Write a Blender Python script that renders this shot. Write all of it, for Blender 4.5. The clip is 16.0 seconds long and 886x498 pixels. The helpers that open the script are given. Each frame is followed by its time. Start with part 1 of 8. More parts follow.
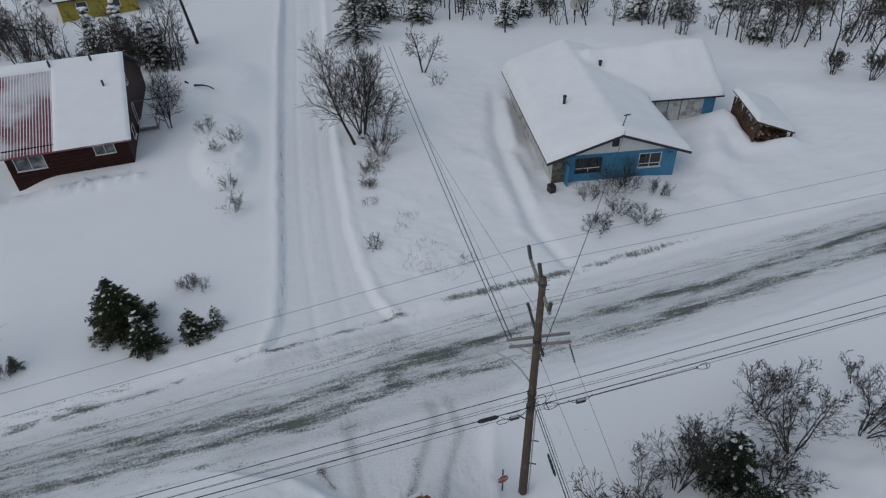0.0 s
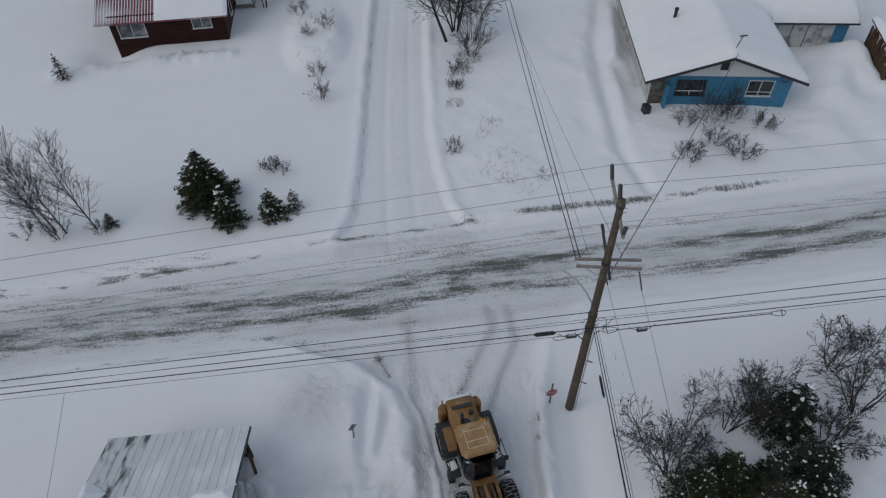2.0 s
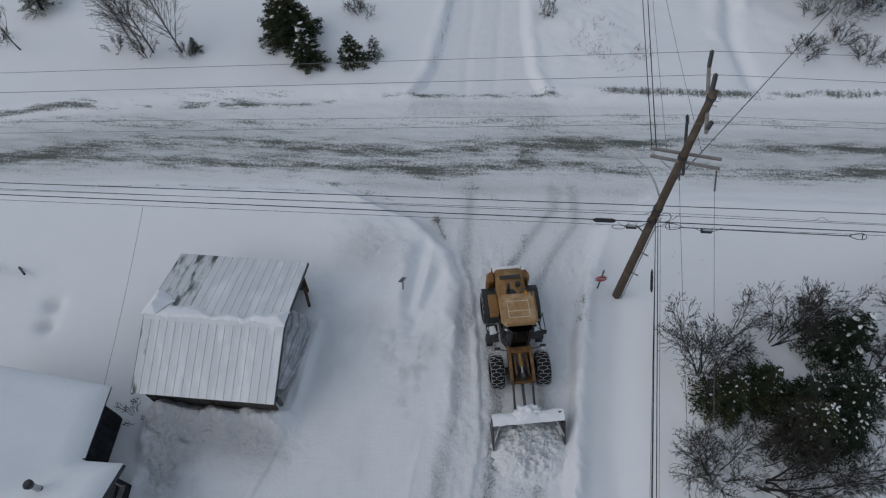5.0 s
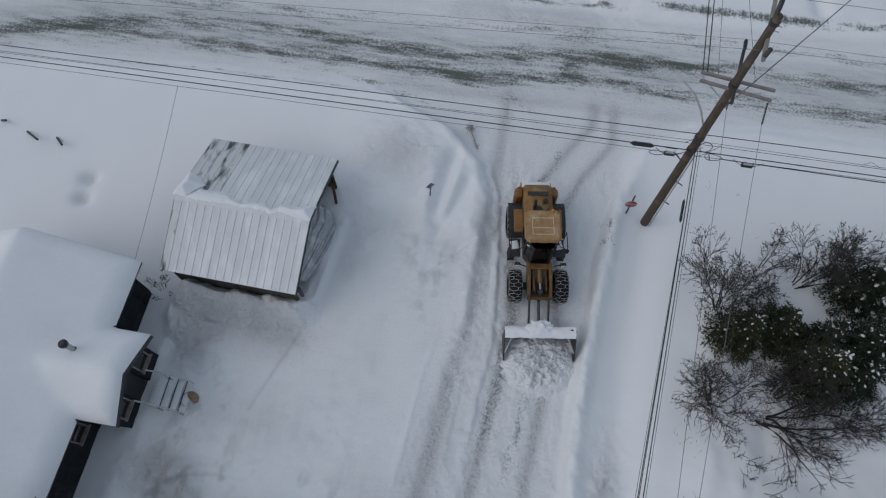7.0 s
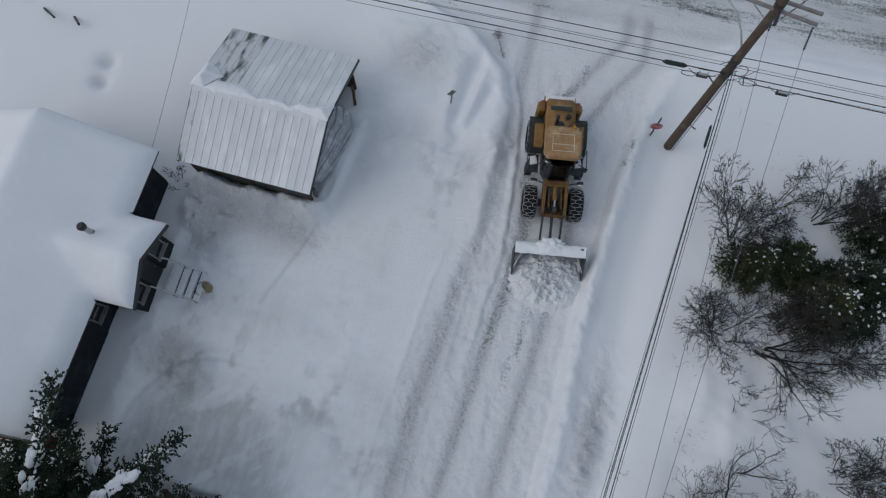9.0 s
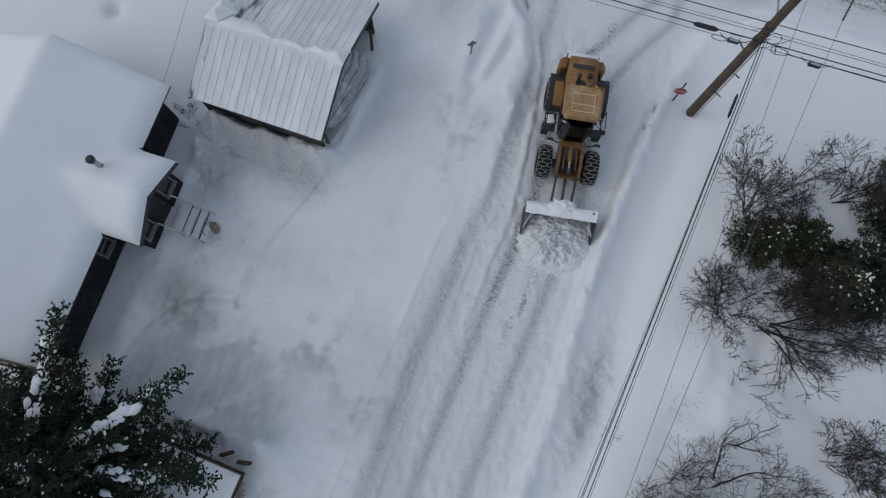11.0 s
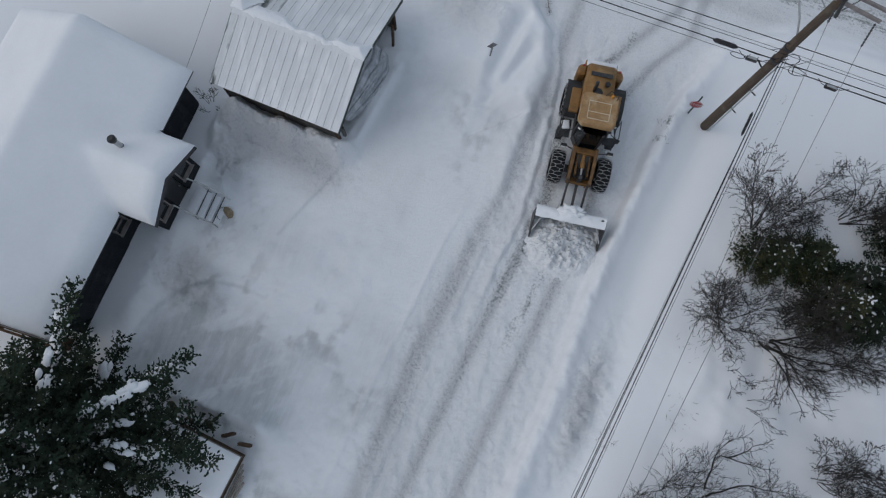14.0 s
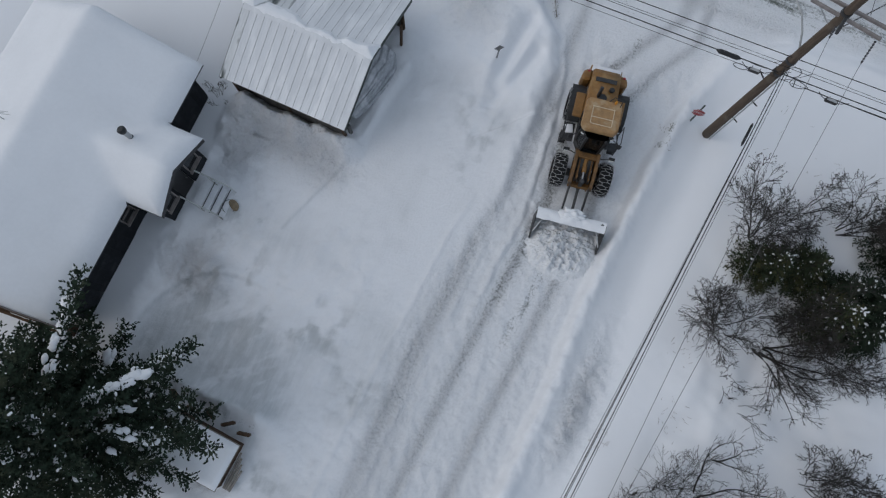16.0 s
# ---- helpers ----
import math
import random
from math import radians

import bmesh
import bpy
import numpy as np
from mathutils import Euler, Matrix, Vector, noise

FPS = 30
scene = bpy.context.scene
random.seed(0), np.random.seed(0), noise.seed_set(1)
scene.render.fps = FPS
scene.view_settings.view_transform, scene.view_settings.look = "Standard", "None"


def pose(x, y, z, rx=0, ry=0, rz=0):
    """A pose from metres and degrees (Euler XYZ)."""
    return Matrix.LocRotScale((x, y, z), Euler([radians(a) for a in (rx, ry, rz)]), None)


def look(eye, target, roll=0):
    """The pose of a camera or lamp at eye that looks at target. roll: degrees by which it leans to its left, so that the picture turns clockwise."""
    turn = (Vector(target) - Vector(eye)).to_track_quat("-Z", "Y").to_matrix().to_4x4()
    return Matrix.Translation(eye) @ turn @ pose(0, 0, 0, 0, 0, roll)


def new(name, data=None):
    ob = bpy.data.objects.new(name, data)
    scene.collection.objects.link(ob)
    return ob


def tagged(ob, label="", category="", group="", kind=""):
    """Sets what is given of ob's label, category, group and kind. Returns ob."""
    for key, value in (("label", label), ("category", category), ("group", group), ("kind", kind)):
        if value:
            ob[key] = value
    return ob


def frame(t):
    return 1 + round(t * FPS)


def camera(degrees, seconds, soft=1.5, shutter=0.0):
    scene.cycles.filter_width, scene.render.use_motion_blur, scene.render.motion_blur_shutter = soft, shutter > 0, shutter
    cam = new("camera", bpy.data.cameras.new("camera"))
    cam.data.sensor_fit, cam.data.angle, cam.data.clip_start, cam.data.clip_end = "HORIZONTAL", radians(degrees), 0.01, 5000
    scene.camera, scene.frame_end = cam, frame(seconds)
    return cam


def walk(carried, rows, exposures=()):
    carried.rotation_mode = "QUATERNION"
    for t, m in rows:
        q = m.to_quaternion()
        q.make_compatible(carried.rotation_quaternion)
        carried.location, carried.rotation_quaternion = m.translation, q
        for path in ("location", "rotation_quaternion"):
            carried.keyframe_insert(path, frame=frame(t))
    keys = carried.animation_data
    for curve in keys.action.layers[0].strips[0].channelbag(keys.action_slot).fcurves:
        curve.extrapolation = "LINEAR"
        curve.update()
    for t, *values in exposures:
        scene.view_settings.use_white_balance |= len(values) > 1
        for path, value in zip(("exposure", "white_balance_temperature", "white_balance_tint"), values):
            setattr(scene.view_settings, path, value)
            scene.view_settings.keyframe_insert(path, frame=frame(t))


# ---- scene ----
cam = camera(70.0, 16.0, soft=1.2)
PATH = [
    (0, (-0.312, -0.224, 27.072), (0.117, 1.305, 25.856), -2.2),
    (0.5, (-0.272, -0.196, 26.942), (0.076, 1.309, 25.672), -2.0),
    (1, (-0.225, -0.154, 26.876), (0.053, 1.318, 25.551), -1.9),
    (1.5, (-0.219, -0.127, 26.843), (-0.004, 1.307, 25.466), -1.7),
    (2, (-0.205, -0.103, 26.818), (-0.05, 1.29, 25.392), -1.4),
    (2.5, (-0.176, -0.065, 26.834), (-0.075, 1.282, 25.36), -1.2),
    (3, (-0.112, -0.089, 26.828), (-0.06, 1.212, 25.309), -1.1),
    (3.5, (-0.03, -0.104, 26.776), (-0.022, 1.146, 25.215), -1.0),
    (4, (0.006, -0.057, 26.787), (-0.017, 1.136, 25.182), -1.0),
    (6.5, (0.22, -0.091, 26.633), (0.088, 0.795, 24.845), -0.8),
    (7, (0.205, -0.075, 26.655), (0.065, 0.743, 24.835), -0.5),
    (7.5, (0.27, -0.105, 26.669), (0.123, 0.649, 24.822), -0.6),
    (8, (0.299, -0.088, 26.702), (0.151, 0.598, 24.83), -0.6),
    (8.5, (0.29, -0.077, 26.681), (0.147, 0.541, 24.784), -0.4),
    (9, (0.319, -0.073, 26.608), (0.181, 0.477, 24.69), -0.5),
    (9.5, (0.373, -0.034, 26.541), (0.241, 0.443, 24.603), -0.8),
    (12, (0.174, 0.188, 26.41), (0.047, 0.577, 24.453), 0.6),
    (12.5, (0.137, 0.192, 26.504), (0.008, 0.576, 24.545), 0.8),
    (13, (0.129, 0.143, 26.618), (-0.002, 0.527, 24.66), 1.0),
    (13.5, (0.128, 0.156, 26.726), (-0.005, 0.536, 24.767), 0.9),
    (14, (0.102, 0.165, 26.821), (-0.032, 0.541, 24.861), 1.1),
    (14.5, (0.084, 0.152, 26.919), (-0.05, 0.526, 24.959), 1.4),
    (15, (0.081, 0.155, 27.057), (-0.053, 0.526, 25.096), 1.8),
    (15.5, (0.1, 0.21, 27.158), (-0.035, 0.574, 25.196), 1.8),
    (16, (0.074, 0.227, 27.239), (-0.058, 0.588, 25.276), 2.4),
]
walk(cam, [(t, look(eye, target, roll)) for t, eye, target, roll in PATH], ((0, -0.11, 6530, 10), (2, -0.16, 6540, 10), (4, -0.14, 6530, 10), (8, -0.03, 6480, 10), (12, 0.05, 6450, 10), (16, 0.10, 6480, 10)))

# ---------------------------------------------------------------- light
world = bpy.data.worlds.new("sky")
scene.world = world
world.use_nodes = True
wn = world.node_tree
wn.nodes.clear()
w_out = wn.nodes.new("ShaderNodeOutputWorld")
w_bg = wn.nodes.new("ShaderNodeBackground")
w_sky = wn.nodes.new("ShaderNodeTexSky")
w_sky.sky_type = "NISHITA"
w_sky.sun_disc = False
w_sky.sun_elevation = radians(40)
w_sky.sun_rotation = radians(245)
w_sky.air_density, w_sky.dust_density = 1.0, 4.0
w_mix = wn.nodes.new("ShaderNodeMixRGB")
w_mix.inputs[0].default_value = 0.80
w_mix.inputs[2].default_value = (6.10, 7.25, 8.75, 1)      # even grey cloud
wn.links.new(w_sky.outputs[0], w_mix.inputs[1])
wn.links.new(w_mix.outputs[0], w_bg.inputs[0])
w_bg.inputs[1].default_value = 0.0622
wn.links.new(w_bg.outputs[0], w_out.inputs[0])

sun_data = bpy.data.lights.new("sun", "SUN")
sun_data.energy, sun_data.angle, sun_data.color = 0.72, radians(60), (1.0, 0.955, 0.90)
sun_lamp = new("sun", sun_data)
sun_lamp.matrix_world = look((-34, -16, 32), (0, 0, 0))
scene.view_settings.exposure = 0.0


# ---------------------------------------------------------------- materials
def mat(name, base, rough=0.6, vary=0.12, scale=6.0, metal=0.0, bump=0.15, bump_scale=40.0, second=None, amount=0.5, stretch=(1, 1, 1), spec=0.5, each=0.0, world=False):
    """A surface with grain at two sizes, a second tone in patches, and fine relief."""
    m = bpy.data.materials.new(name)
    m.use_nodes = True
    nt = m.node_tree
    n, l = nt.nodes, nt.links
    b = n["Principled BSDF"]
    co = n.new("ShaderNodeTexCoord")
    mp = n.new("ShaderNodeMapping")
    mp.inputs["Scale"].default_value = stretch
    place = n.new("ShaderNodeNewGeometry").outputs["Position"] if world else co.outputs["Object"]
    l.new(place, mp.inputs[0])
    n1, n2 = n.new("ShaderNodeTexNoise"), n.new("ShaderNodeTexNoise")
    for q, s, d in ((n1, scale, 5), (n2, bump_scale, 4)):
        q.inputs["Scale"].default_value, q.inputs["Detail"].default_value = s, d
        l.new(mp.outputs[0], q.inputs["Vector"])
    r1 = n.new("ShaderNodeValToRGB")
    dark = [max(0, c * (1 - 2.2 * vary)) for c in base]
    lite = [min(1, c * (1 + 1.6 * vary)) for c in base]
    r1.color_ramp.elements[0].position, r1.color_ramp.elements[0].color = 0.3, (*dark, 1)
    r1.color_ramp.elements[1].position, r1.color_ramp.elements[1].color = 0.72, (*lite, 1)
    add = n.new("ShaderNodeMath")
    add.operation = "MULTIPLY_ADD"
    add.inputs[1].default_value, add.inputs[2].default_value = 0.35, 0.32
    l.new(n2.outputs[0], add.inputs[0])
    mx = n.new("ShaderNodeMath")
    mx.operation = "ADD"
    half = n.new("ShaderNodeMath")
    half.operation = "MULTIPLY"
    half.inputs[1].default_value = 0.65
    l.new(n1.outputs[0], half.inputs[0])
    l.new(half.outputs[0], mx.inputs[0])
    sub = n.new("ShaderNodeMath")
    sub.operation = "SUBTRACT"
    sub.inputs[1].default_value = 0.32
    l.new(add.outputs[0], sub.inputs[0])
    l.new(sub.outputs[0], mx.inputs[1])
    l.new(mx.outputs[0], r1.inputs[0])
    colour = r1.outputs[0]
    if second:
        n3 = n.new("ShaderNodeTexNoise")
        n3.inputs["Scale"].default_value, n3.inputs["Detail"].default_value = scale * 0.45, 6
        l.new(mp.outputs[0] if world else place, n3.inputs["Vector"])
        r3 = n.new("ShaderNodeValToRGB")
        r3.color_ramp.elements[0].position = 0.68 - 0.36 * amount
        r3.color_ramp.elements[1].position = 0.78 - 0.30 * amount
        l.new(n3.outputs[0], r3.inputs[0])
        mix = n.new("ShaderNodeMixRGB")
        mix.inputs[2].default_value = (*second, 1)
        l.new(r3.outputs[0], mix.inputs[0])
        l.new(colour, mix.inputs[1])
        colour = mix.outputs[0]
    if each:
        info = n.new("ShaderNodeObjectInfo")
        hs = n.new("ShaderNodeHueSaturation")
        mr = n.new("ShaderNodeMapRange")
        mr.inputs[3].default_value, mr.inputs[4].default_value = 1 - each, 1 + each
        l.new(info.outputs["Random"], mr.inputs[0])
        l.new(mr.outputs[0], hs.inputs["Value"])
        l.new(colour, hs.inputs["Color"])
        colour = hs.outputs[0]
    l.new(colour, b.inputs["Base Color"])
    b.inputs["Roughness"].default_value = rough
    b.inputs["Metallic"].default_value = metal
    b.inputs["Specular IOR Level"].default_value = spec
    if bump:
        bp = n.new("ShaderNodeBump")
        bp.inputs["Strength"].default_value, bp.inputs["Distance"].default_value = bump, 0.02
        l.new(n2.outputs[0], bp.inputs["Height"])
        l.new(bp.outputs[0], b.inputs["Normal"])
    return m


SNOWY = (0.80, 0.81, 0.835)
M_SNOW = mat("snow", SNOWY, 0.85, 0.02, 0.8, bump=0.25, bump_scale=7, spec=0.2)
M_SNOW_LUMP = mat("lumpy_snow", (0.78, 0.79, 0.82), 0.85, 0.05, 3, bump=0.8, bump_scale=9, spec=0.2)
M_SNOW_DIRTY = mat("churned_snow", (0.72, 0.73, 0.75), 0.85, 0.08, 4, bump=0.9, bump_scale=12, spec=0.2)
M_YELLOW = mat("loader_paint", (0.245, 0.124, 0.035), 0.45, 0.16, 3.5, bump=0.05, second=(0.30, 0.19, 0.08), amount=0.35)
M_ROOFPAINT = mat("cab_roof_paint", (0.34, 0.200, 0.088), 0.55, 0.14, 5, bump=0.05, second=(0.40, 0.29, 0.17), amount=0.45)
M_TAUPE = mat("taupe_window_trim", (0.24, 0.215, 0.205), 0.6, 0.15, 5, bump=0.1)
M_GREASY = mat("greasy_yellow_paint", (0.17, 0.085, 0.025), 0.5, 0.3, 5, bump=0.1, second=(0.035, 0.028, 0.022), amount=0.45)
M_BLACK = mat("black_paint", (0.022, 0.022, 0.023), 0.5, 0.2, 6, bump=0.08)
M_RUBBER = mat("tyre_rubber", (0.012, 0.012, 0.013), 0.85, 0.25, 8, bump=0.3, spec=0.25)
M_CHAIN = mat("chain_steel", (0.42, 0.42, 0.43), 0.45, 0.15, 20, metal=0.7, bump=0.1)
M_STEEL = mat("bare_steel", (0.30, 0.30, 0.31), 0.4, 0.15, 8, metal=0.7, bump=0.1)
M_GALV = mat("galvanised_steel", (0.46, 0.47, 0.48), 0.5, 0.1, 6, metal=0.35, bump=0.1)
M_DARKSTEEL = mat("dark_steel", (0.06, 0.06, 0.062), 0.5, 0.2, 8, metal=0.4)
M_GLASS = mat("dark_glass", (0.012, 0.015, 0.017), 0.06, 0.1, 2, bump=0, spec=0.7)
M_LAMP = mat("lamp_lens", (0.7, 0.7, 0.68), 0.2, 0.03, 8, bump=0)
M_POLE = mat("weathered_pole_wood", (0.098, 0.070, 0.050), 0.85, 0.22, 3, bump=0.5, bump_scale=30, stretch=(6, 6, 0.5), second=(0.13, 0.105, 0.08), amount=0.4)
M_GREYWOOD = mat("weathered_grey_wood", (0.26, 0.24, 0.215), 0.85, 0.2, 5, bump=0.4, bump_scale=35, each=0.15)
M_BROWNWOOD = mat("brown_wood", (0.085, 0.054, 0.036), 0.8, 0.25, 5, bump=0.4, bump_scale=35, each=0.25, spec=0.15)
M_CABLE = mat("cable_black", (0.016, 0.016, 0.018), 0.6, 0.1, 5, bump=0)
M_WIRE = mat("bare_wire", (0.17, 0.17, 0.175), 0.5, 0.1, 5, bump=0)
M_PORCELAIN = mat("insulator_grey", (0.035, 0.035, 0.042), 0.35, 0.1, 5, bump=0)
M_BLUE = mat("blue_siding_paint", (0.042, 0.195, 0.335), 0.6, 0.1, 2.5, bump=0.15, bump_scale=30, second=(0.05, 0.17, 0.26), amount=0.3, each=0.08)
M_WHITE = mat("white_paint", (0.66, 0.67, 0.67), 0.55, 0.05, 4, bump=0.1)
M_OFFWHITE = mat("aged_white_panel", (0.52, 0.53, 0.52), 0.65, 0.1, 3, bump=0.15, second=(0.26, 0.25, 0.235), amount=0.4)
M_RED = mat("dark_red_siding", (0.034, 0.012, 0.010), 0.6, 0.2, 2.5, bump=0.2, second=(0.04, 0.015, 0.012), amount=0.4, each=0.12, spec=0.15)
M_REDROOF = mat("red_metal_roof", (0.19, 0.050, 0.062), 0.45, 0.12, 0.42, bump=0.1, second=(0.55, 0.52, 0.54), amount=0.66, stretch=(1, 0.35, 1))
M_DARKSIDING = mat("dark_charcoal_siding", (0.018, 0.020, 0.024), 0.65, 0.25, 3, bump=0.2, second=(0.035, 0.037, 0.042), amount=0.35, each=0.2, spec=0.15)
M_TIN_STAINED = mat("stained_metal_roofing", (0.62, 0.635, 0.65), 0.5, 0.05, 2.2, bump=0.06, bump_scale=12, second=(0.055, 0.068, 0.064), amount=0.50, stretch=(2.6, 0.75, 1), world=True)
M_TIN = mat("pale_metal_roofing", (0.66, 0.675, 0.70), 0.5, 0.04, 1.6, bump=0.06, bump_scale=12, second=(0.76, 0.77, 0.79), amount=0.5, stretch=(2, 0.6, 1), world=True)
M_CURTAINED = mat("glass_before_curtains", (0.10, 0.115, 0.12), 0.08, 0.5, 1.6, bump=0, second=(0.30, 0.30, 0.29), amount=0.45, spec=0.7)
M_SHED_WALL = mat("dark_weathered_boards", (0.085, 0.08, 0.075), 0.85, 0.25, 5, bump=0.4, bump_scale=30, spec=0.15)
M_SEAM = mat("roof_seam", (0.26, 0.27, 0.28), 0.6, 0.2, 5, bump=0)
M_GREEN_EDGE = mat("dark_green_trim", (0.03, 0.045, 0.040), 0.6, 0.2, 4)
M_FASCIA = mat("dark_fascia", (0.03, 0.03, 0.033), 0.6, 0.2, 4)
M_YELLOWHOUSE = mat("yellow_siding", (0.34, 0.27, 0.04), 0.65, 0.12, 2, bump=0.2, each=0.08)
M_BARK = mat("dark_bark", (0.050, 0.046, 0.043), 0.9, 0.25, 8, bump=0.6, bump_scale=25, spec=0.15)
M_TWIG = mat("bare_twigs", (0.064, 0.059, 0.056), 0.9, 0.2, 6, bump=0, spec=0.15)
M_GRASS = mat("dead_weeds", (0.15, 0.115, 0.075), 0.9, 0.25, 6, bump=0)
M_NEEDLE = mat("spruce_needles", (0.034, 0.047, 0.027), 0.85, 0.55, 4.0, bump=0, second=(0.072, 0.072, 0.034), amount=0.5, spec=0.12)
M_NEEDLE_DARK = mat("dark_spruce_needles", (0.026, 0.040, 0.027), 0.85, 0.55, 3.5, bump=0, second=(0.056, 0.066, 0.044), amount=0.4, spec=0.1)
M_SIGNRED = mat("sign_red", (0.34, 0.035, 0.04), 0.5, 0.1, 6, bump=0)
M_SIGNBACK = mat("sign_aluminium", (0.22, 0.22, 0.225), 0.5, 0.1, 6, metal=0.3, bump=0.05)
M_POSTGREEN = mat("green_steel_post", (0.05, 0.07, 0.055), 0.6, 0.2, 6, bump=0.1)


# ---------------------------------------------------------------- mesh tools
def finish(name, bm, material, smooth=False):
    me = bpy.data.meshes.new(name)
    bm.to_mesh(me)
    bm.free()
    me.materials.append(material)
    if smooth:
        for p in me.polygons:
            p.use_smooth = True
    return me


def part(name, bm, material, parent=None, label="", smooth=False, m=None):
    """One mesh object, under a thing or a part."""
    me = bm if isinstance(bm, bpy.types.Mesh) else finish(name, bm, material, smooth)
    ob = new(name, me)
    if parent is not None:
        ob.parent = parent
    if m is not None:
        ob.matrix_basis = m
    if label:
        ob["label"] = label
    return ob


def thing(name, label, category, m=None, group="", kind=""):
    ob = new(name)
    if m is not None:
        ob.matrix_basis = m
    return tagged(ob, label, category, group, kind)


def raw(name, verts, faces, material, smooth=False):
    me = bpy.data.meshes.new(name)
    me.from_pydata([tuple(v) for v in verts], [], faces)
    me.materials.append(material)
    if smooth:
        me.polygons.foreach_set("use_smooth", [True] * len(me.polygons))
    me.update()
    return me


def box(bm, c, s, rot=(0, 0, 0), bevel=0.0):
    """A box of size s round c, its edges eased."""
    t = Matrix.LocRotScale(c, Euler([radians(a) for a in rot]), None)
    v = bmesh.ops.create_cube(bm, size=1.0, matrix=t @ Matrix.Diagonal((*s, 1)))["verts"]
    if bevel:
        es = list({e for q in v for e in q.link_edges})
        bmesh.ops.bevel(bm, geom=es, offset=bevel, segments=2, affect="EDGES", profile=0.6)


def prism(bm, outline, h0, h1, axis="z", bevel=0.0):
    """A flat outline pushed from h0 to h1 along an axis."""
    def at(p, h):
        return {"z": (p[0], p[1], h), "x": (h, p[0], p[1]), "y": (p[0], h, p[1])}[axis]
    lo = [bm.verts.new(at(p, h0)) for p in outline]
    hi = [bm.verts.new(at(p, h1)) for p in outline]
    k = len(outline)
    fs = [bm.faces.new(lo), bm.faces.new(hi)]
    for i in range(k):
        fs.append(bm.faces.new((lo[i], lo[(i + 1) % k], hi[(i + 1) % k], hi[i])))
    bmesh.ops.recalc_face_normals(bm, faces=fs)
    if bevel:
        bmesh.ops.bevel(bm, geom=list({e for f in fs for e in f.edges}), offset=bevel, segments=1, affect="EDGES")


def rod(bm, p0, p1, r0, r1=None, seg=10):
    p0, p1 = Vector(p0), Vector(p1)
    d = p1 - p0
    m = Matrix.Translation((p0 + p1) / 2) @ d.to_track_quat("Z", "Y").to_matrix().to_4x4()
    bmesh.ops.create_cone(bm, cap_ends=True, segments=seg, radius1=r0, radius2=r0 if r1 is None else r1, depth=d.length, matrix=m)


def tube(bm, pts, r, seg=6):
    for a, b in zip(pts[:-1], pts[1:]):
        rod(bm, a, b, r, r, seg)


def tube_mesh(name, pts, r, material, seg=5):
    """One unbroken thin tube along points."""
    verts, faces = [], []
    pts = [Vector(p) for p in pts]
    for i, p in enumerate(pts):
        d = (pts[min(i + 1, len(pts) - 1)] - pts[max(i - 1, 0)]).normalized()
        a = d.orthogonal().normalized()
        if abs(d.z) < 0.9:
            a = d.cross(Vector((0, 0, 1))).normalized()
        b = d.cross(a)
        for k in range(seg):
            g = 2 * math.pi * k / seg
            verts.append(p + (a * math.cos(g) + b * math.sin(g)) * r)
    for i in range(len(pts) - 1):
        for k in range(seg):
            faces.append((i * seg + k, i * seg + (k + 1) % seg, (i + 1) * seg + (k + 1) % seg, (i + 1) * seg + k))
    faces += [tuple(range(seg))[::-1], tuple(range((len(pts) - 1) * seg, len(pts) * seg))]
    return raw(name, verts, faces, material, True)


def sagging(p0, p1, sag, n=24):
    p0, p1 = Vector(p0), Vector(p1)
    return [p0.lerp(p1, i / n) - Vector((0, 0, sag * 4 * (i / n) * (1 - i / n))) for i in range(n + 1)]


# smooth random fields on the plan
RNG = np.random.default_rng(7)
LATTICE = RNG.random((256, 256))


def field(x, y, size, seed=0):
    """Value noise from 0 to 1 with lumps of about the given size in metres."""
    u, v = np.asarray(x) / size + 17.3 * seed + 40.0, np.asarray(y) / size + 9.7 * seed + 70.0
    i, j = np.floor(u).astype(int), np.floor(v).astype(int)
    a, b = u - i, v - j
    a, b = a * a * (3 - 2 * a), b * b * (3 - 2 * b)
    g = lambda p, q: LATTICE[p % 256, q % 256]
    return (g(i, j) * (1 - a) + g(i + 1, j) * a) * (1 - b) + (g(i, j + 1) * (1 - a) + g(i + 1, j + 1) * a) * b


def fbm(x, y, size, octaves=4, seed=0):
    total, weight, amp = 0.0, 0.0, 1.0
    for k in range(octaves):
        total, weight = total + amp * field(x, y, size / 2**k, seed + 3 * k), weight + amp
        amp *= 0.55
    return total / weight


def step(a, b, x):
    q = np.clip((x - a) / (b - a), 0, 1)
    return q * q * (3 - 2 * q)


def bell(d, w):
    return np.exp(-(d / w) ** 2)


# ---------------------------------------------------------------- ground and roads
def north_edge(x):
    return np.interp(x, [-200, -60, -26, -17, -10, -3, 5, 14, 26, 44, 300], [-30, 17.0, 25.5, 26.8, 27.5, 28.0, 28.1, 28.4, 28.9, 29.8, 44])


def south_edge(x):
    return np.interp(x, [-200, -60, -24, -17, -11, -6.5, 9, 13, 24, 36, 300], [-42, 10.5, 19.9, 20.4, 20.4, 20.4, 20.5, 21.0, 21.1, 22.0, 35])


def west_edge(y):
    return np.interp(y, [-60, -6, -1, 1, 4.3, 9, 12, 15, 16.7, 18.5, 20.5], [-1.8, -1.8, -1.7, -1.8, -1.3, -0.4, -0.1, 0.1, -0.6, -2.4, -6.5])


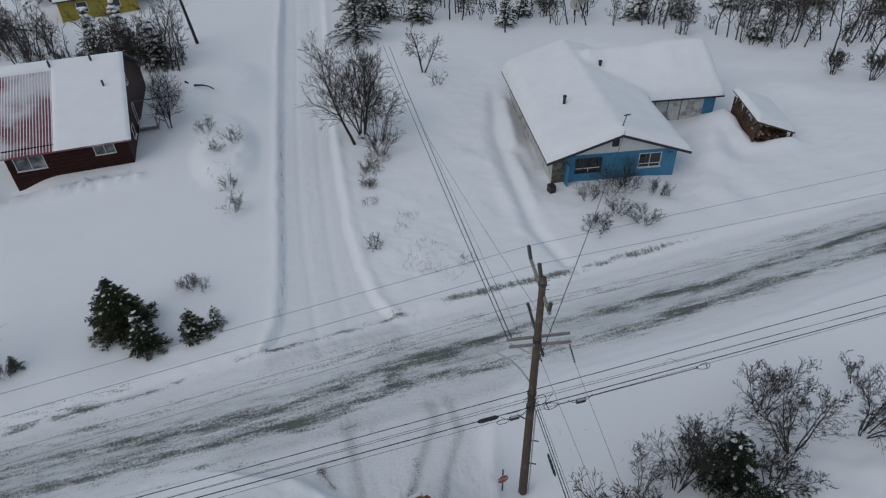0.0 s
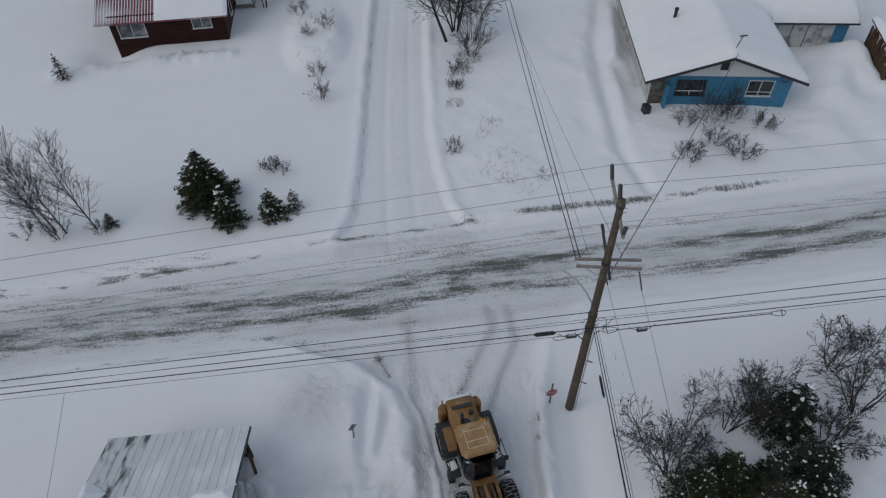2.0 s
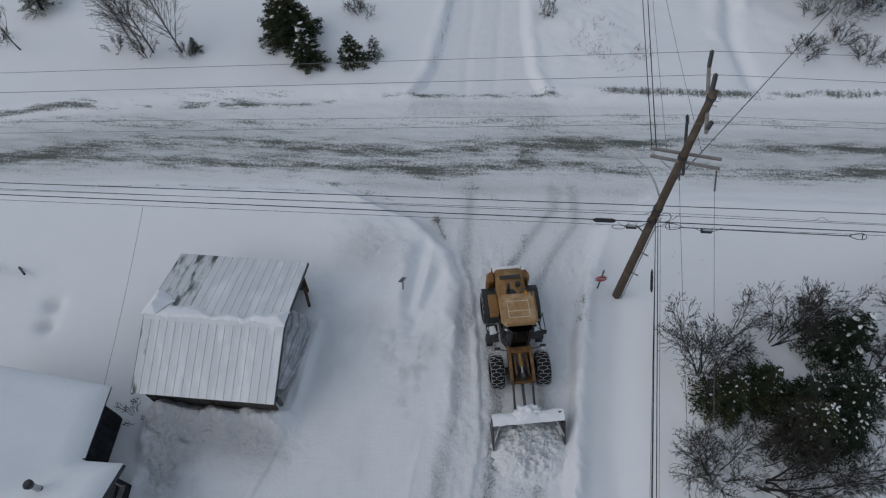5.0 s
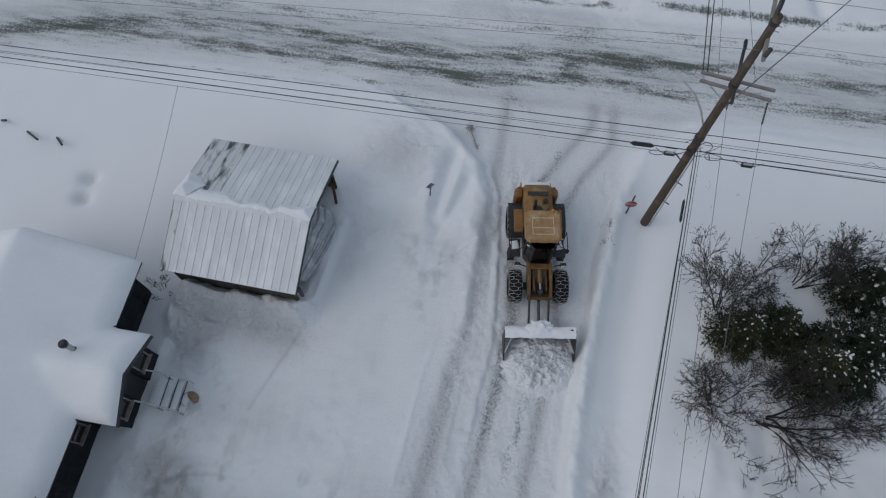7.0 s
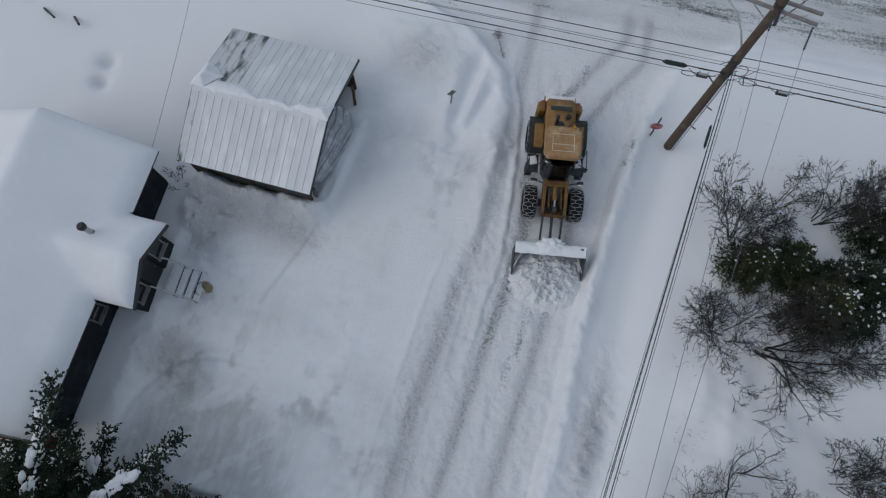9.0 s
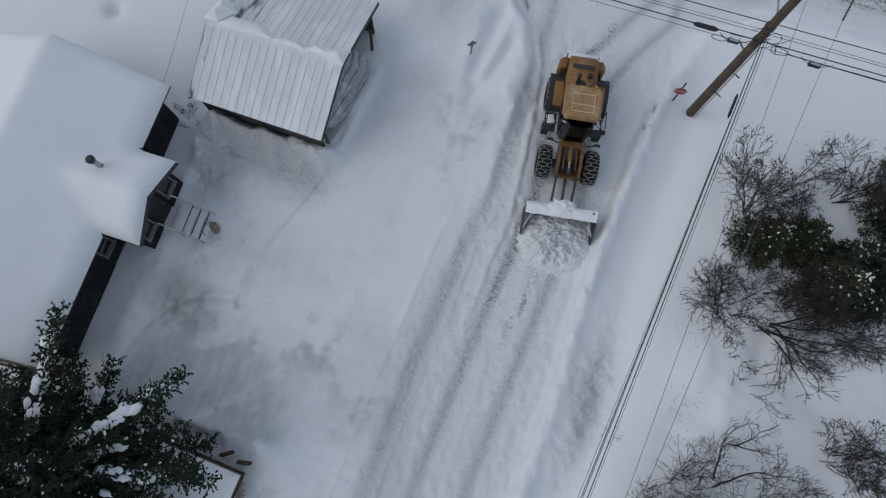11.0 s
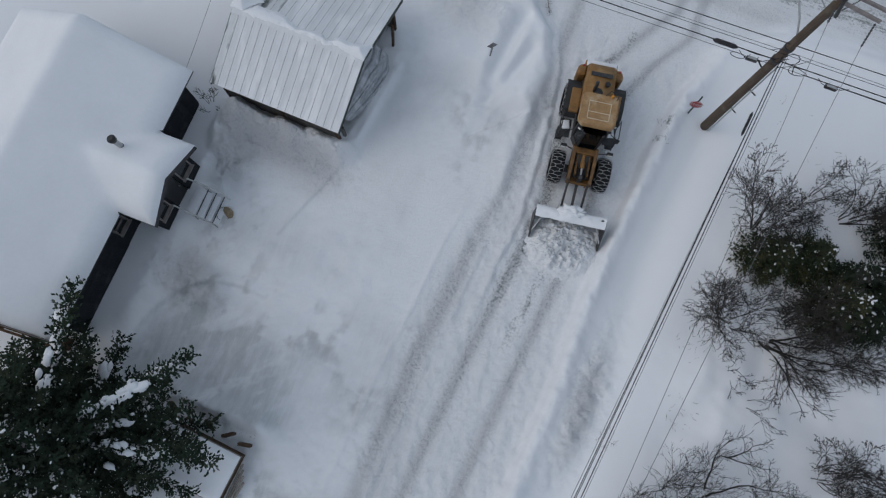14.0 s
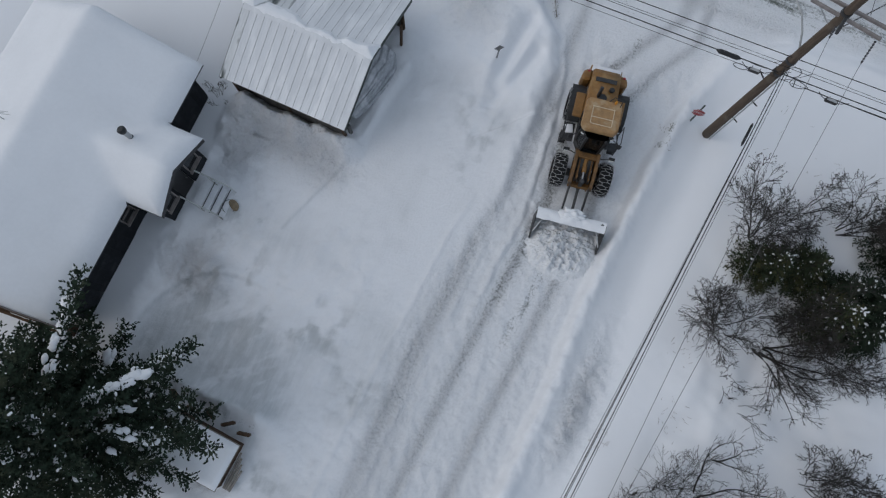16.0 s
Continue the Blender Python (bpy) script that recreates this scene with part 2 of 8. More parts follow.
def east_edge(y):
    return np.interp(y, [-60, -6, 1, 5.3, 9.2, 11.8, 14.2, 16.2, 18.8, 20.6], [3.6, 4.0, 4.4, 4.55, 4.85, 5.2, 5.5, 5.9, 6.8, 9.4])


def lane_w(y):
    return np.interp(y, [26, 28.5, 30, 34, 49, 76, 100, 160], [-4.4, -3.2, -2.6, -2.0, -0.7, 1.9, 4.5, 12])


def lane_e(y):
    return np.interp(y, [26, 28.5, 30, 34, 39, 47, 59, 90, 100, 160], [5.2, 4.2, 3.6, 3.3, 3.4, 4.0, 5.2, 9.2, 10.4, 18])


# wheel tracks and the small windrow on the side road, from west to east
def track_1(y):
    return np.interp(y, [-12, -4, 0.7, 3.3, 6.2, 7.8, 9.5, 11.5, 13.5, 16], [-2.0, -1.6, -1.25, -0.92, -0.7, -0.35, -0.12, 0.05, 0.2, 0.1])


def track_2(y):
    return np.interp(y, [-12, -2, 2.8, 5.2, 7, 9, 10.8, 12.6, 14.4, 16, 18.7, 20], [-0.3, 0.5, 0.98, 1.29, 1.55, 1.72, 1.5, 1.36, 1.55, 2.14, 3.67, 4.6])


def track_3(y):
    return np.interp(y, [-12, -2, 1.5, 4.4, 6.3, 7.8, 9.5, 11.2, 13.2, 14.8, 16.7, 19], [1.6, 2.5, 2.9, 3.2, 3.42, 3.58, 3.65, 3.5, 3.2, 3.43, 4.2, 5.6])


def windrow(y):
    return np.interp(y, [-12, -4, 1.5, 5.2, 7.5, 10, 13, 15.3, 17], [-0.9, -0.1, 0.4, 0.62, 0.92, 0.85, 0.62, 0.3, -0.4])


def dirty_line(x):
    """The grimy crest of the bank along the north side of the main road."""
    return np.interp(x, [-60, -23.6, -19, -14.3, -10, -7.7, -4.4, -0.9, 3.6, 9.7, 17, 20.7, 26.5, 60, 300], [17.0, 25.9, 26.1, 26.55, 26.75, 27.4, 27.75, 27.95, 28.1, 28.4, 28.5, 28.75, 29.1, 30.4, 44])


def road_depth(x, y):
    """How far inside each road a place lies, in metres (negative: outside)."""
    wob = 0.35 * (fbm(x, y, 2.2, 3, 5) - 0.5)
    main = np.minimum(north_edge(x) - y, y - south_edge(x)) + wob
    side = np.minimum(np.minimum(x - west_edge(y), east_edge(y) - x), 21.5 - y) + wob
    lane = np.minimum(np.minimum(x - lane_w(y), lane_e(y) - x), y - 26) + wob * 0.6
    return main, side, lane


def lot_depth(x, y):
    """The cleared yard between the grey house and the side road."""
    a = np.minimum(np.minimum(x + 12.6, -0.4 - x), np.minimum(13.6 - 0.25 * np.abs(x + 4) - y, y + 7.5 + 0.55 * (x + 9)))
    return a + 0.8 * (fbm(x, y, 3, 3, 11) - 0.5)


def ridge(x, y, x0, y0, x1, y1, w):
    """A rounded bank along a line."""
    dx, dy = x1 - x0, y1 - y0
    s = np.clip(((x - x0) * dx + (y - y0) * dy) / (dx * dx + dy * dy), 0, 1)
    d = np.hypot(x - x0 - s * dx, y - y0 - s * dy)
    return bell(d, w) * (0.75 + 0.25 * np.sin(np.pi * s))


def height(x, y):
    x, y = np.asarray(x, float), np.asarray(y, float)
    main, side, lane = road_depth(x, y)
    lot = lot_depth(x, y)
    z = 0.10 + 0.34 * (fbm(x, y, 14, 3, 1) - 0.5) + 0.09 * (fbm(x, y, 2.6, 3, 2) - 0.5)
    z = z + 0.5 * step(33, 80, y) * fbm(x, y, 30, 3, 3)
    # yard
    s_lot = step(-0.5, 0.9, lot)
    z = z * (1 - s_lot) + s_lot * (-0.13 + 0.28 * (fbm((x + 0.5 * y) / 1.5, y - 0.5 * x, 0.7, 4, 14) - 0.5) * step(0.35, 0.65, fbm(x, y, 5, 2, 8)) + 0.10 * (fbm(x, y, 4, 2, 15) - 0.5))
    z = z + 0.20 * bell(lot + 0.35, 0.55) * fbm(x, y, 0.8, 4, 16)
    loose = np.clip(0.7 * ridge(x, y, -12, 8, -8, 6.8, 1.2) + 0.8 * ridge(x, y, -12.2, 7.4, -11.6, 5.6, 1.0) + 0.6 * ridge(x, y, -11.8, 0.6, -10.6, 0.2, 1.2) + 0.22 * bell(east_edge(y) - x + 0.1, 0.5) * step(19, 16, y) + 0.20 * bell(west_edge(y) - x, 0.4) * step(18, 15, y) + 0.75 * ridge(x, y, -24, 50.4, -12.6, 52.4, 0.8) + 0.26 * bell(np.hypot((x + 5.0) / 2.3, (y - 15.9) / 2.0), 1.0) + 0.10 * bell(np.hypot((x + 5.6) / 1.4, (y - 11.6) / 2.0), 1.0), 0, 1)
    z = z + loose * (0.75 * (fbm(x, y, 0.60, 3, 17) - 0.5) + 1.5 * np.abs(fbm(x, y, 1.2, 3, 18) - 0.5) - 0.1)
    # the scraped patch by the spruce, with a rim
    away = np.hypot(x + 9.0, y + 2.9)
    z = z - 0.12 * step(3.75, 3.45, away + 0.25 * (fbm(x, y, 0.7, 3, 19) - 0.5)) * step(-6.5, -9.0, x) + 0.08 * bell(away - 3.85, 0.22) * step(-7.5, -9.5, x) * (0.3 + fbm(x, y, 0.7, 3, 19))
    z = z + 0.06 * ridge(x, y, -8.8, 3.4, -7.4, 7.2, 0.16)
    # drifts against the shed
    z = z + 1.30 * bell(y - 7.80 - 0.25 * fbm(x, y, 0.9, 2, 13), 0.55) * step(-13.4, -12.4, x) * step(-6.6, -7.6, x) * (0.35 + 0.9 * fbm(x, y, 0.7, 4, 12))
    z = z + 0.30 * ridge(x, y, -7.35, 8.9, -6.85, 12.4, 0.35) * (0.5 + fbm(x, y / 3, 0.6, 3, 10)) + 0.12 * ridge(x, y, -7.1, 8.6, -6.62, 12.6, 0.14)
    # a hollow before the red house
    z = z - 1.15 * bell(np.hypot((x + 22.6) / 2.2, (y - 53.6) / 1.8), 1.0)
    # two holes in the snow behind the shed
    z = z - 0.34 * (bell(np.hypot(x + 19.5, y - 12.9), 0.42) + bell(np.hypot(x + 19.4, y - 11.8), 0.40))
    # hollows and humps in the thicket
    thick_in = step(8.5, 10.5, x) * step(-6, -2, y) * step(15, 12, y)
    z = z + thick_in * 0.75 * (fbm(x, y, 2.2, 3, 9) - 0.5)
    # banks and heaps
    lump = 0.35 + 1.3 * fbm(x, y, 0.9, 4, 21)
    rubble = 0.7 + 0.9 * (fbm(x / 1.4, y, 0.8, 4, 20) - 0.35)
    z = z + 0.44 * bell(np.hypot((x + 4.6) / 2.2, (y - 16.1) / 2.1), 1.0) * rubble + 0.14 * ridge(x, y, -6.6, 17.6, -3.2, 18.2, 1.3) * rubble
    wob = 0.55 * (fbm(x, y, 0.9, 4, 48) - 0.5)
    inland = west_edge(y) - x + wob
    berm = step(-0.16, 0.24, inland) * step(5.8, 0.6, inland) * step(9.0, 13.4, y) * step(19.4, 17.6, y)
    z = z + 0.20 * berm + 0.10 * berm * bell(inland - 0.7, 0.6) * (0.4 + 1.1 * fbm(x, y, 0.5, 3, 42))
    z = z - 0.34 * ridge(x, y, -1.15, 15.5, -2.35, 12.3, 0.34) - 0.30 * ridge(x, y, -2.0, 17.0, -2.5, 13.3, 0.36) + 0.22 * ridge(x, y, -1.75, 16.3, -2.05, 13.6, 0.32) + 0.20 * ridge(x, y, -2.85, 16.6, -3.0, 13.2, 0.42)
    crest = (y - 10.55) - 0.92 * (x + 2.48)
    z = z - 0.10 * step(-0.05, 0.10, crest) * step(1.4, 0.2, crest) * step(-2.9, -2.3, x) * step(0.1, -0.5, x)
    z = z + 0.40 * ridge(x, y, -12.0, 7.9, -8.8, 7.0, 0.55) * lump * rubble
    z = z + 0.70 * ridge(x, y, -12.5, 7.0, -11.7, 5.6, 0.75) * lump * rubble
    z = z + 0.50 * ridge(x, y, -11.9, 0.4, -10.6, 0.2, 0.9) * lump
    z = z + (0.5 * ridge(x, y, -9.9, -4.25, -6.2, -4.2, 0.34) + 0.28 * ridge(x, y, -6.2, -4.1, -4.4, -5.2, 0.6)) * (0.6 + 0.6 * fbm(x, y, 0.9, 3, 22))
    # the bank east of the side road: a rim, then a hollow
    on = step(-40, -8, y) * step(18.5, 15.5, y)
    z = z + on * (0.20 * bell(x - east_edge(y) - 0.30, 0.45) * (0.5 + 0.9 * fbm(x, y, 0.6, 3, 27)) - 0.34 * bell(x - east_edge(y) - 1.75 - 0.3 * fbm(x, y, 3, 2, 30), 0.95))
    tossed = bell(np.hypot((x - 5.9 - 0.05 * y) / 0.75, (y - 1.2) / 3.0), 1.0)
    z = z + tossed * (0.30 + 0.55 * (fbm(x, y, 0.45, 4, 34) - 0.5))
    z = z + 0.35 * bell(np.hypot(x - 11.5, y - 3), 3.5) * fbm(x, y, 1.6, 3, 23)
    # heaps by the lane and the houses
    z = z + 1.0 * step(1.45, 0.45, np.hypot((x + 5.2) / 4.2, (y - 68) / 6.5)) * (0.7 + 0.5 * fbm(x, y, 3, 3, 24))
    z = z + 0.9 * step(1.3, 0.6, np.hypot((x + 5.0) / 2.6, (y - 54) / 6)) * (0.6 + 0.6 * fbm(x, y, 2, 3, 28)) + 0.7 * bell(np.hypot((x + 8.6) / 1.6, (y - 66) / 4.0), 1.0)
    z = z + 0.55 * ridge(x, y, -26, 50.5, -12.5, 51.6, 0.8) * lump
    z = z + 0.45 * bell(np.hypot((x - 8) / 3.0, (y - 34) / 3.4), 1.0) * fbm(x, y, 1.2, 3, 25)
    trench = np.maximum(np.maximum(ridge(x, y, 21.7, 57, 19.1, 49.7, 0.55), ridge(x, y, 19.1, 49.7, 17.7, 43, 0.5)), np.maximum(ridge(x, y, 17.7, 43, 16.3, 34, 0.45), ridge(x, y, 16.3, 34, 16.7, 29.5, 0.45)))
    z = z - 0.42 * trench + 0.16 * ridge(x, y, 17.2, 48, 15.2, 34, 0.5)
    z = z + 0.60 * ridge(x, y, 22.0, 54.5, 19.6, 46.0, 0.55) * (0.5 + 0.9 * fbm(x, y, 1.0, 3, 32)) + 0.30 * ridge(x, y, 18.9, 44, 17.4, 37, 0.5) * (0.4 + fbm(x, y, 0.9, 3, 32)) - 0.35 * ridge(x, y, 23.0, 55, 20.4, 42, 0.45)
    z = z + 0.7 * bell(np.hypot(x - 50, y - 47), 3.4)
    z = z + 1.3 * ridge(x, y, 34, 38, 38, 43.5, 1.7) * (0.6 + 0.5 * fbm(x, y, 2, 3, 26))
    z = z + 0.95 * ridge(x, y, 37.9, 39.2, 39.0, 43.4, 0.75) * (0.6 + 0.7 * fbm(x, y, 1.0, 3, 7)) + 0.5 * ridge(x, y, 38.6, 38.1, 42.4, 38.2, 0.6)
    z = z + 0.55 * (fbm(x, y, 2.4, 4, 6) - 0.5) * step(12, 16, x) * step(30, 34, y) * step(75, 60, y) + 0.22 * (fbm(x, y, 1.6, 4, 4) - 0.5) * step(3, 5, x) * step(14, 11, x) * step(28, 31, y) * step(60, 50, y)
    # furrows between the blue house and the road
    z = z + 0.62 * (fbm(x - 0.20 * y, y / 7 + 0.05 * x, 1.1, 3, 29) - 0.5) * bell(np.hypot((x - 31.5) / 4.8, (y - 33.6) / 4.6), 1.0)
    # roads
    for d, low, rim, seed in ((main, -0.24, 0.14, 31), (side, -0.22, 0.12, 33), (lane, -0.20, 0.16, 35)):
        s = step(-0.2, 0.45, d) if seed == 35 else step(-0.9, 0.8, d + 0.5 * (fbm(x, y, 1.3, 3, 36) - 0.5))
        if seed == 33:
            crisp = step(2, 3, x) * step(17.5, 15.5, y)
            s = s * (1 - crisp) + crisp * step(-0.12, 0.22, d)
        other = np.maximum(np.maximum(main, side), lane)
        z = z + rim * bell(d + 0.35, 0.38) * (0.35 + fbm(x, y, 1.1, 3, seed)) * step(0.4, -0.1, other) * step(0.2, -0.2, lot)
        z = z * (1 - s) + s * (low + 0.05 * (fbm(x, y, 0.5, 3, seed + 1) - 0.5))
    # low windrows and ruts on the roads
    in_main, in_side = step(0, 0.5, main), step(0, 0.5, side)
    mid = 0.5 * (north_edge(x) + south_edge(x))
    z = z + in_main * 0.10 * bell(north_edge(x) - y - 1.1, 0.5) * (0.3 + fbm(x, y * 2, 2.0, 3, 41))
    z = z - in_main * 0.04 * (bell(y - mid + 0.3, 0.35) + bell(y - mid + 1.7, 0.4) + bell(y - mid - 1.3, 0.35))
    z = z + in_main * 0.05 * (fbm(x / 2, y, 0.3, 3, 45) - 0.5) + in_main * 0.05 * step(-3, -1, x) * step(9, 6, x) * (fbm(x, y, 0.35, 3, 46) - 0.5)
    z = z + 0.13 * bell(y - dirty_line(x), 0.32) * (0.2 + 1.3 * fbm(x / 1.6, y, 0.6, 3, 39)) * step(-50, -30, x)
    run = step(19, 16, y)
    wide = np.clip(in_side + step(-0.6, 0.3, side), 0, 1) * run
    z = z + 0.17 * wide * (fbm(x, y / 1.4, 0.34, 3, 44) - 0.5) + 0.08 * wide * (fbm(x, y / 5, 0.30, 3, 43) - 0.5)
    for track, w, deep in ((track_1, 0.34, 0.015), (track_2, 0.36, 0.045), (track_3, 0.32, 0.03)):
        z = z - run * step(-0.6, 0.2, side) * deep * bell(x - track(y) + 0.12 * (fbm(x, y, 0.6, 3, 38) - 0.5), w)
    wig = 0.16 * (fbm(x, y, 0.7, 3, 47) - 0.5)
    d = x - windrow(y) + wig
    z = z + run * 0.10 * (0.4 + fbm(x, y, 0.5, 3, 37)) * step(-0.34, 0.0, d) * step(0.14, 0.02, d) * step(-1, 6, y)
    for off, amp in ((-1.05, 0.05), (0.62, 0.05)):
        d = x - track_1(y) - off + wig
        z = z + run * amp * step(-0.28, 0.0, d) * step(0.12, 0.0, d) * step(9, 6, y)
    z = z - step(0.2, 0.6, lane) * 0.06 * (bell(x - 0.5 * (lane_w(y) + lane_e(y)) - 0.9, 0.3) + bell(x - 0.5 * (lane_w(y) + lane_e(y)) + 0.9, 0.3))
    return z


def gz(x, y):
    return float(height(np.array([x]), np.array([y]))[0])


def grit_shade_masks(x, y):
    """Dirt (with painted shade), churned snow, icy grey (with painted shade) and chain prints, each from 0 to 1."""
    main, side, lane = road_depth(x, y)
    lot = lot_depth(x, y)
    in_main, in_side, in_lane = step(0.0, 0.7, main), step(0.0, 0.5, side), step(0.0, 0.5, lane)
    drift = 0.5 * (fbm(x, y, 6, 2, 50) - 0.5)
    t1 = np.interp(x, [-60, -25, -4, -1, 3, 12.5, 19, 24, 60, 300], [12.6, 22.3, 22.35, 22.1, 22.9, 22.6, 22.9, 23.4, 25.4, 37.5]) + 0.5 * drift
    t2 = np.interp(x, [-60, -19, -12, -3, 2, 7.5, 15, 25, 60, 300], [14.3, 23.7, 23.9, 23.7, 24.4, 24.7, 24.8, 25.0, 27.2, 39]) + drift
    t3 = np.interp(x, [-60, -26, -16, -6, 0, 10, 30, 300], [15.9, 24.9, 25.2, 25.5, 25.9, 26.4, 27, 41]) + drift
    patch = fbm(x / 3, y, 1.5, 4, 52)
    broad = 0.35 + 1.1 * fbm(x / 4, y, 2.2, 3, 51)
    east = step(7, 14, x)
    west = step(-2, -9, x)
    d1 = bell(y - t1, 0.40 + 0.08 * east) * (0.62 + 0.12 * west + 0.16 * east)
    d2 = bell(y - t2, 0.46) * (0.50 + 0.30 * east + 0.06 * west)
    d3 = bell(y - t3, 0.50) * 0.42
    wide = bell(y - 0.5 * (t1 + t2), 1.8) * (0.38 - 0.14 * east)
    loader_patch = bell(np.hypot((x - 7.5) / 4, (y - 19.8) / 2.2), 1)
    dirt_and_shade = 1.12 * in_main * (d1 + d2 + d3 + wide) * broad * (1 - 0.7 * loader_patch)
    # tracks that turn off into the side road
    turn = ridge(x, y, -9.8, 21.6, -7.2, 21.0, 0.22) + ridge(x, y, -7.2, 21.0, -5.3, 20.5, 0.22) + ridge(x, y, -5.3, 20.5, -2.9, 19.9, 0.25)
    turn = turn + ridge(x, y, -3.0, 22.0, 1.2, 20.6, 0.3) + 0.8 * ridge(x, y, 1.2, 20.6, 3.0, 18.0, 0.35)
    dirt_and_shade = dirt_and_shade + 0.46 * turn * broad
    scuff = bell(np.hypot((x - 3.2) / 3.2, (y - 23.6) / 1.3), 1) * step(0.42, 0.66, fbm(x, y, 1.1, 4, 56))
    dirt_and_shade = dirt_and_shade + 0.42 * scuff
    low = y - dirty_line(x) - 0.22 * (fbm(x / 2, y, 1.6, 3, 54) - 0.5)
    line = 0.8 * bell(low, 0.19) + 0.75 * bell(low - 0.28, 0.22) * (step(-11.5, -14, x) + step(1, 4, x) * step(25, 21, x)) + 0.5 * bell(low - 0.85, 0.30) * step(-9.5, -11.5, x) * step(-21, -18, x)
    dirt_and_shade = dirt_and_shade + 0.92 * line * step(0.26, 0.52, fbm(x / 2.5, y, 1.0, 4, 55)) * step(-45, -25, x) * step(30, 24, x)
    dirt_and_shade = dirt_and_shade + 0.55 * bell(y - south_edge(x) + 0.1 * (fbm(x, y, 0.8, 3, 59) - 0.5), 0.16) * step(0.35, 0.6, fbm(x / 2, y, 1.0, 3, 60)) * step(-7, -9, x) * step(-30, -22, x)
    dirt_and_shade = dirt_and_shade + 0.8 * (bell(np.hypot((x - 5.62) / 0.10, (y - 14.2) / 0.45), 1) + bell(np.hypot((x - 5.45) / 0.12, (y - 13.35) / 0.25), 1))
    dirt_and_shade = dirt_and_shade + 0.5 * ridge(x, y, -9.4, -4.75, -6.3, -4.85, 0.24) * step(0.35, 0.6, fbm(x, y, 0.5, 3, 49))
    # worn tracks on the side road and the lane
    t1b, t2b, t3b = bell(x - track_1(y), 0.32), bell(x - track_2(y), 0.30), bell(x - track_3(y), 0.28)
    t0b = bell(x - track_1(y) + 0.95, 0.30) * step(9, 6, y)
    near = step(20, 16, y)
    worn = (0.35 + 1.1 * fbm(x, y / 4, 0.8, 3, 57)) * (0.35 + 0.65 * step(-4, 7, y))
    fresh = ridge(x, y, 2.64, 5.8, 2.2, 2.3, 0.24)
    dirt_and_shade = dirt_and_shade + in_side * near * (0.07 * t1b + 0.28 * t2b + 0.10 * t3b + 0.04 * t0b + 0.03) * worn + 0.34 * fresh
    dirt_and_shade = dirt_and_shade + in_lane * 0.08 * (0.4 + fbm(x, y / 6, 0.9, 3, 58))
    # shade of the low bank on the lane's west edge, painted as a dark line
    dirt_and_shade = dirt_and_shade + 0.42 * bell(lane_w(y) - x + 0.12, 0.16) * step(28, 31, y) * step(70, 55, y)
    spots = step(0.50, 0.74, fbm(x, y, 0.65, 4, 63)) * step(0.3, 1.5, lot) * step(0.42, 0.64, fbm(x, y, 5, 2, 64))
    bands = np.clip(t0b + t1b + t2b + t3b, 0, 1)
    churn = np.clip(0.42 * in_main + step(-0.9, 0.9, side) * (0.45 + 0.55 * bands) + 0.26 * in_lane + 0.28 * step(-0.6, 0.6, lot), 0, 1)
    heaps = 0.8 * bell(np.hypot((x + 4.8) / 2.2, (y - 16.5) / 1.9), 1.0) + ridge(x, y, -12, 8, -8, 6.8, 1.1) + ridge(x, y, -12.3, 7.2, -11.6, 5.4, 0.9) + ridge(x, y, -11.8, 0.6, -10.6, 0.2, 1.1) + bell(np.hypot((x - 5.9 - 0.05 * y) / 0.8, (y - 1.2) / 3.2), 1) + 0.8 * ridge(x, y, -24, 50.4, -12.6, 52.4, 1.0)
    churn = np.clip(churn + heaps, 0, 1)
    away = np.hypot(x + 9.0, y + 2.9)
    pond = step(4.0, 1.2, np.hypot((x + 9.0) / 1.2, y + 3.3)) * np.maximum(step(3.75, 3.5, away), step(-9.5, -7.5, x)) * step(-4.45, -4.0, y + 0.3 * (fbm(x, y, 0.8, 3, 67) - 0.5))
    scrape = ridge(x, y, -8.7, 3.4, -7.3, 7.2, 0.07)
    scraped = fbm((x + y) / 1.4, (y - x) * 2.0, 1.3, 4, 65)
    # the thin arc paints in shade along the scraped patch's west rim
    ice_and_shade = step(-0.4, 1.0, lot) * np.clip(1.25 * fbm(x, y, 2.6, 4, 61) - 0.62, 0, 1) + 0.95 * spots + 0.45 * scrape + 0.8 * bell(away - 3.6, 0.08) * step(-8.0, -9.5, x) * fbm(x, y, 0.8, 3, 68) + 1.75 * pond * np.clip(2.2 * scraped - 0.40, 0.25, 1)
    # the two holes behind the shed get their shade as grey in the colour
    ice_and_shade = ice_and_shade + 0.55 * (bell(np.hypot(x + 19.5, y - 12.9), 0.40) + bell(np.hypot(x + 19.4, y - 11.8), 0.38))
    ice_and_shade = ice_and_shade + in_main * np.clip(1.15 * bell(y - 0.5 * (t1 + t2) - 0.4, 2.0) * (0.45 + 0.9 * patch), 0, 1) + 0.22 * step(-0.4, 1.2, side) * fbm(x, y / 4, 1.2, 3, 62) + 0.05 * in_lane
    tread = (0.25 + 0.75 * step(-3, 9, y)) * near * step(-0.8, 0.9, side) * np.clip(0.38 * t1b + 0.85 * t2b + 0.42 * t3b + 0.28 * t0b + 1.0 * fresh + 0.10, 0, 1) * (0.15 + 0.95 * fbm(x, y / 2, 1.1, 2, 66))
    return np.clip(dirt_and_shade, 0, 1), churn, np.clip(ice_and_shade, 0, 1), np.clip(tread, 0, 1)


